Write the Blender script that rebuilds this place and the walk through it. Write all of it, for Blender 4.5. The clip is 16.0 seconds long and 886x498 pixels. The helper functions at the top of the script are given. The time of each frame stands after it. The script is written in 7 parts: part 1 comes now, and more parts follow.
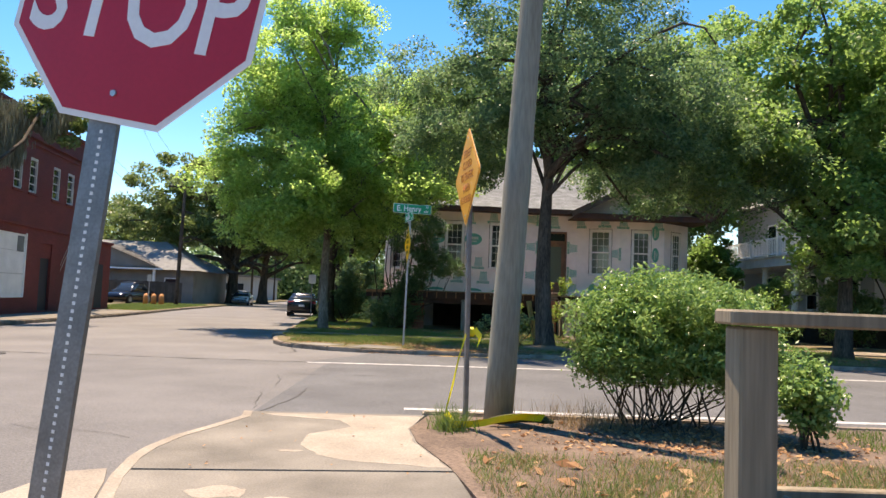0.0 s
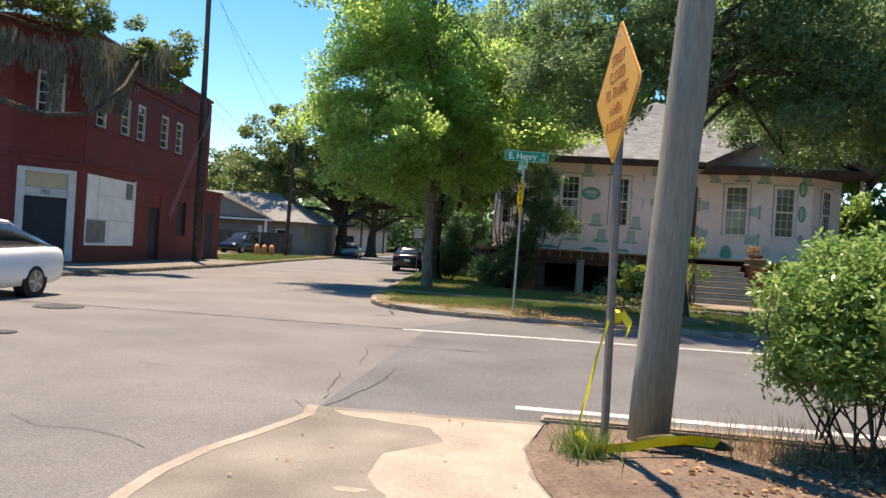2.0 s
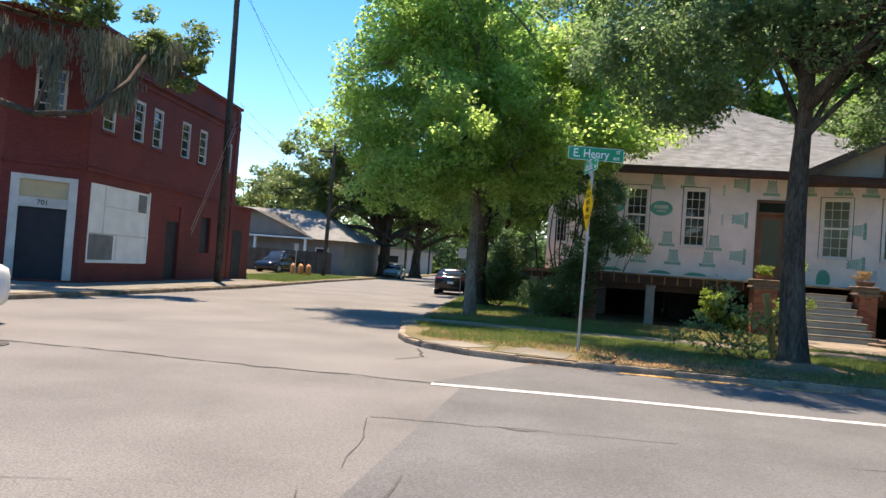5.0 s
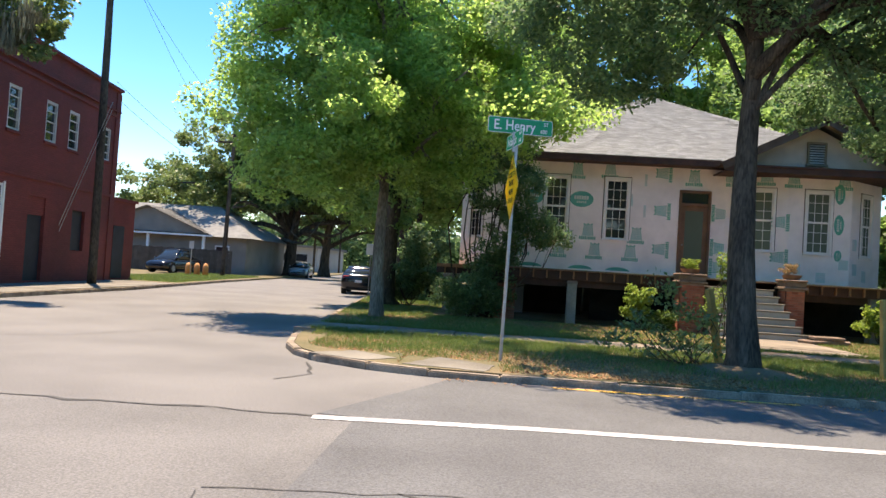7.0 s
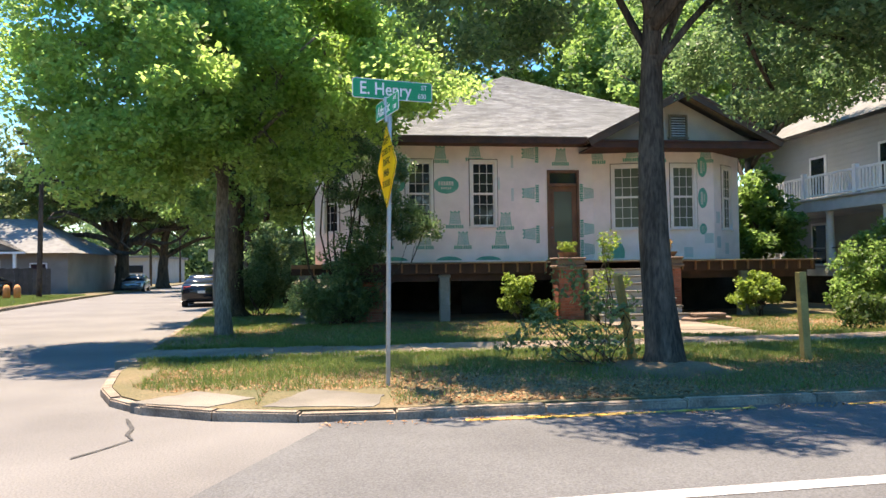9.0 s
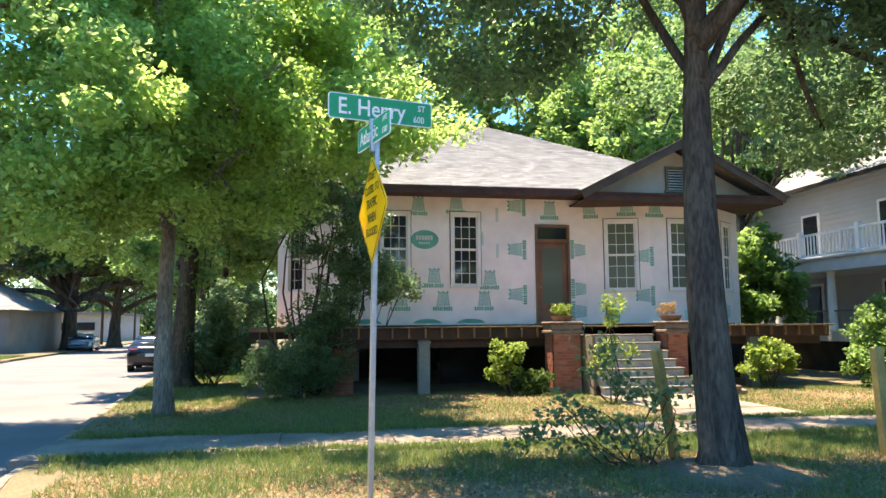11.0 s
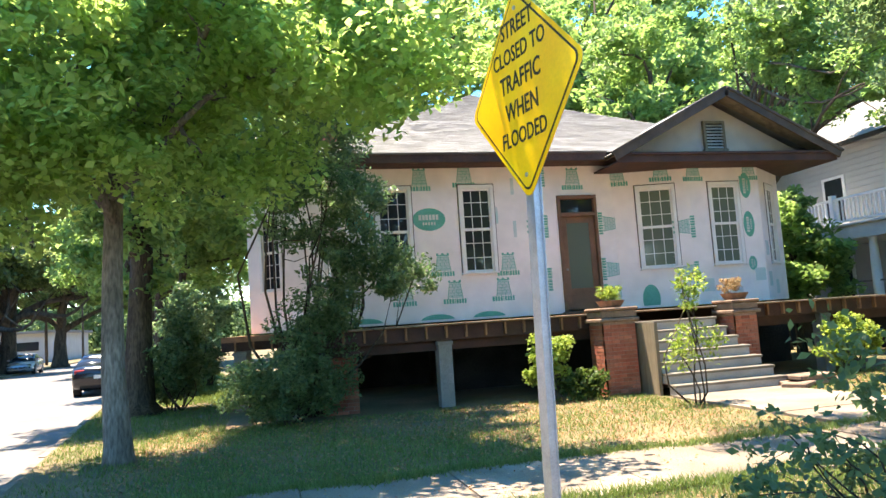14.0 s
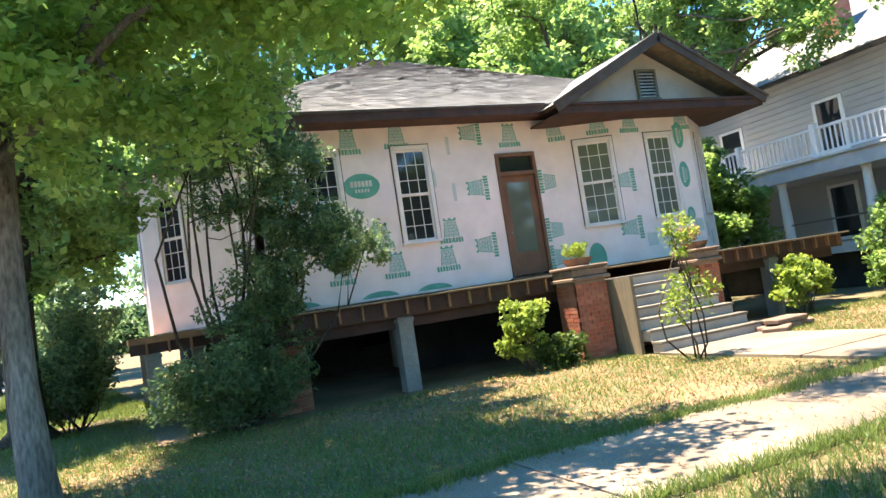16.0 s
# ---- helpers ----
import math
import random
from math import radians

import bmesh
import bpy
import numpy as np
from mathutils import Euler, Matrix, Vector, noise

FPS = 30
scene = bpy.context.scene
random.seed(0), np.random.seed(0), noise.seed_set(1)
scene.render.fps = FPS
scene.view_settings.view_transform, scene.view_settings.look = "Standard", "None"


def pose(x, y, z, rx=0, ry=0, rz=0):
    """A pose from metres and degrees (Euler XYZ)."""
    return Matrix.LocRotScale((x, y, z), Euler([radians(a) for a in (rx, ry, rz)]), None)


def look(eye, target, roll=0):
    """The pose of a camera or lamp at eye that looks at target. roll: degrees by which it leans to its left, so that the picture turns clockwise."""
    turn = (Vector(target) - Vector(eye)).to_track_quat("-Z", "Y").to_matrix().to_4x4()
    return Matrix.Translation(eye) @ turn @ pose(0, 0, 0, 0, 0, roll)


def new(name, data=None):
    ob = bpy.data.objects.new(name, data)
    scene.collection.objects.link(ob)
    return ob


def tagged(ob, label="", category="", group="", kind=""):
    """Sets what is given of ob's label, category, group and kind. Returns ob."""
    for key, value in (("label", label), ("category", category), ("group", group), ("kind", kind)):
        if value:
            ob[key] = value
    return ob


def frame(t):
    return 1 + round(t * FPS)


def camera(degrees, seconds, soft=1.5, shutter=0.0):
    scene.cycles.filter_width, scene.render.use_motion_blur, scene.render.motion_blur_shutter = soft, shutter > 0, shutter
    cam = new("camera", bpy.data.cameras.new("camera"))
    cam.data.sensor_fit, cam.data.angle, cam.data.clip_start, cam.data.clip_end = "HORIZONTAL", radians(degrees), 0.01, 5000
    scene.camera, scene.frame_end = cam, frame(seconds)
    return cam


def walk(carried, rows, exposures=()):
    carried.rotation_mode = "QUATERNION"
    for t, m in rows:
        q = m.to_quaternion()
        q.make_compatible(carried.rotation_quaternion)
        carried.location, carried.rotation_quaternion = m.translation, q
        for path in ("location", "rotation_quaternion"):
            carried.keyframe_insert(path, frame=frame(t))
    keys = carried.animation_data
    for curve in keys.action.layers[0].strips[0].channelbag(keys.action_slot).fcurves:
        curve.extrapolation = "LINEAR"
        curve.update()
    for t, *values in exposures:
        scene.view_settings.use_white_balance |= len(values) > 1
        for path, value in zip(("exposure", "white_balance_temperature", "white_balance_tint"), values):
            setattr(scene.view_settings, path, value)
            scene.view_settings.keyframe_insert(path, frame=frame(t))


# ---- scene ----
cam = camera(62.1, 16.0)
PATH = [
    (0, (0.773, -0.702, 1.402), (0.814, 1.293, 1.538), 2.2),
    (0.5, (0.72, -0.205, 1.396), (0.741, 1.795, 1.433), 2.5),
    (1, (0.752, 0.364, 1.421), (0.891, 2.359, 1.413), 2.2),
    (1.5, (0.749, 0.849, 1.445), (0.785, 2.847, 1.383), 2.1),
    (2, (0.638, 1.551, 1.488), (0.391, 3.536, 1.488), 3.6),
    (2.5, (0.602, 2.147, 1.527), (0.109, 4.085, 1.579), 4.5),
    (3, (0.564, 2.786, 1.571), (0.05, 4.718, 1.608), 5.3),
    (3.2, (0.565, 3.028, 1.57), (0.079, 4.968, 1.605), 5.7),
    (5.3, (0.157, 5.624, 1.51), (-0.169, 7.596, 1.559), 3.4),
    (5.5, (0.123, 5.86, 1.529), (-0.15, 7.841, 1.575), 2.9),
    (6, (0.06, 6.441, 1.502), (-0.084, 8.435, 1.549), 1.1),
    (6.5, (0.109, 7.073, 1.483), (0.042, 9.071, 1.521), 1.6),
    (7, (0.04, 7.642, 1.46), (-0.104, 9.636, 1.52), 3.6),
    (7.5, (-0.089, 8.146, 1.474), (-0.291, 10.134, 1.552), 2.8),
    (8, (-0.189, 8.751, 1.464), (-0.306, 10.746, 1.537), 0.7),
    (8.5, (-0.332, 9.401, 1.492), (-0.176, 11.395, 1.524), 0.8),
    (9, (-0.297, 10.043, 1.549), (-0.036, 12.025, 1.605), -0.7),
    (9.5, (-0.358, 10.63, 1.614), (-0.138, 12.61, 1.797), -1.2),
    (10, (-0.353, 11.252, 1.649), (-0.065, 13.219, 1.871), -0.5),
    (10.2, (-0.347, 11.474, 1.687), (-0.037, 13.438, 1.904), -0.3),
    (12.3, (-0.509, 13.998, 1.755), (-0.129, 15.951, 1.959), -0.8),
    (12.5, (-0.599, 14.276, 1.746), (-0.26, 16.237, 1.941), -0.2),
    (13, (-0.717, 14.847, 1.782), (-0.319, 16.802, 1.924), -2.0),
    (13.5, (-0.794, 15.479, 1.774), (-0.383, 17.429, 1.948), -3.6),
    (14, (-1.014, 16.055, 1.775), (-0.538, 17.987, 1.972), -3.8),
    (14.5, (-1.196, 16.599, 1.737), (-0.64, 18.506, 1.965), -4.2),
    (15, (-1.472, 17.177, 1.707), (-0.736, 19.024, 1.928), -4.8),
    (15.5, (-1.724, 17.679, 1.676), (-0.936, 19.505, 1.887), -7.1),
    (16, (-2.104, 18.231, 1.681), (-1.286, 20.052, 1.805), -8.7),
]
EXPOSURES = [(0.0, 1.72, 8300, 19), (3.0, 1.68, 8200, 19), (5.5, 1.85, 8000, 17), (8.0, 2.02, 8000, 17), (9.0, 2.25, 8000, 17), (10.2, 2.5, 8000, 17), (12.5, 2.9, 7900, 17), (16.0, 3.0, 7900, 16)]
walk(cam, [(t, look(eye, target, roll)) for t, eye, target, roll in PATH], EXPOSURES)

# ---- world and sun ----
SUN_EL, SUN_AZ = 76.0, -35.0          # degrees up; degrees from +y towards +x
_e, _a = radians(SUN_EL), radians(SUN_AZ)
SUN_DIR = Vector((math.sin(_a) * math.cos(_e), math.cos(_a) * math.cos(_e), math.sin(_e)))
world = bpy.data.worlds.new("sky")
scene.world = world
world.use_nodes = True
wn = world.node_tree
wn.nodes.clear()
sky = wn.nodes.new("ShaderNodeTexSky")
sky.sky_type, sky.sun_disc = "NISHITA", False
sky.sun_elevation, sky.sun_rotation = _e, _a
sky.air_density, sky.dust_density, sky.ozone_density = 1.3, 0.0, 4.0
sky.altitude = 2000
bg = wn.nodes.new("ShaderNodeBackground")
bg.inputs["Strength"].default_value = 0.09
wout = wn.nodes.new("ShaderNodeOutputWorld")
deep = wn.nodes.new("ShaderNodeHueSaturation")
deep.inputs["Saturation"].default_value = 1.35
wn.links.new(sky.outputs[0], deep.inputs["Color"])
wn.links.new(deep.outputs[0], bg.inputs[0])
wn.links.new(bg.outputs[0], wout.inputs[0])
sun_data = bpy.data.lights.new("sun", "SUN")
sun_data.energy, sun_data.angle, sun_data.color = 3.1, radians(0.55), (1.0, 0.94, 0.84)
sun = new("sun", sun_data)
sun.matrix_world = look(SUN_DIR * 60, (0, 0, 0))

# ---- materials ----
def mat(name, colour, rough=0.8, vary=0.15, scale=3.0, fine=60.0, bump=0.2, metal=0.0, tint=None, island=0.0, obj=0.0, spec=0.4, stretch=1.0):
    """A surface with variation at two scales, relief, and an optional second tint in patches."""
    m = bpy.data.materials.new(name)
    m.use_nodes = True
    nt = m.node_tree
    N, L = nt.nodes, nt.links
    b = N["Principled BSDF"]
    b.inputs["Roughness"].default_value, b.inputs["Metallic"].default_value = rough, metal
    b.inputs["Specular IOR Level"].default_value = spec
    tc = N.new("ShaderNodeTexCoord")
    n1, n2 = N.new("ShaderNodeTexNoise"), N.new("ShaderNodeTexNoise")
    for n, s, d in ((n1, scale, 6.0), (n2, fine, 3.0)):
        n.inputs["Scale"].default_value, n.inputs["Detail"].default_value = s, d
        mp = N.new("ShaderNodeMapping")
        mp.inputs["Scale"].default_value = (1, 1, stretch)
        L.new(tc.outputs["Object"], mp.inputs["Vector"])
        L.new(mp.outputs[0], n.inputs["Vector"])
    other = tint or tuple(c * (1 - 2 * vary) for c in colour)
    ramp = N.new("ShaderNodeMapRange")
    ramp.inputs[1].default_value, ramp.inputs[2].default_value = 0.35, 0.68
    L.new(n1.outputs["Fac"], ramp.inputs[0])
    mix = N.new("ShaderNodeMix")
    mix.data_type = "RGBA"
    mix.inputs[6].default_value, mix.inputs[7].default_value = (*colour, 1), (*other, 1)
    L.new(ramp.outputs[0], mix.inputs[0])
    hsv = N.new("ShaderNodeHueSaturation")
    L.new(mix.outputs[2], hsv.inputs["Color"])
    val = N.new("ShaderNodeMapRange")
    val.inputs[1].default_value, val.inputs[2].default_value = 0.3, 0.7
    val.inputs[3].default_value, val.inputs[4].default_value = 1 - vary, 1 + vary
    L.new(n2.outputs["Fac"], val.inputs[0])
    last = val.outputs[0]
    for amount, kind in ((island, "ShaderNodeNewGeometry"), (obj, "ShaderNodeObjectInfo")):
        if amount:
            g = N.new(kind)
            r = N.new("ShaderNodeMapRange")
            r.inputs[3].default_value, r.inputs[4].default_value = 1 - amount, 1 + amount
            L.new(g.outputs["Random Per Island" if amount == island and kind == "ShaderNodeNewGeometry" else "Random"], r.inputs[0])
            mu = N.new("ShaderNodeMath")
            mu.operation = "MULTIPLY"
            L.new(last, mu.inputs[0])
            L.new(r.outputs[0], mu.inputs[1])
            last = mu.outputs[0]
    L.new(last, hsv.inputs["Value"])
    L.new(hsv.outputs[0], b.inputs["Base Color"])
    if bump:
        bn = N.new("ShaderNodeBump")
        bn.inputs["Strength"].default_value, bn.inputs["Distance"].default_value = bump, 0.01
        L.new(n2.outputs["Fac"], bn.inputs["Height"])
        L.new(bn.outputs[0], b.inputs["Normal"])
    return m


def leaf_mat(name, colour, light, rough=0.5, through_light=0.4):
    """Leaves: each its own shade between two greens, gloss on top, light let through."""
    m = bpy.data.materials.new(name)
    m.use_nodes = True
    N, L = m.node_tree.nodes, m.node_tree.links
    b, out = N["Principled BSDF"], N["Material Output"]
    g = N.new("ShaderNodeNewGeometry")
    mix = N.new("ShaderNodeMix")
    mix.data_type = "RGBA"
    mix.inputs[6].default_value, mix.inputs[7].default_value = (*colour, 1), (*light, 1)
    L.new(g.outputs["Random Per Island"], mix.inputs[0])
    L.new(mix.outputs[2], b.inputs["Base Color"])
    b.inputs["Roughness"].default_value = rough
    b.inputs["Specular IOR Level"].default_value = 0.35
    tr = N.new("ShaderNodeBsdfTranslucent")
    bright = N.new("ShaderNodeHueSaturation")
    bright.inputs["Value"].default_value = 2.3
    bright.inputs["Hue"].default_value = 0.485
    L.new(mix.outputs[2], bright.inputs["Color"])
    L.new(bright.outputs[0], tr.inputs["Color"])
    ms = N.new("ShaderNodeMixShader")
    ms.inputs[0].default_value = through_light
    L.new(b.outputs[0], ms.inputs[1])
    L.new(tr.outputs[0], ms.inputs[2])
    L.new(ms.outputs[0], out.inputs["Surface"])
    return m


def glass_mat(name, colour=(0.02, 0.025, 0.03), rough=0.03):
    m = bpy.data.materials.new(name)
    m.use_nodes = True
    b = m.node_tree.nodes["Principled BSDF"]
    b.inputs["Base Color"].default_value = (*colour, 1)
    b.inputs["Roughness"].default_value = rough
    b.inputs["IOR"].default_value = 1.5
    b.inputs["Specular IOR Level"].default_value = 0.6
    return m


def clear_glass(name):
    m = bpy.data.materials.new(name)
    m.use_nodes = True
    b = m.node_tree.nodes["Principled BSDF"]
    b.inputs["Base Color"].default_value = (0.75, 0.8, 0.8, 1)
    b.inputs["Transmission Weight"].default_value = 1.0
    b.inputs["Roughness"].default_value = 0.02
    return m



def brick_mat(name, colour, dark):
    """Painted brickwork: courses in relief under one coat of paint."""
    m = mat(name, colour, 0.75, 0.14, 0.5, 25, 0, tint=dark)
    N, L = m.node_tree.nodes, m.node_tree.links
    tc, b = N.new("ShaderNodeTexCoord"), N["Principled BSDF"]
    sep, com, add = N.new("ShaderNodeSeparateXYZ"), N.new("ShaderNodeCombineXYZ"), N.new("ShaderNodeMath")
    L.new(tc.outputs["Object"], sep.inputs[0])
    L.new(sep.outputs["X"], add.inputs[0])
    L.new(sep.outputs["Y"], add.inputs[1])
    L.new(add.outputs[0], com.inputs["X"])
    L.new(sep.outputs["Z"], com.inputs["Y"])
    br = N.new("ShaderNodeTexBrick")
    br.inputs["Scale"].default_value = 1.0
    br.inputs["Brick Width"].default_value, br.inputs["Row Height"].default_value = 0.21, 0.075
    br.inputs["Mortar Size"].default_value = 0.008
    br.inputs["Color1"].default_value, br.inputs["Color2"].default_value, br.inputs["Mortar"].default_value = (1, 1, 1, 1), (0.8, 0.8, 0.8, 1), (0.62, 0.6, 0.6, 1)
    L.new(com.outputs[0], br.inputs["Vector"])
    mul = N.new("ShaderNodeMix")
    mul.data_type, mul.blend_type = "RGBA", "MULTIPLY"
    mul.inputs[0].default_value = 1.0
    src = b.inputs["Base Color"].links[0].from_socket
    L.new(src, mul.inputs[6])
    L.new(br.outputs["Color"], mul.inputs[7])
    L.new(mul.outputs[2], b.inputs["Base Color"])
    bn = N.new("ShaderNodeBump")
    bn.inputs["Strength"].default_value, bn.inputs["Distance"].default_value = 0.6, 0.01
    L.new(br.outputs["Color"], bn.inputs["Height"])
    L.new(bn.outputs[0], b.inputs["Normal"])
    return m


M = {
    "asphalt": mat("asphalt", (0.118, 0.119, 0.12), 0.9, 0.30, 0.7, 55, 0.9, tint=(0.088, 0.088, 0.089)),
    "asphalt_pale": mat("pale_asphalt", (0.17, 0.162, 0.154), 0.9, 0.26, 0.45, 55, 0.9, tint=(0.127, 0.121, 0.116)),
    "asphalt_south": mat("worn_asphalt", (0.155, 0.149, 0.143), 0.9, 0.30, 0.55, 55, 0.9, tint=(0.112, 0.108, 0.104)),
    "tar": mat("tar", (0.075, 0.072, 0.069), 0.8, 0.3, 6, 60, 0.5),
    "paint_white": mat("road_paint_white", (0.52, 0.51, 0.49), 0.8, 0.25, 7, 45, 0.4, tint=(0.25, 0.245, 0.24)),
    "paint_yellow": mat("road_paint_yellow", (0.75, 0.42, 0.06), 0.7, 0.15, 5, 45, 0.3, tint=(0.5, 0.33, 0.1)),
    "concrete": mat("concrete", (0.215, 0.195, 0.162), 0.9, 0.2, 1.1, 70, 0.5, tint=(0.115, 0.104, 0.086), obj=0.08),
    "concrete_pale": mat("pale_concrete", (0.33, 0.285, 0.228), 0.9, 0.2, 1.4, 60, 0.5, tint=(0.225, 0.19, 0.148)),
    "paving": mat("old_paving", (0.27, 0.22, 0.167), 0.9, 0.25, 0.9, 60, 0.6, tint=(0.14, 0.115, 0.087), obj=0.14),
    "kerb": mat("kerb_concrete", (0.30, 0.24, 0.18), 0.9, 0.25, 3, 45, 0.7, tint=(0.13, 0.10, 0.075), obj=0.18),
    "soil": mat("soil", (0.12, 0.08, 0.052), 1.0, 0.3, 1.6, 40, 0.9, tint=(0.175, 0.13, 0.08)),
    "mulch": mat("bare_soil", (0.17, 0.122, 0.09), 1.0, 0.35, 1.4, 40, 1.0, tint=(0.09, 0.064, 0.047)),
    "lawn": mat("lawn_soil", (0.09, 0.09, 0.04), 1.0, 0.3, 0.6, 30, 1.0, tint=(0.21, 0.15, 0.09)),
    "wrap": mat("house_wrap", (0.90, 0.82, 0.80), 0.6, 0.05, 0.8, 3, 0.5, tint=(0.79, 0.735, 0.71)),
    "print": mat("green_print", (0.07, 0.36, 0.27), 0.6, 0.15, 4, 60, 0.05, tint=(0.11, 0.42, 0.33)),
    "print_faded": mat("faded_print", (0.40, 0.60, 0.58), 0.6, 0.12, 3, 40, 0.05, tint=(0.6, 0.62, 0.6)),
    "print_pale": mat("pale_print", (0.66, 0.68, 0.62), 0.6, 0.08, 4, 60, 0.05),
    "white": mat("white_paint", (0.84, 0.83, 0.81), 0.55, 0.06, 2, 40, 0.15),
    "offwhite": mat("weathered_white_paint", (0.62, 0.61, 0.58), 0.7, 0.12, 1.5, 40, 0.3, tint=(0.45, 0.44, 0.42)),
    "wood_dark": mat("dark_red_wood", (0.085, 0.042, 0.032), 0.8, 0.25, 3, 50, 0.5, tint=(0.05, 0.03, 0.025)),
    "wood_raw": mat("raw_timber", (0.34, 0.17, 0.085), 0.8, 0.2, 3, 60, 0.4, tint=(0.20, 0.10, 0.06)),
    "wood_door": mat("varnished_wood", (0.22, 0.115, 0.07), 0.55, 0.18, 3, 60, 0.3, tint=(0.15, 0.08, 0.05)),
    "wood_grey": mat("weathered_wood", (0.27, 0.225, 0.155), 0.9, 0.2, 6, 60, 0.35, tint=(0.16, 0.13, 0.09), stretch=0.06),
    "pole": mat("pole_wood", (0.31, 0.295, 0.235), 0.95, 0.16, 2.0, 40, 0.6, tint=(0.20, 0.185, 0.14), stretch=0.12, spec=0.2),
    "shingle": mat("roof_shingle", (0.29, 0.30, 0.295), 0.95, 0.2, 2.5, 40, 0.6, tint=(0.21, 0.218, 0.215), island=0.2),
    "trim_brown": mat("brown_trim", (0.115, 0.085, 0.065), 0.8, 0.2, 3, 40, 0.3),
    "stucco": mat("gable_stucco", (0.60, 0.53, 0.45), 0.9, 0.1, 2, 50, 0.4),
    "brick_paint": brick_mat("red_painted_brick", (0.24, 0.042, 0.034), (0.165, 0.032, 0.027)),
    "brick": mat("old_brick", (0.36, 0.10, 0.06), 0.9, 0.2, 3, 40, 0.6, tint=(0.42, 0.17, 0.11), obj=0.25, island=0.2),
    "mortar": mat("mortar", (0.34, 0.24, 0.19), 0.95, 0.2, 3, 50, 0.5),
    "stone": mat("brown_stone", (0.25, 0.17, 0.125), 0.9, 0.2, 4, 40, 0.5),
    "block": mat("concrete_block", (0.29, 0.28, 0.26), 0.95, 0.15, 2, 50, 0.5),
    "step": mat("grey_steps", (0.36, 0.355, 0.35), 0.9, 0.14, 2, 50, 0.4, tint=(0.27, 0.265, 0.26)),
    # near-black for shade indoors, under the house and behind slats; also a gutter
    "dark": mat("shade_and_black_trim", (0.035, 0.033, 0.03), 0.95, 0.3, 2, 20, 0.2),
    "navy": mat("navy_shutter", (0.018, 0.022, 0.032), 0.6, 0.2, 2, 20, 0.2),
    "glass": glass_mat("dark_glass"),
    "glass_green": glass_mat("curtained_glass", (0.12, 0.15, 0.12), 0.06),
    "pane": clear_glass("window_glass"),
    "steel": mat("galvanised_steel", (0.52, 0.53, 0.54), 0.42, 0.1, 12, 120, 0.1, metal=0.85),
    "steel_dark": mat("dull_steel", (0.26, 0.265, 0.27), 0.5, 0.12, 10, 100, 0.15, metal=0.8),
    "sign_yellow": mat("sign_yellow", (0.90, 0.58, 0.005), 0.4, 0.05, 2.2, 60, 0.02, tint=(0.88, 0.42, 0.003)),
    "sign_orange": mat("faded_sign_yellow", (0.90, 0.42, 0.02), 0.4, 0.03, 3, 60, 0.02, tint=(0.86, 0.37, 0.015)),
    "sign_green": mat("sign_green", (0.004, 0.32, 0.155), 0.8, 0.04, 3, 60, 0.02, spec=0.06),
    "sign_red": mat("sign_red", (0.52, 0.012, 0.035), 0.35, 0.04, 3, 60, 0.02),
    "sign_white": mat("sign_white", (0.80, 0.80, 0.79), 0.4, 0.03, 3, 60, 0.02),
    "ink": mat("black_ink", (0.02, 0.014, 0.006), 0.5, 0.1, 5, 60, 0.02),
    "tape": mat("caution_tape", (0.85, 0.68, 0.02), 0.4, 0.06, 5, 60, 0.1),
    "bark": mat("bark", (0.105, 0.085, 0.065), 1.0, 0.45, 4, 30, 1.0, tint=(0.045, 0.036, 0.028), stretch=0.22, spec=0.1),
    "bark_pale": mat("grey_bark", (0.25, 0.225, 0.185), 1.0, 0.4, 4, 30, 1.0, tint=(0.12, 0.105, 0.083), stretch=0.25, spec=0.1),
    "leaf_maple": leaf_mat("maple_leaf", (0.135, 0.235, 0.06), (0.235, 0.35, 0.105), through_light=0.64),
    "leaf_oak": leaf_mat("oak_leaf", (0.05, 0.108, 0.046), (0.13, 0.21, 0.09), 0.4, 0.45),
    "leaf_live": leaf_mat("live_oak_leaf", (0.06, 0.10, 0.03), (0.14, 0.20, 0.065), 0.45, 0.35),
    "leaf_back": leaf_mat("far_leaf", (0.07, 0.145, 0.036), (0.165, 0.27, 0.078), through_light=0.5),
    "leaf_hedge": leaf_mat("hedge_leaf", (0.07, 0.155, 0.036), (0.24, 0.36, 0.115), 0.26, 0.3),
    "leaf_yellow": leaf_mat("yellow_green_leaf", (0.08, 0.15, 0.022), (0.22, 0.30, 0.06), through_light=0.4),
    "leaf_dark": leaf_mat("dark_leaf", (0.03, 0.065, 0.016), (0.075, 0.13, 0.028), 0.45, 0.35),
    "moss": leaf_mat("spanish_moss", (0.11, 0.12, 0.085), (0.20, 0.21, 0.16), 0.9, 0.25),
    "grass": leaf_mat("grass_blade", (0.06, 0.115, 0.024), (0.145, 0.205, 0.058), 0.6, 0.3),
    "grass_dry": leaf_mat("dry_grass", (0.19, 0.135, 0.065), (0.33, 0.24, 0.12), 0.8, 0.2),
    "woods": mat("distant_woods", (0.045, 0.08, 0.022), 1.0, 0.35, 0.3, 2.5, 0.8, tint=(0.02, 0.04, 0.012)),
    "litter": leaf_mat("fallen_leaf", (0.26, 0.12, 0.05), (0.42, 0.26, 0.13), 0.8, 0.1),
    "car_white": mat("white_car_paint", (0.75, 0.76, 0.76), 0.18, 0.02, 1, 10, 0, spec=0.6),
    "car_black": mat("black_car_paint", (0.012, 0.012, 0.016), 0.15, 0.05, 1, 10, 0, spec=0.6),
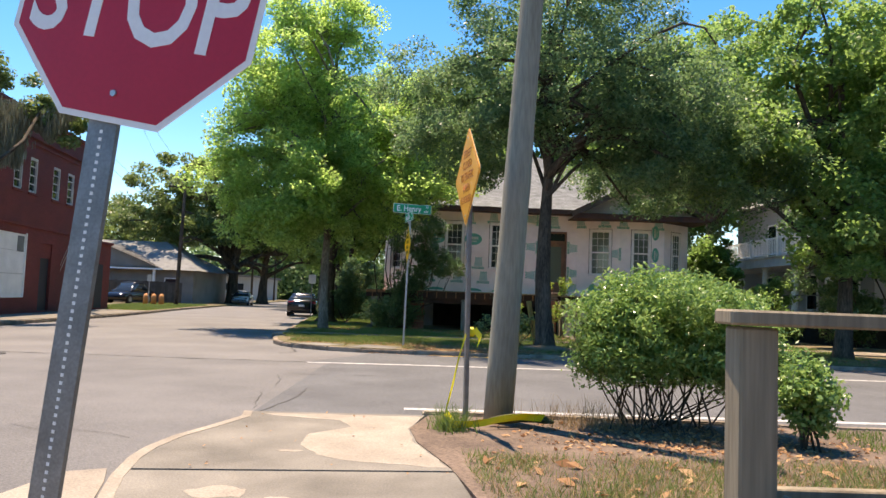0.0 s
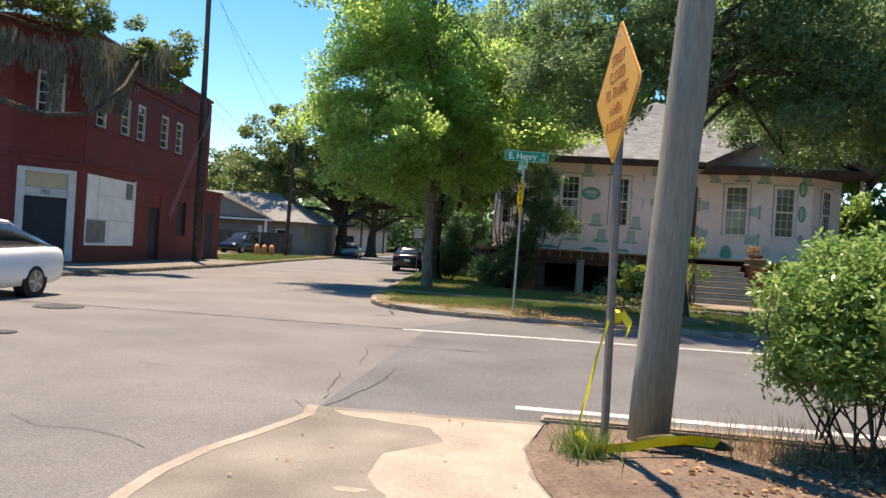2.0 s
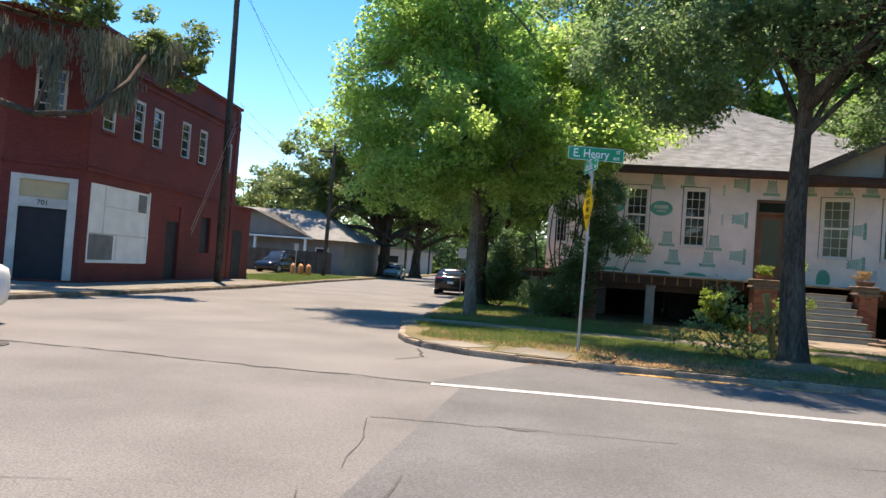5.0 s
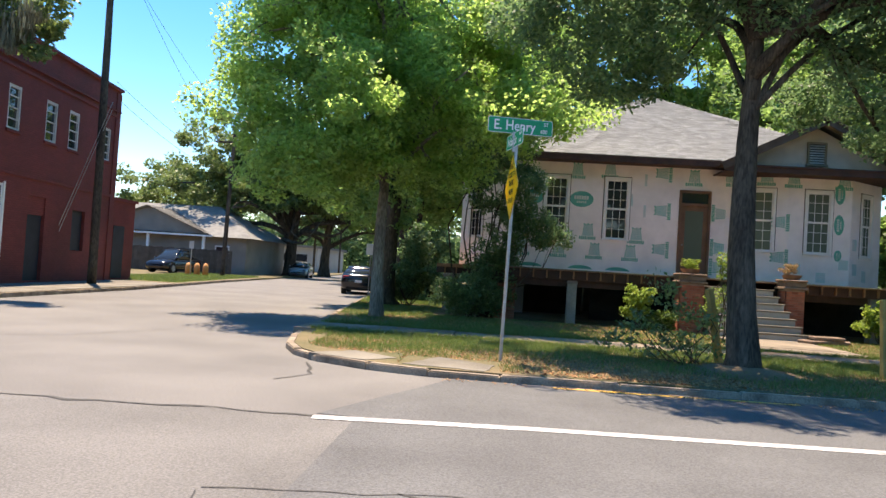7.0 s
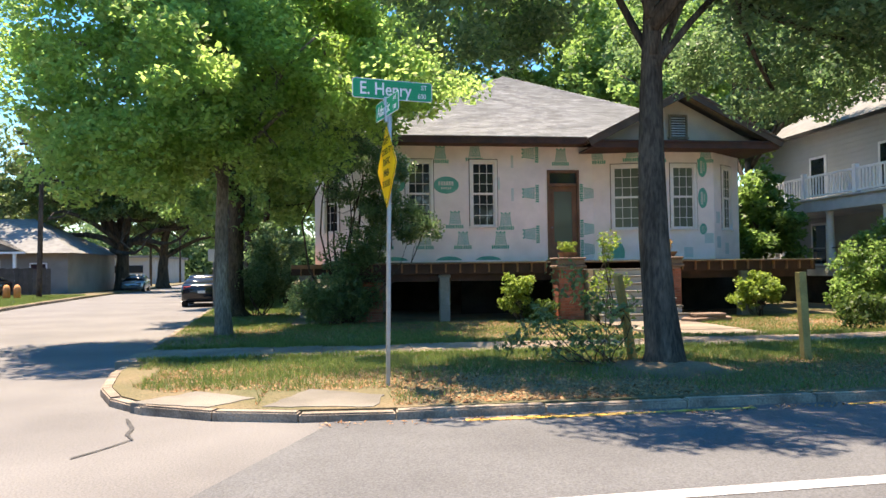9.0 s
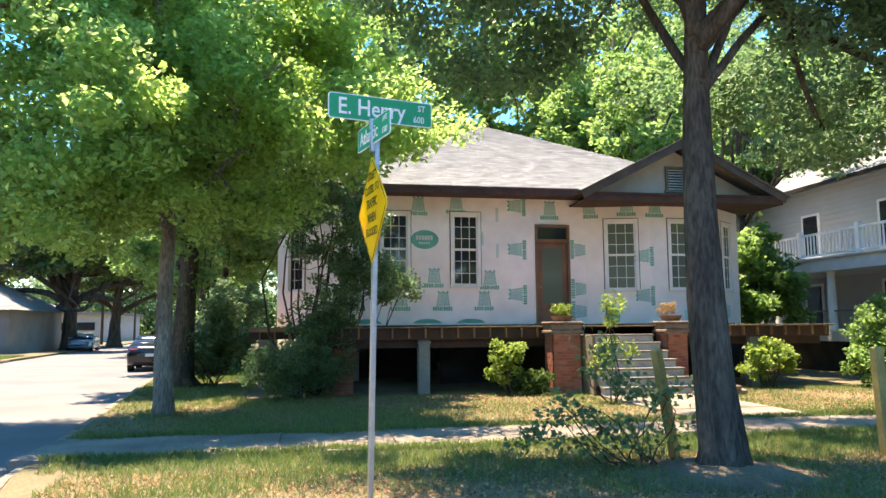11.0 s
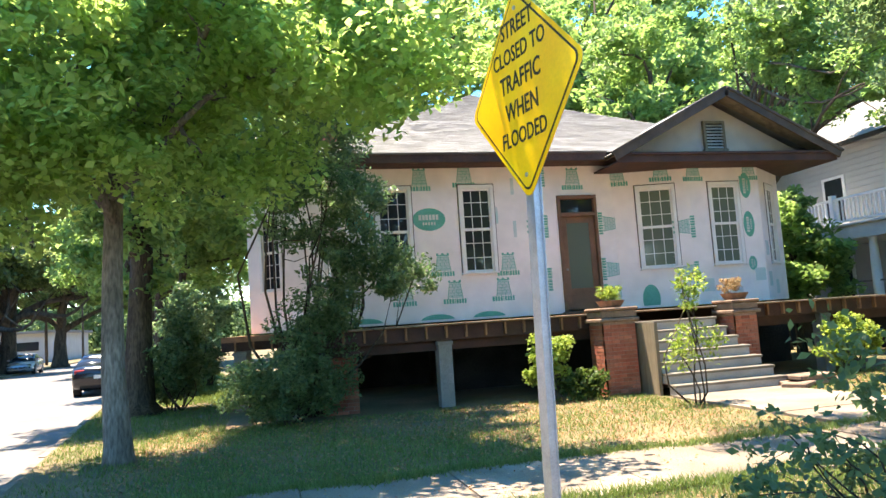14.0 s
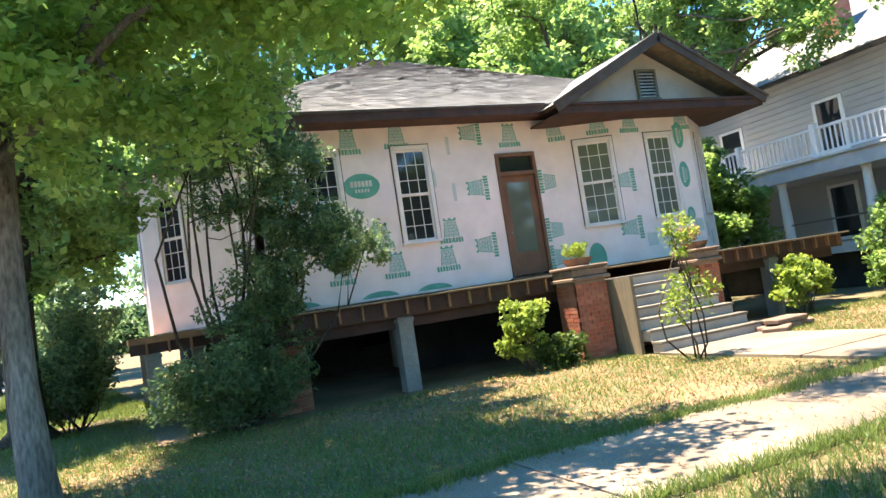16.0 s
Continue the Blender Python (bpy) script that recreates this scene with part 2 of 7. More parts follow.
    "car_silver": mat("silver_car_paint", (0.42, 0.44, 0.45), 0.25, 0.03, 1, 10, 0, metal=0.5),
    "rubber": mat("rubber", (0.018, 0.018, 0.018), 0.85, 0.2, 10, 60, 0.2),
    "lens_red": mat("red_lens", (0.4, 0.01, 0.01), 0.15, 0.05, 5, 20, 0),
    "siding": mat("grey_siding", (0.24, 0.225, 0.205), 0.8, 0.1, 1, 30, 0.2),
    "siding_white": mat("white_siding", (0.42, 0.42, 0.41), 0.7, 0.06, 1, 30, 0.2),
    "roof_grey": mat("grey_roof", (0.22, 0.22, 0.21), 0.95, 0.15, 2, 40, 0.5),
    "fence_wood": mat("fence_boards", (0.10, 0.085, 0.07), 0.9, 0.2, 2, 40, 0.5, obj=0.2),
    "stake": mat("yellowed_timber", (0.46, 0.31, 0.10), 0.85, 0.15, 4, 50, 0.4),
    "beige": mat("beige_paint", (0.55, 0.44, 0.27), 0.7, 0.08, 2, 30, 0.1),
    "orange_pot": mat("orange_plastic", (0.62, 0.28, 0.10), 0.7, 0.08, 2, 30, 0.1),
    "fabric": mat("olive_fabric", (0.10, 0.095, 0.03), 0.95, 0.3, 8, 60, 0.6),
    "dull_ink": mat("faded_red_ink", (0.50, 0.13, 0.012), 0.5, 0.1, 5, 60, 0.02),
    "terracotta": mat("weathered_pot", (0.30, 0.16, 0.10), 0.9, 0.2, 4, 40, 0.4),
}


# ---- building helpers ----
BASE = {}


def thing(name, base=(0, 0, 0), label="", category="", group="", kind="", rot=0.0):
    """An Empty at a thing's base; its parts are given in world metres, or in its own if rot or a later pose is used."""
    ob = new(name)
    ob.empty_display_size = 0.1
    ob.location = base
    ob.rotation_euler = (0, 0, rot)
    BASE[ob.name] = Vector(base)
    return tagged(ob, label, category, group, kind)


def mesh_of(bm, name):
    me = bpy.data.meshes.new(name)
    bm.to_mesh(me)
    bm.free()
    return me


def part(name, bm, material, parent=None, label="", smooth=False, kind=""):
    """ONE mesh object under a thing or part, from a bmesh or a mesh in world metres."""
    me = mesh_of(bm, name) if isinstance(bm, bmesh.types.BMesh) else bm
    if not me.materials:
        me.materials.append(M[material])
    if smooth:
        me.shade_smooth()
    ob = new(name, me)
    if parent is not None:
        base = BASE[parent.name]
        if base.length and not me.get("moved"):
            me.transform(Matrix.Translation(-base))
            me["moved"] = 1
        BASE[ob.name] = base
        ob.parent = parent
    return tagged(ob, label, "", "", kind)


def single(name, bm, material, label="", category="", group="", kind="", smooth=False):
    """A thing that is one mesh, in world metres."""
    ob = part(name, bm, material, None, label, smooth)
    BASE[ob.name] = Vector((0, 0, 0))
    return tagged(ob, label, category, group, kind)


def box(bm, x0, x1, y0, y1, z0, z1, m=None, bevel=0.0):
    vs = [bm.verts.new(p) for p in ((x0, y0, z0), (x1, y0, z0), (x1, y1, z0), (x0, y1, z0), (x0, y0, z1), (x1, y0, z1), (x1, y1, z1), (x0, y1, z1))]
    fs = [bm.faces.new([vs[i] for i in f]) for f in ((3, 2, 1, 0), (4, 5, 6, 7), (0, 1, 5, 4), (1, 2, 6, 5), (2, 3, 7, 6), (3, 0, 4, 7))]
    if bevel:
        es = list({e for f in fs for e in f.edges})
        r = bmesh.ops.bevel(bm, geom=es, offset=bevel, segments=1, affect="EDGES")
        vs = list({v for f in r["faces"] for v in f.verts} | {v for v in vs if v.is_valid})
    if m is not None:
        bmesh.ops.transform(bm, matrix=m, verts=vs)
    return vs


def boxes(*rows, m=None, bevel=0.0):
    bm = bmesh.new()
    for r in rows:
        box(bm, *r, m=m, bevel=bevel)
    return bm


def prism(bm, pts, z0, z1, m=None):
    """A solid over a plan outline (counter-clockwise)."""
    lo = [bm.verts.new((x, y, z0)) for x, y in pts]
    hi = [bm.verts.new((x, y, z1)) for x, y in pts]
    n = len(pts)
    bm.faces.new(hi)
    bm.faces.new(lo[::-1])
    for i in range(n):
        bm.faces.new((lo[i], lo[(i + 1) % n], hi[(i + 1) % n], hi[i]))
    if m is not None:
        bmesh.ops.transform(bm, matrix=m, verts=lo + hi)
    return lo + hi


def slab(pts, z0, z1, m=None):
    bm = bmesh.new()
    prism(bm, pts, z0, z1, m)
    return bm


def tube(bm, pts, radii, sides=8, cap=True):
    """A round limb through points, with a radius at each."""
    rings = []
    up = Vector((0.3, 0.2, 1)).normalized()
    for i, p in enumerate(pts):
        d = (Vector(pts[min(i + 1, len(pts) - 1)]) - Vector(pts[max(i - 1, 0)])).normalized()
        a = d.cross(up)
        if a.length < 0.05:
            a = d.cross(Vector((1, 0, 0)))
        a.normalize()
        b = d.cross(a)
        rings.append([bm.verts.new(Vector(p) + (a * math.cos(k * math.tau / sides) + b * math.sin(k * math.tau / sides)) * radii[i]) for k in range(sides)])
    for r0, r1 in zip(rings, rings[1:]):
        for k in range(sides):
            bm.faces.new((r0[k], r0[(k + 1) % sides], r1[(k + 1) % sides], r1[k]))
    if cap:
        bm.faces.new(rings[0][::-1])
        bm.faces.new(rings[-1])
    return rings


def rod(p, q, r, sides=8, r2=None):
    bm = bmesh.new()
    tube(bm, [Vector(p), Vector(q)], [r, r2 or r], sides)
    return bm


def text_mesh(words, size, depth=0.002, align="CENTER", spacing=1.0, narrow=1.0):
    """Letters of the built-in font as a mesh, in the x-z plane, facing -y."""
    cu = bpy.data.curves.new("letters", "FONT")
    cu.body, cu.size, cu.extrude, cu.align_x, cu.align_y = words, size, depth, align, "CENTER"
    cu.space_character, cu.resolution_u = spacing, 3
    cu.offset = size * 0.012
    ob = bpy.data.objects.new("letters", cu)
    scene.collection.objects.link(ob)
    bpy.context.view_layer.update()
    me = bpy.data.meshes.new_from_object(ob.evaluated_get(bpy.context.evaluated_depsgraph_get()))
    bpy.data.objects.remove(ob)
    me.materials.clear()
    me.transform(Matrix.Diagonal((narrow, 1, 1, 1)))
    me.transform(pose(0, 0, 0, 90))
    return me


def leaves_mesh(name, centres, spread, count, size, rng, flat=0.5, material="leaf_oak", long=1.6, spray=0.0):
    """Many small folded leaves scattered round cluster centres. centres: (n, 3); spread: one radius or one a cluster;
    spray: how far the leaves of a cluster lie in one tilted layer."""
    centres = np.asarray(centres, float)
    spread = np.broadcast_to(np.asarray(spread, float), (len(centres),))
    k = rng.integers(0, len(centres), count)
    tilt = rng.normal(size=(len(centres), 3)) * 0.6 + np.array((0, 0, 1.0))
    tilt /= np.linalg.norm(tilt, axis=1)[:, None]
    d = rng.normal(size=(count, 3))
    d /= np.linalg.norm(d, axis=1)[:, None]
    d -= tilt[k] * ((d * tilt[k]).sum(1) * spray * 0.75)[:, None]
    p = centres[k] + d * (spread[k] * rng.random(count) ** 0.45)[:, None] * np.array((1, 1, 0.8))
    nrm = rng.normal(size=(count, 3)) * (1 - 0.45 * spray) + np.array((0, 0, flat * 2 * (1 - spray))) + tilt[k] * spray * 1.5
    nrm /= np.linalg.norm(nrm, axis=1)[:, None]
    a = np.cross(nrm, rng.normal(size=(count, 3)))
    a /= np.linalg.norm(a, axis=1)[:, None]
    b = np.cross(nrm, a)
    s = (size * rng.uniform(0.6, 1.25, count))[:, None]
    w = s / long
    v = np.empty((count, 4, 3))
    v[:, 0], v[:, 2] = p - a * s, p + a * s
    v[:, 1], v[:, 3] = p - b * w + nrm * w * 0.35, p + b * w + nrm * w * 0.35
    return quads_mesh(name, v.reshape(-1, 3), count, material)


def quads_mesh(name, verts, count, material):
    me = bpy.data.meshes.new(name)
    me.vertices.add(len(verts))
    me.vertices.foreach_set("co", np.ascontiguousarray(verts, np.float32).ravel())
    me.loops.add(count * 4)
    me.loops.foreach_set("vertex_index", np.arange(count * 4, dtype=np.int32))
    me.polygons.add(count)
    me.polygons.foreach_set("loop_start", np.arange(0, count * 4, 4, dtype=np.int32))
    me.update(calc_edges=True)
    me.materials.append(M[material])
    return me


def curve_between(p, q, rng, bend=0.12, n=6, sag=0.0):
    p, q = Vector(p), Vector(q)
    L = (q - p).length
    off = Vector(rng.normal(size=3)) * L * bend
    off2 = Vector(rng.normal(size=3)) * L * bend * 0.5
    return [p.lerp(q, t) + off * math.sin(math.pi * t) + off2 * math.sin(2 * math.pi * t) + Vector((0, 0, sag * L * math.sin(math.pi * t))) for t in (i / n for i in range(n + 1))]


def tree(name, base, height, radius, blobs, clusters, leaves, leaf_size, material, bark, label, seed, lean=(0, 0), fork=0.45, limbs=14, spread=0.75, group="", flat=0.5, flare=1.5, low_limbs=(), long=1.6, spray=0.4):
    """A tapered trunk with limbs and a crown of many leaves, in clumps inside the given ellipsoids (x, y, z, rx, ry, rz)."""
    rng = np.random.default_rng(seed)
    t = thing(name, base, label, "tree", group)
    base = Vector(base)
    top = base + Vector((lean[0], lean[1], height))
    n = 10
    pts, radii = [], []
    for i in range(n + 1):
        f = i / n
        p = base.lerp(top, f) + Vector((math.sin(f * 5 + seed), math.cos(f * 4 + seed), 0)) * 0.05 * height * f * (1 - f)
        pts.append(p - Vector((0, 0, 0.15)) if i == 0 else p)
        radii.append(radius * (1 - 0.86 * f) * (flare if i == 0 else 1))
    pts.insert(1, base + Vector((0, 0, 0.25)))
    radii.insert(1, radius * 1.12)
    bm = bmesh.new()
    tube(bm, pts, radii, 14)
    for v in bm.verts:
        w = noise.noise(v.co * 2.2) * 0.10 + noise.noise(v.co * 7) * 0.05
        c = base.lerp(top, max(0, min(1, (v.co.z - base.z) / height)))
        d = Vector((v.co.x - c.x, v.co.y - c.y, 0))
        v.co += d * w * 1.4
    part("trunk", bm, bark, t, smooth=True)
    vol = np.array([b[3] * b[4] * b[5] for b in blobs]) ** 0.8
    pick = rng.choice(len(blobs), clusters, p=vol / vol.sum())
    d = rng.normal(size=(clusters, 3))
    d /= np.linalg.norm(d, axis=1)[:, None]
    B = np.array(blobs, float)
    cs = B[pick, :3] + d * B[pick, 3:] * (rng.random(clusters) ** 0.42)[:, None]
    starts = []
    for i in range(limbs):
        c = Vector(cs[i])
        f = fork + (1 - fork) * 0.75 * rng.random()
        starts.append((base.lerp(top, f), c, radius * (1 - 0.86 * f) * 0.62))
    for f, q, r in low_limbs:
        starts.append((base.lerp(top, f), Vector(q), r))
    ends = []
    for p, q, r in starts:
        bm = bmesh.new()
        cv = curve_between(p, q, rng, 0.09, 7, 0.06)
        tube(bm, cv, [r * (1 - 0.8 * i / 7) + 0.012 for i in range(8)], 7)
        for _ in range(3):
            k = int(rng.integers(3, 8))
            near = cs[np.argsort(((cs - np.array(cv[k])) ** 2).sum(1))[int(rng.integers(0, 6))]]
            tube(bm, curve_between(cv[k], Vector(near), rng, 0.1, 4), [0.3 * r * (1 - 0.8 * i / 4) + 0.008 for i in range(5)], 5)
        part("limb", bm, bark, t, smooth=True)
    part("crown", leaves_mesh("crown", cs, spread * rng.uniform(0.65, 1.25, clusters), leaves, leaf_size, rng, flat, material, long, spray), material, t)
    return t


def bush(name, base, blobs, clusters, leaves, leaf_size, material, label, seed, stems=6, spread=0.22, stem_r=0.012, category="shrub", group="", flat=0.4, bark="bark", long=1.6):
    rng = np.random.default_rng(seed)
    t = thing(name, base, label, category, group)
    B = np.array(blobs, float)
    vol = (B[:, 3] * B[:, 4] * B[:, 5]) ** 0.8
    pick = rng.choice(len(blobs), clusters, p=vol / vol.sum())
    d = rng.normal(size=(clusters, 3))
    d /= np.linalg.norm(d, axis=1)[:, None]
    cs = B[pick, :3] + d * B[pick, 3:] * (rng.random(clusters) ** 0.38)[:, None]
    for i in range(stems):
        bm = bmesh.new()
        a = Vector(base) + Vector((rng.normal() * 0.06, rng.normal() * 0.06, -0.05)) * (1 + stems / 10)
        cv = curve_between(a, Vector(cs[i]), rng, 0.08, 5)
        tube(bm, cv, [stem_r * (1 - 0.7 * k / 5) + 0.003 for k in range(6)], 6)
        for _ in range(3):
            k = int(rng.integers(2, 6))
            near = cs[np.argsort(((cs - np.array(cv[k])) ** 2).sum(1))[int(rng.integers(0, 8))]]
            tube(bm, curve_between(cv[k], Vector(near), rng, 0.1, 3), [stem_r * 0.4, stem_r * 0.3, stem_r * 0.25, 0.003], 5)
        part("stem", bm, bark, t, smooth=True)
    part("foliage", leaves_mesh("foliage", cs, spread * rng.uniform(0.6, 1.3, clusters), leaves, leaf_size, rng, flat, material, long), material, t)
    return t

# ---- ground, roads, kerbs ----
def ribbon(pts, width, z, jag=0.0, seed=0):
    """A thin raised strip along a line on the ground."""
    rng = np.random.default_rng(seed)
    fine = []
    for (a, b) in zip(pts, pts[1:]):
        n = max(1, int(math.dist(a, b) / 0.25)) if jag else 1
        for i in range(n):
            f = i / n
            fine.append((a[0] + (b[0] - a[0]) * f + rng.normal() * jag, a[1] + (b[1] - a[1]) * f + rng.normal() * jag))
    fine.append(pts[-1])
    bm = bmesh.new()
    L, R = [], []
    for i, p in enumerate(fine):
        q0, q1 = fine[max(i - 1, 0)], fine[min(i + 1, len(fine) - 1)]
        d = Vector((q1[0] - q0[0], q1[1] - q0[1], 0)).normalized()
        w = width * (0.5 if not jag else rng.uniform(0.15, 0.75))
        L.append(bm.verts.new((p[0] - d.y * w, p[1] + d.x * w, z)))
        R.append(bm.verts.new((p[0] + d.y * w, p[1] - d.x * w, z)))
    for i in range(len(fine) - 1):
        bm.faces.new((R[i], R[i + 1], L[i + 1], L[i]))
    return bm


def sheet(x0, x1, y0, y1, z, nx, ny, amp=0.0):
    bm = bmesh.new()
    g = [[bm.verts.new((x0 + (x1 - x0) * i / nx, y0 + (y1 - y0) * j / ny, z)) for i in range(nx + 1)] for j in range(ny + 1)]
    for j in range(ny):
        for i in range(nx):
            bm.faces.new((g[j][i], g[j][i + 1], g[j + 1][i + 1], g[j + 1][i]))
    if amp:
        for v in bm.verts:
            v.co.z += amp * noise.noise(v.co * 0.4)
    return bm


single("ground", sheet(-1500, 1500, -1500, 1500, -0.3, 8, 8), "lawn", "flat grassy ground reaching the horizon", "ground", kind="structure")
single("road", slab([(-95, -45), (95, -45), (95, 160), (-95, 160)], -0.29, 0.0), "asphalt_pale", "pale sun-bleached asphalt avenue", "road", kind="structure")
single("road_south", slab([(-13.2, -44), (-1.2, -44), (-1.2, 14.7), (-5.9, 14.55), (-13.2, 14.4)], -0.01, 0.004), "asphalt_south", "worn grey-brown asphalt of the crossing", "road", kind="structure")
single("road_henry", slab([(-1.2, 7.6), (94, 7.6), (94, 17.8), (-0.4, 17.8), (-1.6, 14.75), (-1.2, 14.7)], -0.01, 0.006), "asphalt", "dark grey asphalt cross street", "road", kind="structure")

KERB_NE = [(-16.6, 146), (-5.52, 38.3), (-4.05, 24.2), (-3.75, 21.5), (-3.4, 19.9), (-3.05, 19.1), (-2.55, 18.5), (-1.7, 18.0), (-0.8, 17.75), (0.2, 17.68), (3.4, 17.74), (8, 17.74), (20, 17.74), (60, 17.9), (94, 18)]
KERB_NW = [(-24.5, 146), (-15.7, 50), (-13.66, 35), (-12.95, 24), (-12.9, 18.2), (-13.3, 16.9), (-14.4, 16.1), (-17, 15.9), (-94, 15.9)]
KERB_SE = [(94, 7.7), (3.0, 7.95), (0.78, 7.98)]


def dense(line, step):
    out = []
    for a, b in zip(line, line[1:]):
        n = max(1, round(math.dist(a, b) / step))
        out += [(a[0] + (b[0] - a[0]) * i / n, a[1] + (b[1] - a[1]) * i / n) for i in range(n)]
    return out + [line[-1]]


def offset(line, d):
    """The same line, moved d metres to its left."""
    out = []
    for i, p in enumerate(line):
        a, b = line[max(i - 1, 0)], line[min(i + 1, len(line) - 1)]
        L = math.dist(a, b)
        out.append((p[0] - (b[1] - a[1]) / L * d, p[1] + (b[0] - a[0]) / L * d))
    return out


def block(name, line, rest, side, top, material, label):
    """A city block inside a kerb line: soil and lawn, level with the kerb."""
    inner = offset(line, side * 0.14)
    pts = inner + rest
    area = sum(a[0] * b[1] - b[0] * a[1] for a, b in zip(pts, pts[1:] + pts[:1]))
    return single(name, slab(pts if area > 0 else pts[::-1], -0.28, top), material, label, "lawn", kind="structure")


def kerb(line, side, top, step, label, far=60):
    t = thing("kerb", (line[0][0], line[0][1], 0), label, "kerb", kind="structure")
    pts = dense(line, step)
    inner = offset(pts, side * 0.145)
    rng = np.random.default_rng(5)
    for i in range(len(pts) - 1):
        a, b, c, d = pts[i], pts[i + 1], inner[i + 1], inner[i]
        if math.hypot(*a) > far:
            continue
        g = 0.006 / max(0.2, math.dist(a, b))
        lerp = lambda p, q, f: (p[0] + (q[0] - p[0]) * f, p[1] + (q[1] - p[1]) * f)
        quad = [lerp(a, b, g), lerp(a, b, 1 - g), lerp(d, c, 1 - g), lerp(d, c, g)]
        area = sum(p[0] * q[1] - q[0] * p[1] for p, q in zip(quad, quad[1:] + quad[:1]))
        bm = slab(quad if area > 0 else quad[::-1], -0.2, top + rng.uniform(-0.012, 0.01))
        es = [e for e in bm.edges if min(v.co.z for v in e.verts) > 0]
        bmesh.ops.bevel(bm, geom=es, offset=0.018, segments=2, affect="EDGES")
        part("kerbstone", bm, "kerb", t)
    return t


block("ground_corner_lot", KERB_NE, [(94, 146)], 1, 0.108, "lawn", "patchy lawn and bare soil of the corner lot")
block("ground_brick_block", KERB_NW, [(-94, 146)], -1, 0.12, "lawn", "grass verge beside the brick building")
single("ground_south_lot", slab([(1.02, -44), (94, -44), (94, 7.85), (3, 7.85), (0.86, 7.9), (0.66, 7.0), (0.74, 6.3), (1.02, 5.3), (1.14, 4.6), (1.3, 3.6)], -0.28, 0.064), "mulch", "bare soil and dry grass beside the ramp", "ground", kind="structure")
kerb(KERB_NE, 1, 0.10, 1.6, "worn concrete kerb round the grassy corner")
kerb(KERB_NW, -1, 0.12, 3.0, "concrete kerb along the far side of the avenue")
kerb(KERB_SE, -1, 0.08, 2.0, "low concrete kerb beside the soil bed")

# corner ramp of concrete, in two pours with a joint
ramp = thing("pavement_ramp", (0, 5, 0), "stained concrete kerb ramp with a pale worn patch", "pavement", kind="structure")
for pts in ([(-1.43, 4.92), (1.07, 5.18), (0.72, 6.3), (0.64, 7.0), (0.84, 7.95), (-1.2, 7.82), (-1.14, 7.45), (-1.3, 6.8), (-1.46, 6.25), (-1.52, 5.7), (-1.5, 5.3)],
            [(-0.72, 1.5), (1.15, 1.5), (1.25, 3.6), (1.12, 4.6), (1.07, 5.168), (-1.43, 4.908), (-1.39, 4.7), (-1.25, 4.2), (-1.08, 3.7), (-0.9, 2.9)],
            [(-0.7, -8), (1.2, -8), (1.15, 1.47), (-0.72, 1.47)]):
    bm = slab(pts, -0.25, 0.055)
    bmesh.ops.bevel(bm, geom=[e for e in bm.edges if min(v.co.z for v in e.verts) > 0], offset=0.02, segments=2, affect="EDGES")
    part("concrete_slab", bm, "concrete", ramp)
_o = dense([(-0.3, 6.0), (-0.1, 5.62), (0.3, 5.38), (1.0, 5.30), (0.72, 6.3), (0.63, 7.0), (0.8, 7.8), (-0.2, 7.76), (-1.0, 7.70), (-0.85, 7.55), (-0.1, 7.36), (0.05, 7.0), (-0.3, 6.55), (-0.3, 6.0)], 0.12)[:-1]
part("pale_patch", slab([(x + 0.05 * noise.noise(Vector((x * 4, y * 4, 0))), y + 0.05 * noise.noise(Vector((x * 4, y * 4, 7)))) for x, y in _o], 0.04, 0.0567), "concrete_pale", ramp, "pale worn concrete patch")
part("ramp_lip", slab([(-1.24, 7.8), (-1.18, 7.45), (-1.34, 6.8), (-1.5, 6.25), (-1.56, 5.7), (-1.54, 5.3), (-1.43, 4.7), (-1.29, 4.2), (-1.12, 3.7), (-0.94, 2.9), (-0.76, 1.5), (-0.66, 1.5), (-0.84, 2.9), (-1.02, 3.7), (-1.19, 4.2), (-1.33, 4.7), (-1.44, 5.3), (-1.46, 5.7), (-1.4, 6.25), (-1.24, 6.8), (-1.08, 7.45), (-1.14, 7.8)], 0.0, 0.0585), "concrete_pale", ramp, "worn pale edge of the ramp")
part("gutter_apron", slab([(-1.62, 5.1), (-1.9, 4.95), (-2.15, 3.0), (-2.2, -8.0), (-0.8, -8.0), (-0.8, 1.5), (-0.98, 2.9), (-1.16, 3.7), (-1.33, 4.2), (-1.47, 4.7)], -0.1, 0.012), "concrete_pale", ramp, "pale concrete gutter beside the ramp")
for k, (cx, cy, rx, ry) in enumerate(((-0.55, 4.35, 0.22, 0.16), (-0.15, 4.2, 0.12, 0.09), (-0.35, 5.75, 0.10, 0.05), (-0.9, 3.7, 0.16, 0.1), (0.4, 3.6, 0.2, 0.12))):
    pts = [(cx + rx * math.cos(a) * (1 + 0.5 * noise.noise(Vector((math.cos(a) * 1.5, math.sin(a) * 1.5, k)))), cy + ry * math.sin(a) * (1 + 0.5 * noise.noise(Vector((math.cos(a) * 1.5, math.sin(a) * 1.5, k + 9))))) for a in (i * math.tau / 22 for i in range(22))]
    part("pale_patch", slab(pts, 0.04, 0.0566), "concrete_pale", ramp)

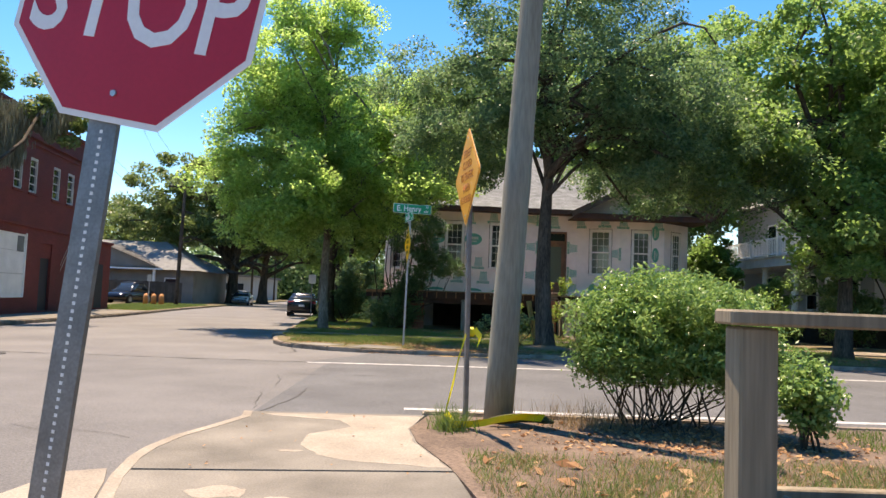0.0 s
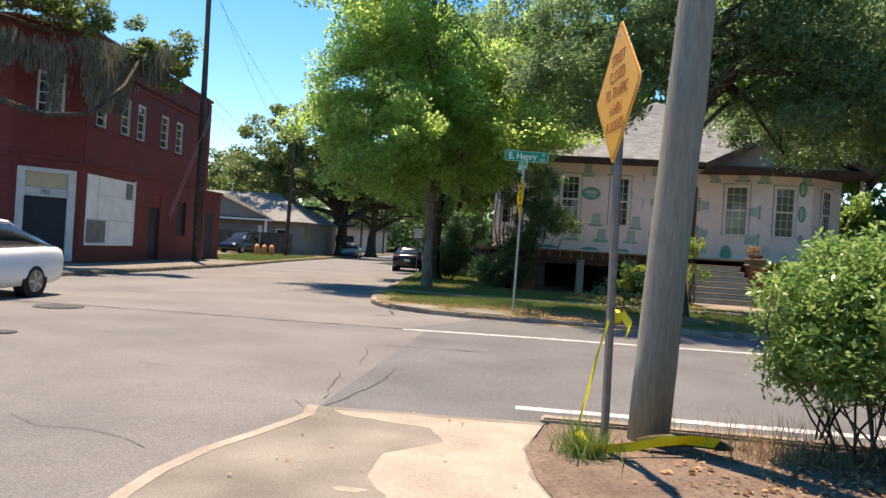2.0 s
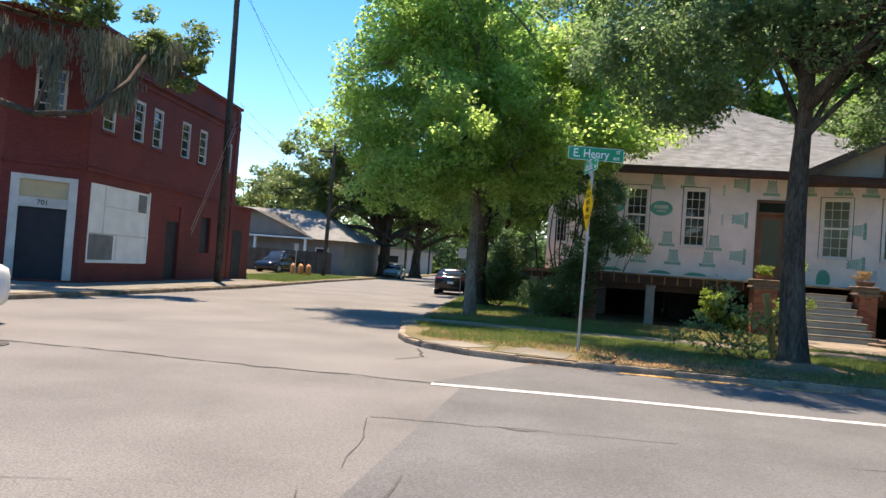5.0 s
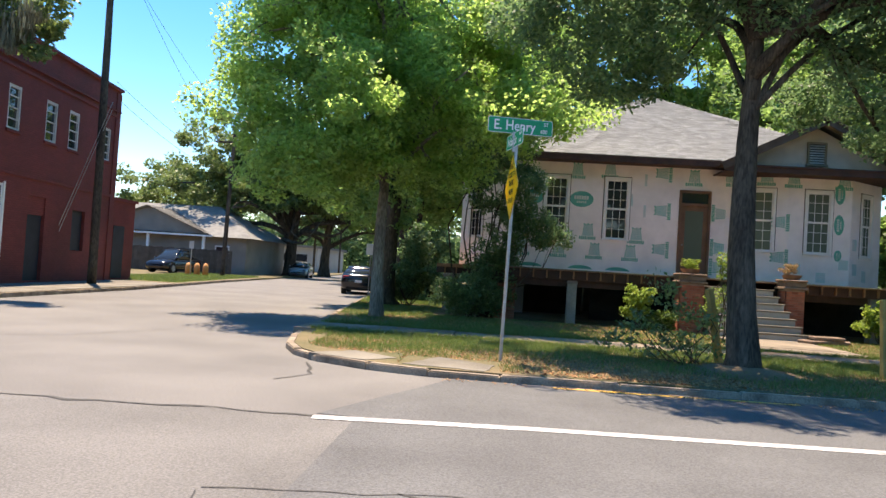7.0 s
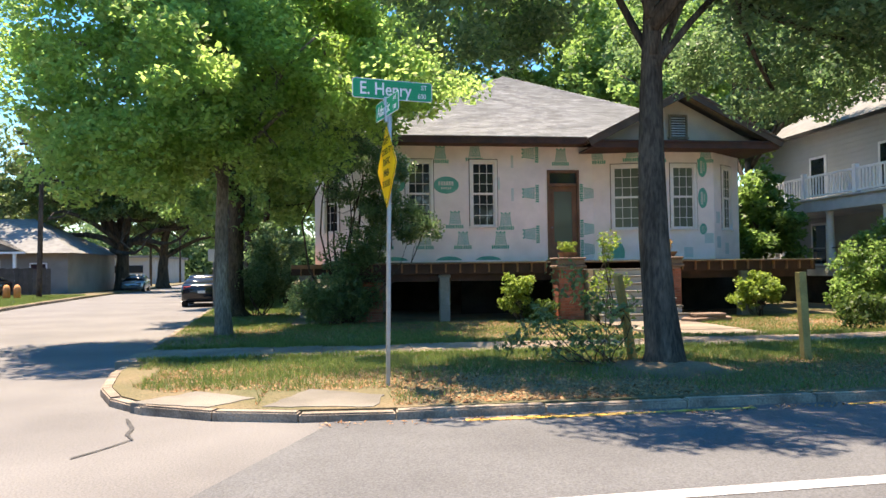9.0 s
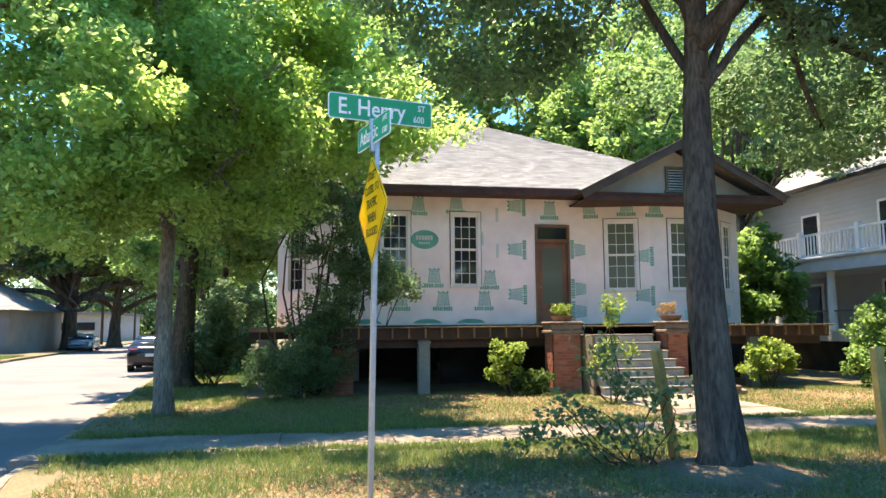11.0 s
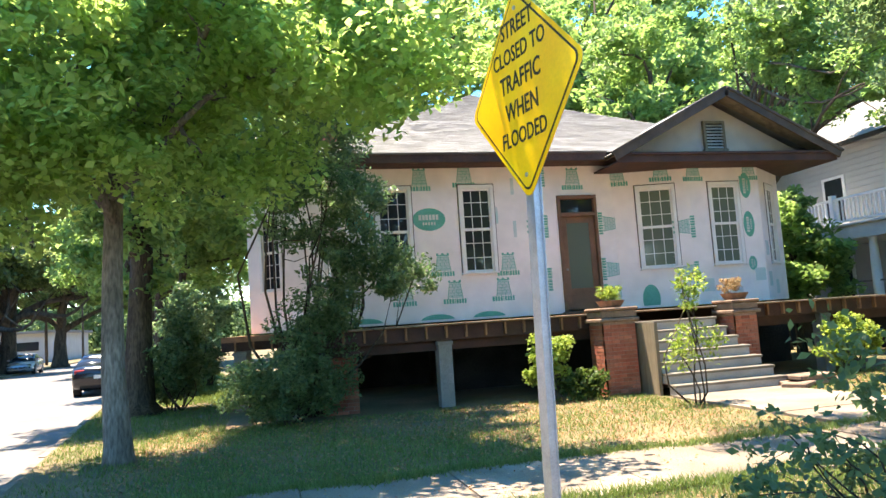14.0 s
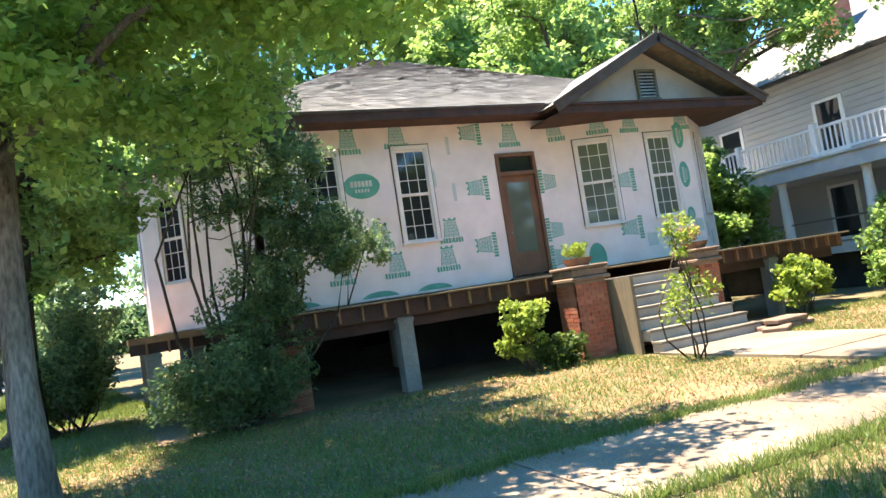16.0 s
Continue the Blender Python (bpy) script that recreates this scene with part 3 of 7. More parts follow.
# road paint, cracks and covers
single("lane_line", ribbon([(0.55, 8.68), (8, 8.85), (94, 9.2)], 0.17, 0.011), "paint_white", "worn white edge line on the asphalt", "road marking", "edge lines", "structure")
single("lane_line", ribbon([(-1.6, 14.55), (0.45, 14.76), (4.0, 14.93), (94, 15.4)], 0.18, 0.011), "paint_white", "worn white edge line on the asphalt", "road marking", "edge lines", "structure")
single("kerb_line", ribbon([(0.9, 17.52), (2.5, 17.54), (4.1, 17.58)], 0.10, 0.011, 0.006), "paint_yellow", "faded yellow line along the kerb", "road marking", kind="structure")
single("kerb_line", ribbon([(5.2, 17.58), (9.5, 17.62)], 0.08, 0.011, 0.006), "paint_yellow", "faded yellow line along the kerb", "road marking", kind="structure")
for k, (pts, w) in enumerate((
        ([(-12.5, 14.2), (-9, 14.35), (-6, 14.56), (-4, 14.52), (-2.6, 14.62), (-1.5, 14.6)], 0.06),
        ([(-1.2, 7.85), (-1.02, 8.7), (-0.9, 9.6), (-0.95, 10.4)], 0.024),
        ([(-1.5, 8.2), (-1.3, 7.95), (-0.7, 8.0)], 0.012), ([(-2.9, 9.5), (-3.3, 9.3), (-3.7, 9.35)], 0.009),
        ([(-1.9, 6.3), (-2.5, 6.6), (-2.9, 6.55), (-3.3, 6.8)], 0.006), ([(-2.6, 18.3), (-2.3, 17.2), (-2.6, 16.6)], 0.03),
        ([(2.6, 12.3), (3.1, 12.4), (3.6, 12.3)], 0.010),
        ([(-0.5, 12.4), (-0.3, 12.35), (-0.1, 12.4)], 0.03), ([(-9, 18), (-7, 19.5), (-6, 22)], 0.02), ([(-1.7, 12.2), (-1.2, 12.3), (0.6, 12.45), (1.2, 12.55)], 0.012), ([(-1.7, 12.15), (-1.5, 11.1), (-1.4, 10.4)], 0.010), ([(-1.25, 8.3), (-1.5, 9.8)], 0.012))):
    single("pavement_crack", ribbon(pts, w, 0.010, 0.025, k), "tar", "dark jagged crack in the asphalt", "crack", "road cracks", "structure")


def round_cover(x, y, r):
    t = thing("manhole_cover", (x, y, 0), "round iron cover set in the asphalt", "manhole cover")
    bm = bmesh.new()
    bmesh.ops.create_cone(bm, cap_ends=True, segments=28, radius1=r, radius2=r, depth=0.03, matrix=Matrix.Translation((x, y, 0.001)))
    part("ring", bm, "tar", t)
    bm = bmesh.new()
    bmesh.ops.create_cone(bm, cap_ends=True, segments=28, radius1=r * 0.86, radius2=r * 0.86, depth=0.03, matrix=Matrix.Translation((x, y, 0.005)))
    part("plate", bm, "tar", t)


round_cover(-7.85, 13.95, 0.42)
round_cover(-6.4, 10.6, 0.22)

# pavement along the cross street, laid in squares, and the path to the steps
walkway = thing("pavement", (0, 23, 0.13), "pale grey concrete pavement in square slabs", "pavement", kind="structure")
for i in range(26):
    x0 = -3.95 + 1.6 * i
    bm = slab([(x0 + 0.008, 22.3), (x0 + 1.592, 22.3), (x0 + 1.592, 24.1), (x0 + 0.008, 24.1)], 0.0, 0.150 + 0.006 * math.sin(i * 2.3))
    part("paving_slab", bm, "paving", walkway)
for i in range(3):
    y0 = 24.12 + 1.45 * i
    part("paving_slab", slab([(6.2, y0), (8.5, y0), (8.5, y0 + 1.43), (6.2, y0 + 1.43)], 0.0, 0.148 + 0.005 * (i % 2)), "paving", walkway)
for pts in ([(-2.7, 18.62), (-1.75, 18.2), (-1.35, 18.7), (-2.1, 19.3)], [(-1.2, 18.1), (0.0, 17.9), (0.15, 18.6), (-0.75, 19.2)]):
    single("old_ramp_slab", slab([(x + 0.06 * noise.noise(Vector((x * 5, y * 5, 1))), y + 0.06 * noise.noise(Vector((x * 5, y * 5, 4)))) for x, y in dense(pts + pts[:1], 0.15)[:-1]], 0.0, 0.116), "concrete", "broken pale concrete slab sunk in the verge", "concrete slab", "old ramp slabs")
single("pavement_west", slab([(-16.9, 16.2), (-13.4, 17.2), (-13.1, 18.4), (-13.15, 24), (-13.85, 35), (-14.4, 40), (-17.2, 40), (-15.7, 26.3), (-17.4, 24.6), (-60, 22), (-60, 16.2)][::1], 0.0, 0.135), "concrete", "worn concrete pavement in front of the brick building", "pavement", kind="structure")

# distant wooded rise behind the far trees
for p, q in (((-130, 152), (110, 152)), ((110, 152), (110, -49)), ((110, -49), (-130, -49)), ((-130, -49), (-130, 152))):
    bm = bmesh.new()
    n = 120
    lo = [bm.verts.new((p[0] + (q[0] - p[0]) * i / n, p[1] + (q[1] - p[1]) * i / n, -0.3)) for i in range(n + 1)]
    hi = [bm.verts.new((v.co.x, v.co.y, 8.5 + 2.2 * noise.noise(v.co * 0.11) + 1.2 * noise.noise(v.co * 0.5))) for v in lo]
    for i in range(n):
        bm.faces.new((lo[i], lo[i + 1], hi[i + 1], hi[i]))
    single("backdrop", bm, "woods", "dark green line of distant woods", "woods", kind="structure")

# ---- the wrapped house ----
def wall_panel(p, q, z0, z1, holes, t=0.16):
    """A wall from p to q (plan), outer face on the line, seen from its right-hand side, with holes (u0, u1, z0, z1) along it."""
    L = math.dist(p, q)
    m = Matrix.Translation((p[0], p[1], 0)) @ Matrix.Rotation(math.atan2(q[1] - p[1], q[0] - p[0]), 4, "Z")
    us = sorted({0, L, *[u for h in holes for u in h[:2]]})
    zs = sorted({z0, z1, *[z for h in holes for z in h[2:]]})
    bm = bmesh.new()
    for a, b in zip(us, us[1:]):
        run = None
        for c, d in zip(zs, zs[1:]):
            solid = not any(h[0] <= (a + b) / 2 <= h[1] and h[2] <= (c + d) / 2 <= h[3] for h in holes)
            if solid:
                run = (run[0], d) if run else (c, d)
            if run and (not solid or d == zs[-1]):
                box(bm, a, b, 0, t, *run, m=m)
                run = None
    bmesh.ops.remove_doubles(bm, verts=bm.verts, dist=0.0005)
    return bm, m


def sash_window(parent, m, u0, u1, z0, z1, glass="glass", cols=3, rows=3, frame="white", depth=0.06):
    """A white double-hung sash with bars, set in a hole of a wall; m places the wall."""
    w = part("window", boxes((u0 - 0.055, u0 + 0.035, -0.04, depth, z0, z1), (u1 - 0.035, u1 + 0.055, -0.04, depth, z0, z1),
                             (u0 - 0.055, u1 + 0.055, -0.04, depth, z1 - 0.035, z1 + 0.055), m=m, bevel=0.006), frame, parent, "white-framed sash window with grid bars")
    part("casing_edge", boxes((u0 - 0.078, u0 - 0.056, -0.012, -0.002, z0 - 0.06, z1 + 0.078), (u1 + 0.056, u1 + 0.078, -0.012, -0.002, z0 - 0.06, z1 + 0.078), (u0 - 0.056, u1 + 0.056, -0.012, -0.002, z1 + 0.056, z1 + 0.078), m=m), "trim_brown", w, "dark torn edge of the wrap round the frame")
    part("sill", boxes((u0 - 0.08, u1 + 0.08, -0.06, depth, z0 - 0.045, z0), m=m, bevel=0.006), frame, w)
    zm = (z0 + z1) / 2
    a, b = u0 + 0.036, u1 - 0.036
    for lo, hi, y in ((z0 + 0.001, zm + 0.02, 0.03), (zm - 0.02, z1 - 0.036, 0.012)):
        part("sash", boxes((a, a + 0.035, y, y + 0.03, lo, hi), (b - 0.035, b, y, y + 0.03, lo, hi), (a + 0.035, b - 0.035, y, y + 0.03, lo, lo + 0.055), (a + 0.035, b - 0.035, y, y + 0.03, hi - 0.05, hi), m=m), frame, w)
        bars = [(a + (b - a) * i / cols - 0.008, a + (b - a) * i / cols + 0.008, y + 0.006, y + 0.014, lo + 0.045, hi - 0.035) for i in range(1, cols)]
        bars += [(a + 0.035, b - 0.035, y + 0.005, y + 0.013, lo + (hi - lo) * i / rows - 0.008, lo + (hi - lo) * i / rows + 0.008) for i in range(1, rows)]
        part("glazing_grid", boxes(*bars, m=m), frame, w)
        part("pane", boxes((a + 0.03, b - 0.03, y + 0.016, y + 0.021, lo + 0.03, hi - 0.02), m=m), glass, w)
    return w


house = thing("house", (6.5, 38, 0.13), "raised one-storey house in pale house wrap with a grey hip roof", "house")
Z0, Z1 = 1.79, 5.55
WL, WR = (1.60, 2.37, 2.90, 4.95), (3.63, 4.40, 2.90, 4.95)
DOOR = (6.08, 7.13, 1.82, 4.69)
bm, MF = wall_panel((0.5, 32.85), (7.6, 32.85), Z0, Z1, [(u0 - 0.5, u1 - 0.5, a, b) for u0, u1, a, b in (WL, WR, DOOR)])
front = part("front_wall", bm, "wrap", house)
for w in (WL, WR):
    sash_window(front, MF, w[0] - 0.5, w[1] - 0.5, w[2], w[3])
BAY = [(7.6, 32.85), (9.45, 32.33), (11.45, 32.33), (12.95, 33.5), (12.95, 48)]
bm, MA = wall_panel(BAY[0], BAY[1], Z0, Z1, [(0.62, 1.50, 2.78, 4.80)])
bay_a = part("bay_wall", bm, "wrap", house)
sash_window(bay_a, MA, 0.62, 1.50, 2.78, 4.80, "glass_green")
bm, MB = wall_panel(BAY[1], BAY[2], Z0, Z1, [(0.58, 1.36, 2.78, 4.80)])
bay_b = part("bay_wall", bm, "wrap", house)
sash_window(bay_b, MB, 0.58, 1.36, 2.78, 4.80, "glass_green")
bm, MC = wall_panel(BAY[2], BAY[3], Z0, Z1, [(0.62, 1.28, 2.78, 4.80)])
bay_c = part("bay_wall", bm, "wrap", house)
sash_window(bay_c, MC, 0.62, 1.28, 2.78, 4.80, "glass_green")
bm, _m = wall_panel(BAY[3], BAY[4], Z0, Z1, [])
part("side_wall", bm, "wrap", house)
bm, _m = wall_panel((12.95, 48), (0.5, 48), Z0, Z1, [])
part("back_wall", bm, "wrap", house)
# side wall towards the avenue, with an angled bay
SIDE = [(0.5, 48), (0.5, 41.6), (-1.4, 39.9), (-1.4, 36.9), (0.5, 35.0), (0.5, 32.85)]
for k, (p, q) in enumerate(zip(SIDE, SIDE[1:])):
    L = math.dist(p, q)
    hole = {2: [(0.9, 1.65, 2.9, 4.95)], 3: [(0.5, 1.2, 2.9, 4.95)], 4: [(0.5, 1.2, 2.9, 4.95)]}.get(k, [])
    bm, mm = wall_panel(p, q, Z0, Z1 if k in (0, 4) else Z1 - 0.05, hole)
    w = part("side_wall", bm, "wrap", house)
    for h in hole:
        sash_window(w, mm, *h)
# rooms behind the panes, floor and ceiling near black in place of indoor shade
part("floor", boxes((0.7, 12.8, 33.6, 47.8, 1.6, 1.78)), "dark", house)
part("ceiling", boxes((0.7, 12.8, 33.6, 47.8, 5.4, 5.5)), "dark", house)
part("room_wall", boxes((0.7, 12.7, 36.0, 36.1, 1.8, 5.4)), "stucco", house)
part("curtain", boxes((8.2, 9.6, 32.95, 32.97, 2.6, 4.95), (9.8, 11.1, 32.75, 32.77, 2.6, 4.95)), "stucco", house)

# front door with a transom light
door = part("door", boxes((6.16, 7.05, 32.90, 32.95, 1.86, 4.16)), "wood_door", house, "brown wooden door with a tall glass pane")
part("door_frame", boxes((6.08, 6.16, 32.80, 33.0, 1.82, 4.69), (7.05, 7.13, 32.80, 33.0, 1.82, 4.69), (6.16, 7.05, 32.80, 33.0, 4.60, 4.69), (6.16, 7.05, 32.80, 33.0, 4.16, 4.26), (6.02, 7.19, 32.74, 33.0, 1.76, 1.82), bevel=0.008), "wood_door", door)
part("door_rail", boxes((6.16, 6.31, 32.875, 32.90, 1.86, 4.16), (6.90, 7.05, 32.875, 32.90, 1.86, 4.16), (6.31, 6.90, 32.875, 32.90, 1.86, 2.38), (6.31, 6.90, 32.875, 32.90, 4.0, 4.16), bevel=0.005), "wood_door", door)
part("door_glass", boxes((6.31, 6.90, 32.884, 32.90, 2.38, 4.0)), "glass_green", door)
part("transom_glass", boxes((6.16, 7.05, 32.90, 32.91, 4.26, 4.60)), "glass", door)
part("door_handle", rod((6.24, 32.84, 2.85), (6.24, 32.88, 2.85), 0.03), "steel_dark", door)

# roof: a hip over the whole house, courses of shingles on the sides that show, and the front gable
EZ, APEX = 5.62, Vector((6.4, 40.6, 9.75))
EX0, EX1, EY0, EY1 = -0.15, 13.45, 32.2, 48.7
corners = [Vector((EX0, EY0, EZ)), Vector((EX1, EY0, EZ)), Vector((EX1, EY1, EZ)), Vector((EX0, EY1, EZ))]
bm = bmesh.new()
lo = [bm.verts.new(c) for c in corners]
ap = bm.verts.new(APEX)
for i in range(4):
    bm.faces.new((lo[i], lo[(i + 1) % 4], ap))
bm.faces.new(lo[::-1])
roof = part("roof", bm, "roof_grey", house, "grey shingled hip roof")


def shingles(a, b, apex, rows, tab, seed):
    """Overlapping courses on a triangular slope with eave a-b."""
    rng = np.random.default_rng(seed)
    n = (b - a).cross(apex - a).normalized()
    if n.z < 0:
        n = -n
    vs = []
    for r in range(rows):
        f0, f1 = r / rows, min(1, (r + 1.25) / rows)
        l0, r0, l1, r1 = a.lerp(apex, f0), b.lerp(apex, f0), a.lerp(apex, f1), b.lerp(apex, f1)
        width = (r0 - l0).length
        cnt = max(1, int(width / tab))
        edges = [0.0] + sorted((i + rng.uniform(-0.3, 0.3)) / cnt for i in range(1, cnt)) + [1.0]
        for u, v in zip(edges, edges[1:]):
            h = 0.022 + rng.uniform(0, 0.008)
            g = 0.004 / max(width, 0.1)
            vs += [l0.lerp(r0, u + g) + n * h, l0.lerp(r0, v - g) + n * h, l1.lerp(r1, v - g) + n * 0.006, l1.lerp(r1, u + g) + n * 0.006]
    return quads_mesh("shingles", np.array([tuple(v) for v in vs]), len(vs) // 4, "shingle")


part("shingles", shingles(corners[0], corners[1], APEX, 66, 0.3, 1), "shingle", roof, kind="stuff")
part("shingles", shingles(corners[3], corners[0], APEX, 60, 0.3, 2), "shingle", roof, kind="stuff")
part("fascia", boxes((EX0, 7.2, EY0 - 0.03, EY0, EZ - 0.2, EZ + 0.01), (EX0 - 0.03, EX0, EY0 - 0.03, EY1, EZ - 0.2, EZ + 0.01), bevel=0.005), "wood_dark", roof)
part("drip_edge", boxes((EX0 - 0.06, 7.2, EY0 - 0.055, EY0 - 0.03, EZ - 0.02, EZ + 0.025)), "trim_brown", roof)
part("soffit", boxes((EX0, EX1, EY0, 32.9, EZ - 0.19, EZ - 0.15), (EX0, 0.5, 32.9, EY1, EZ - 0.19, EZ - 0.15)), "wood_dark", roof)
part("side_bay_roof", slab([(-1.75, 36.7), (0.5, 34.5), (0.5, 42.1), (-1.75, 40.2)], 5.42, 5.58), "trim_brown", roof)
GX, GZ, GY = 10.22, 7.02, 31.62
GL, GR, GE = 7.15, 13.28, 5.46
gable = part("gable_roof", boxes((GX - 0.03, GX + 0.03, GY - 0.12, 37.6, GZ + 0.03, GZ + 0.07)), "roof_grey", house, "small front gable roof with brown rakes")
for q in (((GL - 0.12, GY - 0.12, GE - 0.02), (GX, GY - 0.12, GZ + 0.06), (GX, 38.0, GZ + 0.06), (GL - 0.12, 33.4, GE - 0.02)), ((GX, GY - 0.12, GZ + 0.06), (GR + 0.12, GY - 0.12, GE - 0.02), (GR + 0.12, 33.4, GE - 0.02), (GX, 38.0, GZ + 0.06))):
    a, b, c, d = [Vector(v) for v in q]
    bm = bmesh.new()
    bm.faces.new([bm.verts.new(v) for v in (a, b, c, d)])
    bmesh.ops.subdivide_edges(bm, edges=bm.edges[:], cuts=9, use_grid_fill=True)
    part("gable_slope", bm, "shingle", gable)
for s, gx in ((1, GL), (-1, GR)):
    L = math.hypot(GZ - GE, GX - gx)
    mm = Matrix.Translation((gx, 0, GE)) @ Matrix.Diagonal((s, 1, 1, 1)) @ Matrix.Rotation(-math.atan2(GZ - GE, abs(GX - gx)), 4, "Y")
    part("rake_board", boxes((-0.12, L, GY - 0.12, GY - 0.07, -0.16, 0.06), (-0.15, L, GY - 0.15, GY - 0.10, 0.02, 0.085), m=mm, bevel=0.005), "trim_brown", gable)
    part("rake_soffit", boxes((0, L, GY - 0.07, 32.2, 0.005, 0.03), m=mm), "wood_grey", gable)
bm = bmesh.new()
prism(bm, [(GL + 0.35, GE), (GR - 0.35, GE), (GX, GZ - 0.18)], -0.08, 0.0)
bmesh.ops.transform(bm, matrix=Matrix.Translation((0, 32.2, 0)) @ Matrix.Rotation(radians(90), 4, "X"), verts=bm.verts)
part("gable_wall", bm, "stucco", gable)
part("gable_fascia", boxes((GL, GR, GY - 0.06, GY - 0.01, GE - 0.24, GE - 0.02), (GL - 0.05, GR + 0.05, GY - 0.10, GY - 0.06, GE - 0.06, GE + 0.0), bevel=0.006), "wood_dark", gable)
part("gable_ledge", boxes((GL, GR, GY - 0.01, 32.2, GE - 0.06, GE - 0.01)), "trim_brown", gable)
part("gable_soffit", boxes((GL, GR, GY - 0.01, 33.6, GE - 0.24, GE - 0.2)), "wood_dark", gable)
vent = part("gable_vent", boxes((9.90, 9.96, 32.10, 32.19, 5.66, 6.38), (10.44, 10.50, 32.10, 32.19, 5.66, 6.38), (9.96, 10.44, 32.10, 32.19, 6.32, 6.38), (9.86, 10.54, 32.08, 32.19, 5.60, 5.66)), "wood_grey", gable, "louvred attic vent")
for i in range(8):
    z = 5.68 + i * 0.08
    part("slat", boxes((9.96, 10.44, -0.035, 0.035, -0.006, 0.006), m=pose(0, 32.15, z + 0.03, 40)), "offwhite", vent)
# near-black sheet that paints the shade between the slats
part("vent_shade", boxes((9.96, 10.44, 32.185, 32.192, 5.66, 6.32)), "dark", vent)

# printed marks of the wrap: towers with bars, ovals, all faded green
def tower_print(parent, m, u, z, turn=0, mat_name="print", s=1.22):
    """A castle-like tower over a word-like row of bars; turn in degrees within the wall."""
    mm = m @ Matrix.Translation((u, -0.004, z)) @ Matrix.Rotation(radians(turn), 4, "Y") @ Matrix.Scale(s, 4)
    fill = bmesh.new()
    vs = [fill.verts.new(v) for v in ((-0.15, 0.0015, -0.11), (0.15, 0.0015, -0.11), (0.108, 0.0015, 0.19), (-0.108, 0.0015, 0.19))]
    fill.faces.new(vs)
    bmesh.ops.transform(fill, matrix=mm, verts=fill.verts)
    rows = [(-0.125, 0.125, 0.185, 0.205), (-0.125, -0.085, 0.205, 0.235), (-0.022, 0.022, 0.205, 0.235), (0.085, 0.125, 0.205, 0.235)]
    for k in range(5):
        hw = 0.113 + 0.0085 * k
        z1 = 0.16 - 0.056 * k
        rows += [(-hw, hw, z1 - 0.006, z1), (-hw - 0.006, -hw + 0.006, z1 - 0.056, z1), (hw - 0.006, hw + 0.006, z1 - 0.056, z1)]
        rows += [(-hw * 0.4 + 0.03 * (k % 2) + j * hw * 0.6 - 0.004, -hw * 0.4 + 0.03 * (k % 2) + j * hw * 0.6 + 0.004, z1 - 0.05, z1 - 0.006) for j in range(2)]
    w = -0.24
    for bw in (0.042, 0.04, 0.042, 0.042, 0.018, 0.04, 0.04, 0.042, 0.036):
        rows += [(w, w + bw, -0.215, -0.125)]
        w += bw + 0.014
    bm = bmesh.new()
    for a, b, c, d in rows:
        box(bm, a, b, -0.002, 0.001, c, d)
    bmesh.ops.transform(bm, matrix=mm, verts=bm.verts)
    mark = part("printed_mark", bm, mat_name, parent)
    part("mark_ground", fill, "print_faded", mark)


def oval_print(parent, m, u, z, rx, rz, turn=0, cut=None):
    mm = m @ Matrix.Translation((u, -0.004, z)) @ Matrix.Rotation(radians(turn), 4, "Y")
    n = 28
    pts = [(rx * math.cos(k * math.tau / n), rz * math.sin(k * math.tau / n)) for k in range(n)]
    if cut is not None:
        pts = [p for p in pts if p[1] >= cut * rz - 1e-6]
    bm = bmesh.new()
    vs = [bm.verts.new((x, 0, y)) for x, y in pts]
    bm.faces.new(vs)
    bmesh.ops.transform(bm, matrix=mm, verts=bm.verts)
    o = part("printed_oval", bm, "print", parent)
    if cut is None:
        bars = []
        w = -0.62 * rx
        for k in range(6):
            bw = 1.24 * rx / 6 - 0.02
            bars.append((w, w + bw, -0.004, -0.001, -0.05 * rz, 0.42 * rz))
            w += bw + 0.02
        bars += [(-0.4 * rx + k * 0.17 * rx, -0.4 * rx + k * 0.17 * rx + 0.1 * rx, -0.004, -0.001, -0.5 * rz, -0.24 * rz) for k in range(5)]
        part("oval_lettering", boxes(*bars, m=mm), "print_pale", o)


F = lambda x: x - 0.5
for x, z, r in ((0.9, 2.45, 0), (2.15, 2.45, 0), (3.35, 2.45, 0), (4.55, 2.45, 0), (3.1, 3.1, 0), (2.65, 5.15, 0), (3.75, 5.22, 0), (5.55, 5.22, -90), (5.55, 3.95, -90), (5.55, 2.65, -90), (6.55, 5.1, 0), (4.72, 3.05, 0)):
    tower_print(front, MF, F(x), z, r)
for x, z, r in ((7.42, 3.95, 90), (7.42, 2.8, 90), (7.42, 2.15, 90)):
    tower_print(front, MF, F(x), z, r)
oval_print(front, MF, F(2.83), 4.2, 0.40, 0.27)
oval_print(front, MF, F(1.2), 4.2, 0.34, 0.25)
for x in (1.2, 2.9, 4.15):
    oval_print(front, MF, F(x), 1.80, 0.42, 0.16, 0, 0.02)
for x, z in ((4.50, 4.25), (4.95, 4.95), (4.95, 3.9)):
    part("printed_mark", boxes((F(x) - 0.04, F(x) + 0.04, -0.005, -0.001, z - 0.2, z + 0.2), m=MF), "print_faded", front)
for u, z, r in ((0.15, 5.15, 0), (1.25, 5.2, 0), (1.72, 3.75, -90), (1.72, 2.6, -90)):
    tower_print(bay_a, MA, u, z, r)
for u, z, r in ((0.15, 5.15, 0), (1.75, 5.15, 0)):
    tower_print(bay_b, MB, u, z, r)
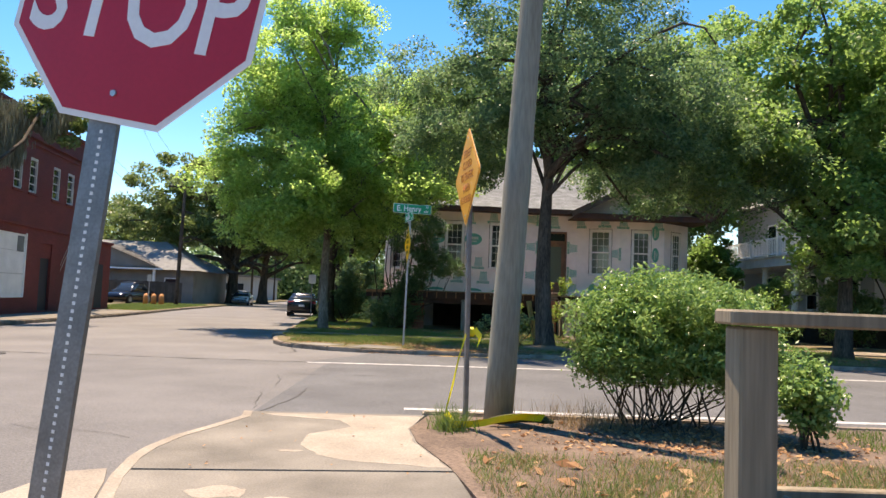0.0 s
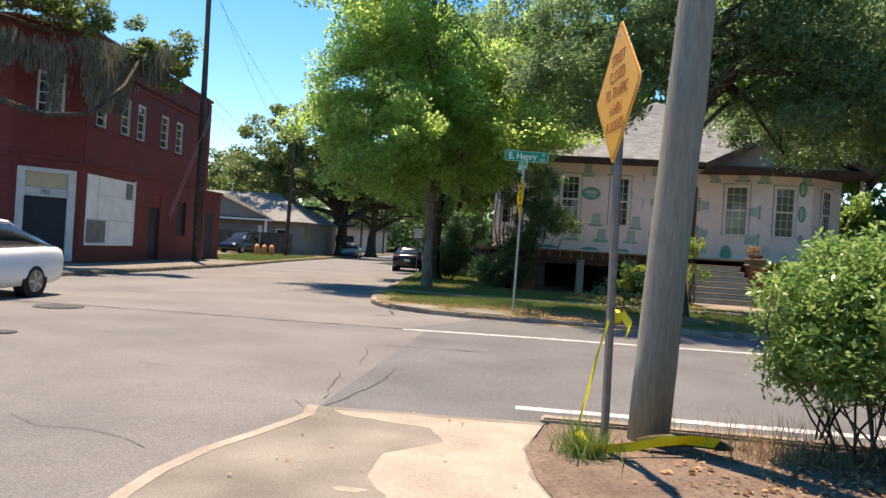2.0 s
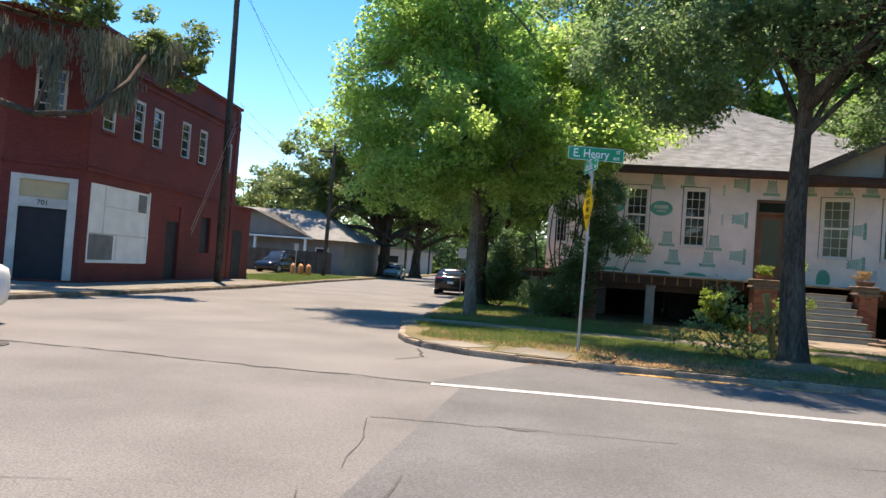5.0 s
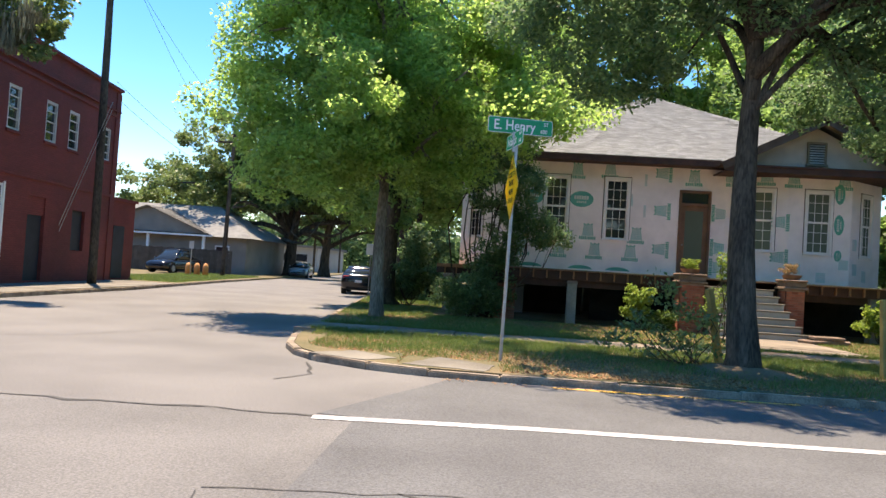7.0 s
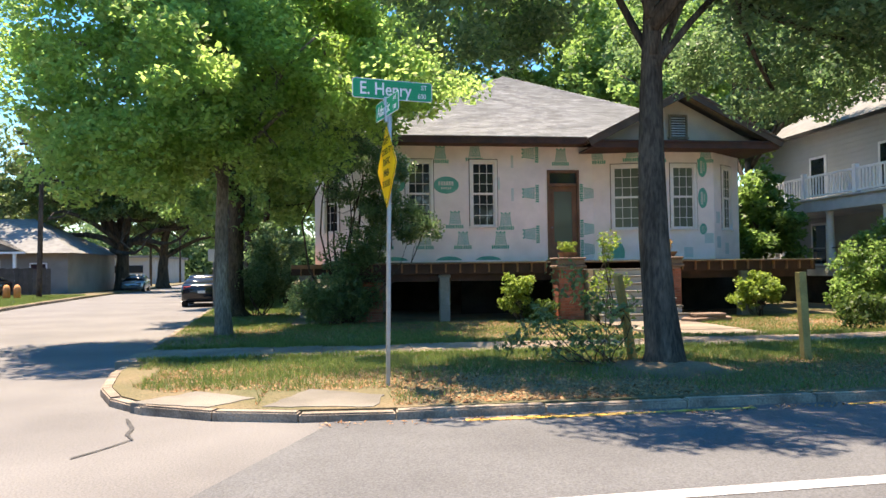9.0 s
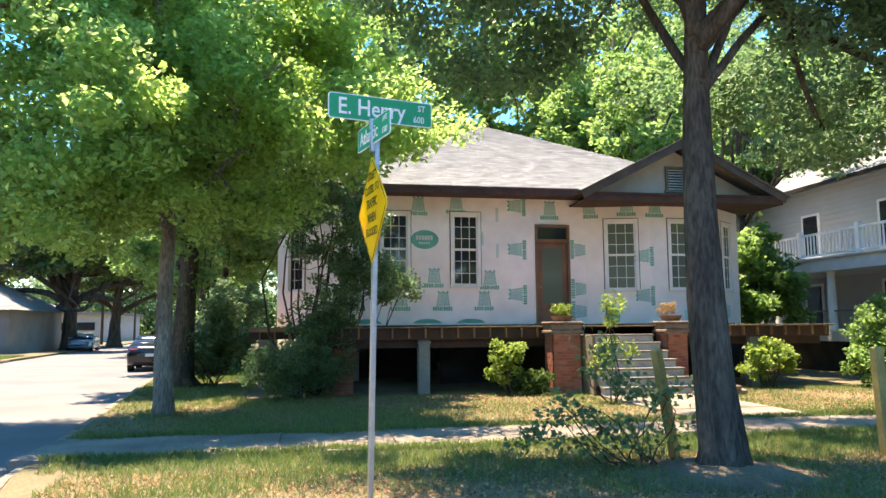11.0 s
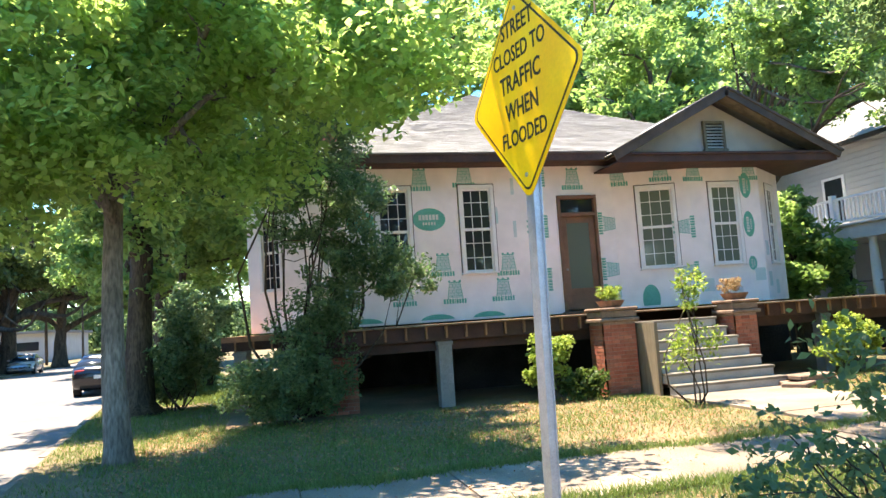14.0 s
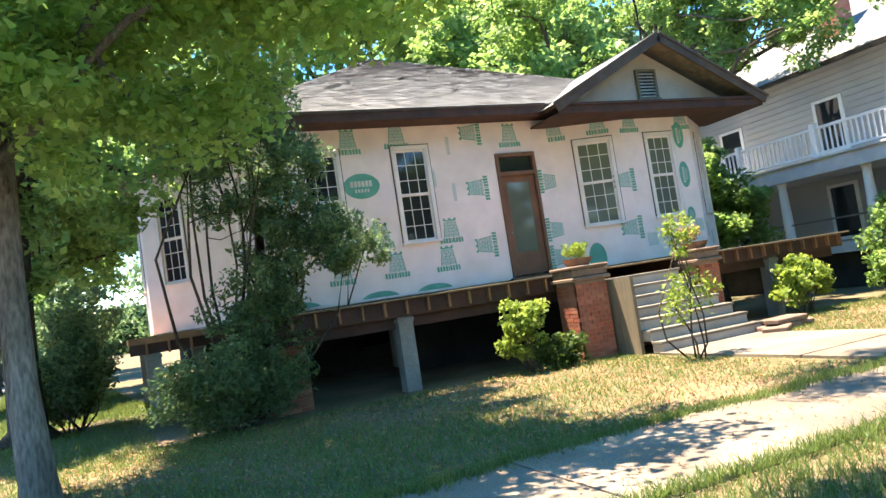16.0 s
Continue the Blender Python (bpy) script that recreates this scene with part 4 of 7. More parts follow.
for z in (4.75, 3.75):
    oval_print(bay_b, MB, 1.62, z, 0.33, 0.16, -90)
oval_print(bay_b, MB, 1.62, 2.75, 0.18, 0.12, -90)
oval_print(bay_a, MA, 0.75, 2.0, 0.22, 0.36, 0, -0.5)
for u, z in ((0.3, 2.3), (1.1, 2.05), (1.8, 2.5)):
    part("printed_mark", boxes((u - 0.14, u + 0.16, -0.005, -0.001, z - 0.2, z + 0.12), m=MB), "print_faded", bay_b)
for u, z in ((0.25, 3.2), (0.3, 2.4), (0.9, 2.2)):
    part("printed_mark", boxes((u - 0.12, u + 0.14, -0.005, -0.001, z - 0.25, z + 0.12), m=MC), "print_faded", bay_c)

# open porch deck on piers
deck = part("deck", boxes((-0.15, 13.55, 30.15, 32.80, 1.705, 1.745), bevel=0.004), "wood_raw", house, "bare timber porch deck with open joists")
part("deck_edge", boxes((-0.2, 13.6, 30.10, 30.15, 1.715, 1.745), bevel=0.004), "wood_grey", deck)
part("rim_joist", boxes((-0.15, 6.2, 30.26, 30.31, 1.42, 1.70), (8.4, 13.5, 30.26, 30.31, 1.42, 1.70), bevel=0.004), "wood_dark", deck)
for i in range(34):
    x = 0.0 + i * 0.405
    if not 6.0 < x < 8.3:
        part("joist", boxes((x - 0.02, x + 0.02, 30.17, 30.26, 1.46, 1.70)), "wood_raw", deck)
for row in ((-0.1, 13.4, 30.5, 30.62, 1.22, 1.42), (-0.1, 12.9, 32.7, 32.85, 1.45, 1.70), (0.5, 12.9, 40, 40.2, 1.3, 1.6)):
    part("beam", boxes(row), "wood_dark", deck)
part("side_deck", slab([(-2.0, 33.4), (0.45, 33.0), (0.45, 42), (-2.0, 42)], 1.62, 1.745), "wood_raw", deck)
for i in range(6):
    x = -1.7 + i * 0.4
    y = 33.4 - 0.18 * (x + 1.75)
    part("joist", boxes((x - 0.02, x + 0.02, y - 0.06, y + 0.02, 1.40, 1.62)), "wood_raw", deck)
part("side_rim", boxes((-2.0, 0.4, 33.4, 33.45, 1.42, 1.62)), "wood_dark", deck)


def brick_pier(parent, x0, x1, y0, y1, z0, z1, name="brick_pier", course=0.075, length=0.2, label="weathered red brick pier"):
    """A pier of single bricks round a mortar core."""
    p = part(name, boxes((x0 + 0.012, x1 - 0.012, y0 + 0.012, y1 - 0.012, z0, z1 - 0.004)), "mortar", parent, label)
    n = int((z1 - z0) / course)
    base_me = {}
    for r in range(n):
        z = z0 + r * course
        for (a0, a1, axis) in ((x0, x1, 0), (y0, y1, 1)):
            k = max(1, round((a1 - a0) / length))
            L = (a1 - a0) / k
            marks = [a0 + i * L for i in range(k + 1)] if r % 2 == 0 else [a0] + [a0 + (i + 0.5) * L for i in range(k)] + [a1]
            for i, (u0, u1) in enumerate(zip(marks, marks[1:])):
                u1 -= 0.009
                if u1 - u0 < 0.03:
                    continue
                d = 0.012 if (r * 7 + i * 3) % 5 else 0.009
                if axis == 0:
                    dims = (u0, u1, y0 + 0.012 - d, y0 + 0.03, z, z + course - 0.01)
                else:
                    dims = (x0 + 0.012 - d, x0 + 0.03, u0, u1, z, z + course - 0.01)
                part("brick", boxes(dims), "brick", p)
    return p


def post(parent, x0, x1, y0, y1, z0, z1, label):
    return part("pillar", boxes((x0, x1, y0, y1, z0, z1), (x0 - 0.02, x1 + 0.02, y0 - 0.02, y1 + 0.02, z1 - 0.1, z1 - 0.02), bevel=0.01), "block", parent, label)


brick_pier(house, 0.05, 0.72, 30.7, 31.2, 0.1, 1.42)
post(house, 2.28, 2.56, 30.35, 30.65, 0.05, 1.42, "square concrete pillar under the porch")
post(house, 11.2, 11.45, 30.35, 30.65, 0.05, 1.42, "square concrete pillar under the porch")
brick_pier(house, 9.0, 9.7, 31.6, 32.1, 0.1, 1.42)
for x, y in ((-1.6, 33.55), (-1.55, 36.0), (-0.6, 35.4), (-1.6, 39)):
    post(house, x - 0.14, x + 0.14, y - 0.14, y + 0.14, 0.05, 1.42, "square concrete pillar under the side deck")
for x in (0.9, 4.2, 7.6, 11.0):
    for y in (35.5, 40.5):
        part("crawl_pier", boxes((x - 0.25, x + 0.25, y - 0.25, y + 0.25, 0.05, 1.6)), "block", house)
# near-black sheets that paint in the shade of the open crawlspace
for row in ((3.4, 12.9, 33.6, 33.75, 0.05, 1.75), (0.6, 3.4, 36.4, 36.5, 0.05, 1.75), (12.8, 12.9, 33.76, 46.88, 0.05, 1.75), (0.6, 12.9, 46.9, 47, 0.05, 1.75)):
    part("shade_sheet", boxes(row), "dark", house, "dark sheet standing in for shade under the house")
chimney = part("chimney", boxes((0.9, 1.5, 39.5, 40.1, 5.8, 8.2), (0.84, 1.56, 39.44, 40.16, 8.2, 8.32), bevel=0.01), "brick", house)

# steps between two brick piers
steps = thing("front_steps", (7.25, 29.3, 0.13), "grey concrete steps with pale worn nosings up to the porch", "steps")
N_STEP = 8
for i in range(N_STEP - 1):
    z = 0.13 + 0.198 * (i + 1)
    y = 28.45 + 0.245 * i
    part("tread", boxes((6.28, 8.25 + 0.07 * (6 - i), y - 0.02, y + 0.26, z - 0.05, z), bevel=0.008), "concrete", steps)
    part("riser", boxes((6.30, 8.22 + 0.07 * (6 - i), y, y + 0.25, z - 0.198, z - 0.05)), "step", steps)
part("side_board", boxes((6.20, 6.27, 28.9, 30.1, 0.1, 1.5)), "wood_grey", steps)
part("side_wall", boxes((6.3, 8.2, 30.0, 30.1, 0.1, 1.5)), "step", steps)
for x0, x1, y0 in ((5.42, 6.14, 29.5), (8.45, 9.0, 29.6)):
    t = thing("gate_pier", ((x0 + x1) / 2, y0 + 0.3, 0.13), "old red brick pier with a brown stone cap beside the steps", "pier", "piers by the steps")
    brick_pier(t, x0, x1, y0, y0 + 0.62, 0.08, 1.55, "shaft")
    part("cap", boxes((x0 - 0.07, x1 + 0.07, y0 - 0.07, y0 + 0.69, 1.55, 1.63), (x0 - 0.03, x1 + 0.03, y0 - 0.03, y0 + 0.65, 1.63, 1.78), (x0 - 0.06, x1 + 0.06, y0 - 0.06, y0 + 0.68, 1.78, 1.84), bevel=0.02), "stone", t)
rng = np.random.default_rng(3)
for x, y, z, a in ((8.9, 28.3, 0.13, 10), (9.35, 28.5, 0.13, -20), (8.7, 28.15, 0.13, 35), (9.1, 28.35, 0.23, 5)):
    single("loose_slab", boxes((-0.42, 0.42, -0.22, 0.22, 0, 0.10), m=pose(x, y, z, 0, 0, a), bevel=0.02), "stone", "broken brown slab lying beside the steps", "stone", "loose slabs")

# ---- trees ----
tree("maple_tree", (-3.08, 27.35, 0.13), 12.5, 0.175,
     [(-3.6, 26.8, 6.8, 3.7, 3.0, 2.6), (-4.6, 26.4, 9.6, 3.2, 2.8, 2.4), (-2.3, 26.2, 4.8, 2.9, 2.6, 1.3), (-6.3, 27.0, 6.0, 1.9, 2.0, 2.2), (-3.4, 27.0, 12.0, 2.4, 2.2, 1.8), (-0.6, 26.6, 7.6, 2.3, 2.2, 2.4), (0.4, 25.8, 5.4, 1.7, 1.7, 0.9), (-5.0, 25.6, 4.2, 1.6, 1.6, 0.9), (1.2, 25.6, 5.2, 1.3, 1.3, 0.8), (0.5, 24.8, 4.4, 1.2, 1.2, 0.6), (-4.2, 25.2, 3.9, 1.5, 1.3, 0.8), (-5.4, 26.6, 3.9, 1.4, 1.4, 0.8), (-1.9, 26.0, 3.9, 1.2, 1.2, 0.6), (-3.4, 24.2, 5.2, 1.7, 1.3, 1.0), (-0.6, 29.3, 7.4, 1.9, 1.7, 1.3), (0.5, 28.8, 6.4, 1.4, 1.3, 0.8), (-1.6, 30.4, 9.6, 2.0, 1.8, 1.5), (0.9, 30.6, 9.2, 1.6, 1.5, 1.2)],
     540, 138000, 0.07, "leaf_maple", "bark_pale", "bright green maple tree on the verge", 11, fork=0.24, limbs=26, spread=0.7, low_limbs=((0.3, (-0.4, 29.2, 7.2), 0.06), (0.3, (0.2, 25.4, 5.3), 0.06), (0.27, (-5.6, 25.6, 4.4), 0.06), (0.33, (-0.8, 24.6, 6.2), 0.06)))
tree("street_oak", (4.15, 20.0, 0.13), 9.5, 0.25,
     [(4.0, 19.8, 8.0, 3.6, 3.0, 1.8), (1.6, 21.4, 7.2, 2.2, 1.8, 1.2), (7.2, 19.8, 6.6, 2.8, 2.6, 1.5), (4.6, 20.4, 10.6, 4.0, 3.4, 2.0), (9.8, 20.4, 5.8, 2.2, 2.4, 1.4), (1.6, 21.2, 5.9, 1.6, 1.5, 0.6), (0.2, 22.6, 8.2, 1.8, 1.6, 1.2), (6.4, 18.4, 7.4, 2.4, 2.0, 1.2), (8.2, 21.8, 5.0, 1.6, 1.6, 0.9), (6.8, 19.6, 5.2, 2.2, 1.6, 0.8), (9.6, 20.2, 4.5, 1.7, 1.6, 0.8), (2.2, 21.0, 5.3, 1.3, 1.2, 0.5), (6.4, 23.0, 5.5, 2.0, 1.3, 0.8), (8.8, 23.6, 5.2, 1.8, 1.4, 0.8), (7.6, 25.0, 8.2, 2.2, 1.5, 0.9), (4.6, 25.4, 8.7, 2.2, 1.4, 0.8), (5.5, 19.4, 6.3, 2.6, 1.7, 0.9), (2.8, 19.6, 6.6, 2.0, 1.6, 1.0), (8.0, 19.2, 6.0, 2.0, 1.6, 0.9), (1.2, 19.9, 6.2, 1.9, 1.5, 0.9)],
     640, 150000, 0.058, "leaf_oak", "bark", "tall dark oak with a knotted trunk on the verge", 23, lean=(-0.1, 0.1), fork=0.5, limbs=26, spread=0.6, long=2.0,
     low_limbs=((0.44, (7.0, 19.6, 6.9), 0.05), (0.46, (1.6, 21.0, 7.0), 0.055), (0.47, (5.4, 18.6, 7.8), 0.06), (0.45, (9.2, 20.6, 6.2), 0.045), (0.5, (6.2, 24.8, 8.1), 0.05)))
tree("vine_tree", (-3.9, 34.4, 0.13), 12, 0.33,
     [(-3.6, 34.2, 8.0, 3.2, 2.8, 2.6), (-2.2, 33.2, 5.2, 2.0, 2.0, 1.5), (-5.0, 34.6, 10.6, 2.8, 2.6, 2.2), (-3.9, 34.4, 3.2, 0.8, 0.8, 1.8)],
     130, 22000, 0.10, "leaf_back", "bark", "ivy-clad tree with a broad base beside the avenue", 31, fork=0.3, limbs=14, spread=0.75, flare=2.2)
tree("avenue_tree", (-4.7, 43.9, 0.13), 12, 0.24,
     [(-4.6, 43.5, 8.4, 3.4, 3.0, 3.0), (-5.6, 43.5, 5.6, 2.2, 2.2, 1.4), (-3.0, 44.0, 6.4, 2.4, 2.4, 2.0)],
     110, 22000, 0.12, "leaf_back", "bark", "leafy green avenue tree by the kerb", 37, fork=0.3, limbs=12, spread=0.85, group="avenue trees")
tree("avenue_tree", (-4.15, 47.5, 0.13), 11, 0.16, [(-4.0, 47.5, 8.0, 3.0, 3.0, 3.0), (-3.2, 48, 5.5, 2.0, 2.0, 1.5)], 80, 15000, 0.13, "leaf_back", "bark", "slender leafy avenue tree by the kerb", 41, fork=0.3, limbs=10, spread=0.85, group="avenue trees")
for k, (x, y) in enumerate(((-8.2, 62), (-10.2, 78), (-12.0, 96), (-13.5, 118))):
    tree("avenue_tree", (x, y, 0.13), 12 + k, 0.25, [(x - 0.8, y, 8.5, 4.0, 4.0, 3.4), (x - 2.0, y, 5.8, 2.4, 2.4, 1.2), (x + 2, y, 6.5, 3, 3, 2.5)], 80, 13000, 0.17, "leaf_back", "bark", "leafy tree farther along the avenue", 50 + k, fork=0.3, limbs=9, spread=1.0, group="avenue trees")
# live oaks on the far side of the avenue, with long level limbs
tree("live_oak", (-19.2, 76, 0.12), 10, 0.62,
     [(-22, 75, 8.0, 6.5, 5, 2.6), (-16, 75, 8.4, 5.5, 5, 2.6), (-19, 75, 11.5, 6.5, 5, 2.4), (-27, 74, 9.2, 4.5, 4, 2.6), (-12.5, 76, 7.4, 3.5, 4, 1.8), (-25, 74, 12.6, 5, 4, 2.4), (-19, 75, 14, 4, 4, 1.8)],
     230, 42000, 0.17, "leaf_live", "bark", "old live oak with long level limbs", 61, fork=0.25, limbs=16, spread=1.05,
     low_limbs=((0.32, (-27.5, 73.5, 4.6), 0.32), (0.34, (-13.5, 74.5, 5.2), 0.30), (0.36, (-23, 70, 5.8), 0.26), (0.3, (-16, 71, 4.2), 0.26)))
tree("live_oak", (-18.8, 88, 0.12), 10, 0.6,
     [(-20, 88, 8.4, 6, 5, 2.8), (-14.5, 88, 8.0, 5, 5, 2.5), (-18, 88, 11.2, 6, 5, 2.4)],
     120, 20000, 0.2, "leaf_live", "bark", "old live oak leaning over the avenue", 62, fork=0.25, limbs=12, spread=1.15, low_limbs=((0.3, (-13, 86, 5.0), 0.3), (0.3, (-23, 86, 4.6), 0.28)))
tree("live_oak", (-33, 92, 0.12), 13, 0.6, [(-33, 90, 9.0, 7, 5, 4.0), (-40, 92, 9, 6, 5, 3.5), (-27, 90, 10.5, 5, 5, 3.5)], 130, 20000, 0.22, "leaf_live", "bark", "broad tree behind the grey house", 63, fork=0.3, limbs=10, spread=1.3)
# the limb with hanging moss in front of the brick building
tree("mossy_oak", (-21.5, 19.4, 0.12), 11.5, 0.5,
     [(-18.0, 22.4, 9.2, 2.6, 1.6, 1.1), (-15.2, 24.6, 8.6, 1.9, 1.5, 0.9), (-13.3, 26.3, 8.2, 1.5, 1.3, 1.0), (-21.0, 20.5, 9.6, 3.2, 2.0, 1.6), (-20.0, 20.8, 7.6, 2.2, 1.2, 1.2), (-12.7, 26.6, 7.2, 0.9, 0.9, 0.8)],
     130, 27000, 0.085, "leaf_live", "bark", "live oak hung with grey moss on the pavement", 71, fork=0.55, limbs=12, spread=0.55, low_limbs=((0.55, (-13.4, 26.2, 8.2), 0.16), (0.6, (-16.8, 23.2, 9.0), 0.14)))
rng = np.random.default_rng(72)
for k in range(20):
    x = -19.5 + 6.8 * rng.random() ** 0.7
    y = 21.4 + (x + 19.5) * 0.76 + rng.normal() * 0.3
    n = int(rng.integers(400, 1100))
    h = rng.uniform(0.5, 2.7)
    f = rng.random(n) ** 0.8
    top = 8.1 - rng.random() * 0.7
    r = 0.22 * (1 - f) + 0.06
    p = np.stack([x + rng.normal(size=n) * r, y + rng.normal(size=n) * r, top - f * h], 1)
    v = np.empty((n, 4, 3))
    L, w = rng.uniform(0.12, 0.30, n)[:, None], 0.016
    side = rng.normal(size=(n, 3)) * np.array((1, 1, 0.1))
    side /= np.linalg.norm(side, axis=1)[:, None]
    v[:, 0], v[:, 1], v[:, 2], v[:, 3] = p - side * w, p + side * w, p + side * w * 0.4 - L * np.array((0, 0, 1)), p - side * w - L * np.array((0, 0, 1))
    single("hanging_moss", quads_mesh("hanging_moss", v.reshape(-1, 3), n, "moss"), "moss", "grey beard of moss hanging from the oak", "moss", "hanging moss", "stuff")
# woods behind the houses and on the right
for k, (x, y, h, r, m) in enumerate(((1, 60, 21, 7, "leaf_back"), (10.5, 57, 25, 7.5, "leaf_back"), (17.5, 52, 23, 6, "leaf_back"), (24, 60, 27, 8, "leaf_back"), (-7, 68, 17, 5.5, "leaf_back"), (34, 58, 24, 8, "leaf_oak"), (15.0, 43, 15.0, 3.2, "leaf_back"), (14.9, 35.6, 5.4, 1.2, "leaf_back"), (15.6, 48.5, 19, 4.2, "leaf_back"))):
    tree("back_tree", (x, y, 0.13), h * 0.9, 0.05 + h * 0.014, [(x, y, h * 0.68, r, r * 0.8, h * 0.3), (x - r * 0.5, y - 1, h * 0.45, r * 0.6, r * 0.6, h * 0.2), (x + r * 0.5, y - 1, h * 0.5, r * 0.6, r * 0.6, h * 0.2)],
         int(60 + r * 16), int(3000 * r + 5000), 0.09 + 0.017 * r, m, "bark", "tall leafy tree behind the houses", 80 + k, fork=0.3, limbs=10, spread=0.35 + 0.14 * r, group="back trees")
for k, (x, y, h, r) in enumerate(((12.85, 20.4, 10, 3.6), (19.5, 21.0, 11, 4.2), (27, 20.8, 11, 4.5), (36, 21, 12, 5))):
    tree("street_oak", (x, y, 0.13), h * 0.9, 0.24, [(x, y, h * 0.72, r, r * 0.8, h * 0.2), (x - r * 0.6, y, h * 0.55, r * 0.6, r * 0.6, h * 0.13), (x + r * 0.6, y, h * 0.52, r * 0.6, r * 0.6, h * 0.13), (x, y - 0.5, h * 0.92, r * 0.9, r * 0.8, h * 0.16), (x + 0.5, y - 0.5, h * 0.38, r * 0.9, r * 0.7, h * 0.15)],
         260, 52000, 0.085, "leaf_back", "bark", "street oak along the verge", 95 + k, fork=0.3, limbs=14, spread=0.62, group="street oaks", low_limbs=((0.28, (x - r * 0.95, y - 0.6, h * 0.5), 0.10), (0.33, (x + r * 0.8, y, h * 0.55), 0.09), (0.3, (x - r * 0.4, y - 1.2, h * 0.66), 0.08)))

tree("yard_tree", (15.7, 37.4, 0.13), 12, 0.2,
     [(15.9, 34.6, 8.4, 1.9, 1.9, 1.5), (16.6, 36.4, 10.6, 2.6, 2.4, 1.8), (14.9, 34.2, 10.4, 1.9, 1.9, 1.5), (17.0, 33.2, 8.9, 1.6, 1.6, 1.1), (14.6, 30.8, 7.3, 1.5, 1.3, 1.2), (15.7, 31.6, 8.7, 1.6, 1.5, 1.2)],
     170, 30000, 0.085, "leaf_back", "bark", "leafy tree between the two houses", 103, fork=0.35, limbs=14, spread=0.55, low_limbs=((0.5, (14.6, 30.9, 7.2), 0.07),))

for k, (x, y, h) in enumerate(((16.6, 26.8, 9.0), (19.6, 26.0, 9.5))):
    tree("yard_tree", (x, y, 0.13), h, 0.16, [(x, y, h * 0.36, 1.9, 1.6, 1.5), (x - 0.9, y - 0.2, h * 0.62, 1.6, 1.5, 1.3), (x + 0.8, y, h * 0.8, 1.8, 1.6, 1.4), (x + 0.2, y - 0.4, 1.3, 1.5, 1.1, 0.9)],
         170, 24000, 0.075, "leaf_oak", "bark", "leafy young tree before the white house", 110 + k, fork=0.2, limbs=14, spread=0.5, group="yard trees")

# ---- shrubs ----
for k, (x, y, h) in enumerate(((-3.1, 34.6, 2.6), (-3.6, 38.6, 3.0), (-3.0, 42.0, 3.2))):
    bush("side_shrub", (x, y, 0.13), [(x, y, h * 0.5, 0.7, 0.7, h * 0.36), (x + 0.3, y + 0.4, h * 0.85, 0.6, 0.6, h * 0.25), (x - 0.3, y + 0.5, h * 0.3, 0.7, 0.6, h * 0.2)], 110, 8500, 0.06, "leaf_oak", "loose many-stemmed green shrub beside the house", 130 + k, stems=9, spread=0.28, stem_r=0.02, group="side shrubs", long=2.0)
bush("clipped_hedge", (3.5, 7.5, 0.09), [(3.5, 7.45, 1.36, 0.92, 0.78, 0.46), (3.0, 7.4, 1.2, 0.66, 0.68, 0.42), (4.02, 7.45, 1.2, 0.66, 0.68, 0.42), (3.5, 7.4, 0.85, 0.98, 0.68, 0.28), (2.95, 7.35, 0.86, 0.66, 0.58, 0.3), (4.1, 7.4, 0.8, 0.72, 0.62, 0.34)], 900, 62000, 0.032, "leaf_hedge", "rounded clipped evergreen shrub with glossy leaves", 5, stems=40, spread=0.17, stem_r=0.009, long=2.6)
bush("small_shrub", (4.58, 6.55, 0.06), [(4.58, 6.55, 0.6, 0.26, 0.28, 0.36)], 70, 4200, 0.03, "leaf_hedge", "loose green shrub beside the hedge", 6, stems=8, spread=0.16)
bush("corner_shrub_tree", (-0.2, 31.0, 0.13), [(0.2, 30.9, 4.4, 1.3, 1.0, 1.2), (0.8, 30.6, 3.2, 1.1, 0.9, 0.9), (0.1, 30.9, 2.0, 0.7, 0.6, 0.8), (0.3, 31.0, 5.8, 1.1, 0.9, 0.8), (1.5, 30.4, 2.7, 0.8, 0.6, 0.5), (-0.7, 31.2, 5.4, 0.9, 0.8, 0.8)], 230, 26000, 0.055, "leaf_oak", "tall many-stemmed shrub at the house corner", 7, stems=20, spread=0.3, stem_r=0.028, long=2.2)
bush("dark_shrub", (-0.6, 29.9, 0.13), [(-0.6, 29.9, 0.8, 0.95, 0.8, 0.7), (0.0, 30.2, 1.1, 0.7, 0.6, 0.9), (-1.3, 30.1, 0.8, 0.6, 0.6, 0.6), (-0.3, 30.2, 2.0, 0.8, 0.6, 0.7)], 170, 13500, 0.05, "leaf_oak", "loose dark green shrub on the lawn", 8, stems=10, spread=0.25, long=2.2)
bush("young_shrub", (4.35, 29.6, 0.13), [(4.35, 29.6, 1.15, 0.42, 0.35, 0.35), (4.15, 29.55, 0.75, 0.4, 0.35, 0.35)], 46, 2100, 0.05, "leaf_yellow", "fresh yellow-green shrub before the porch", 9, stems=7, spread=0.17)
bush("dark_shrub", (4.9, 29.4, 0.13), [(4.9, 29.4, 0.45, 0.4, 0.35, 0.35)], 34, 1800, 0.05, "leaf_dark", "low dark shrub before the porch", 10, stems=6, spread=0.16)
bush("young_shrub", (11.3, 29.7, 0.13), [(11.3, 29.7, 0.95, 0.62, 0.45, 0.42), (11.0, 29.6, 0.6, 0.5, 0.4, 0.3), (11.7, 29.7, 0.85, 0.4, 0.4, 0.35)], 70, 3400, 0.055, "leaf_yellow", "bright green shrub beside the porch", 12, stems=8, spread=0.18)
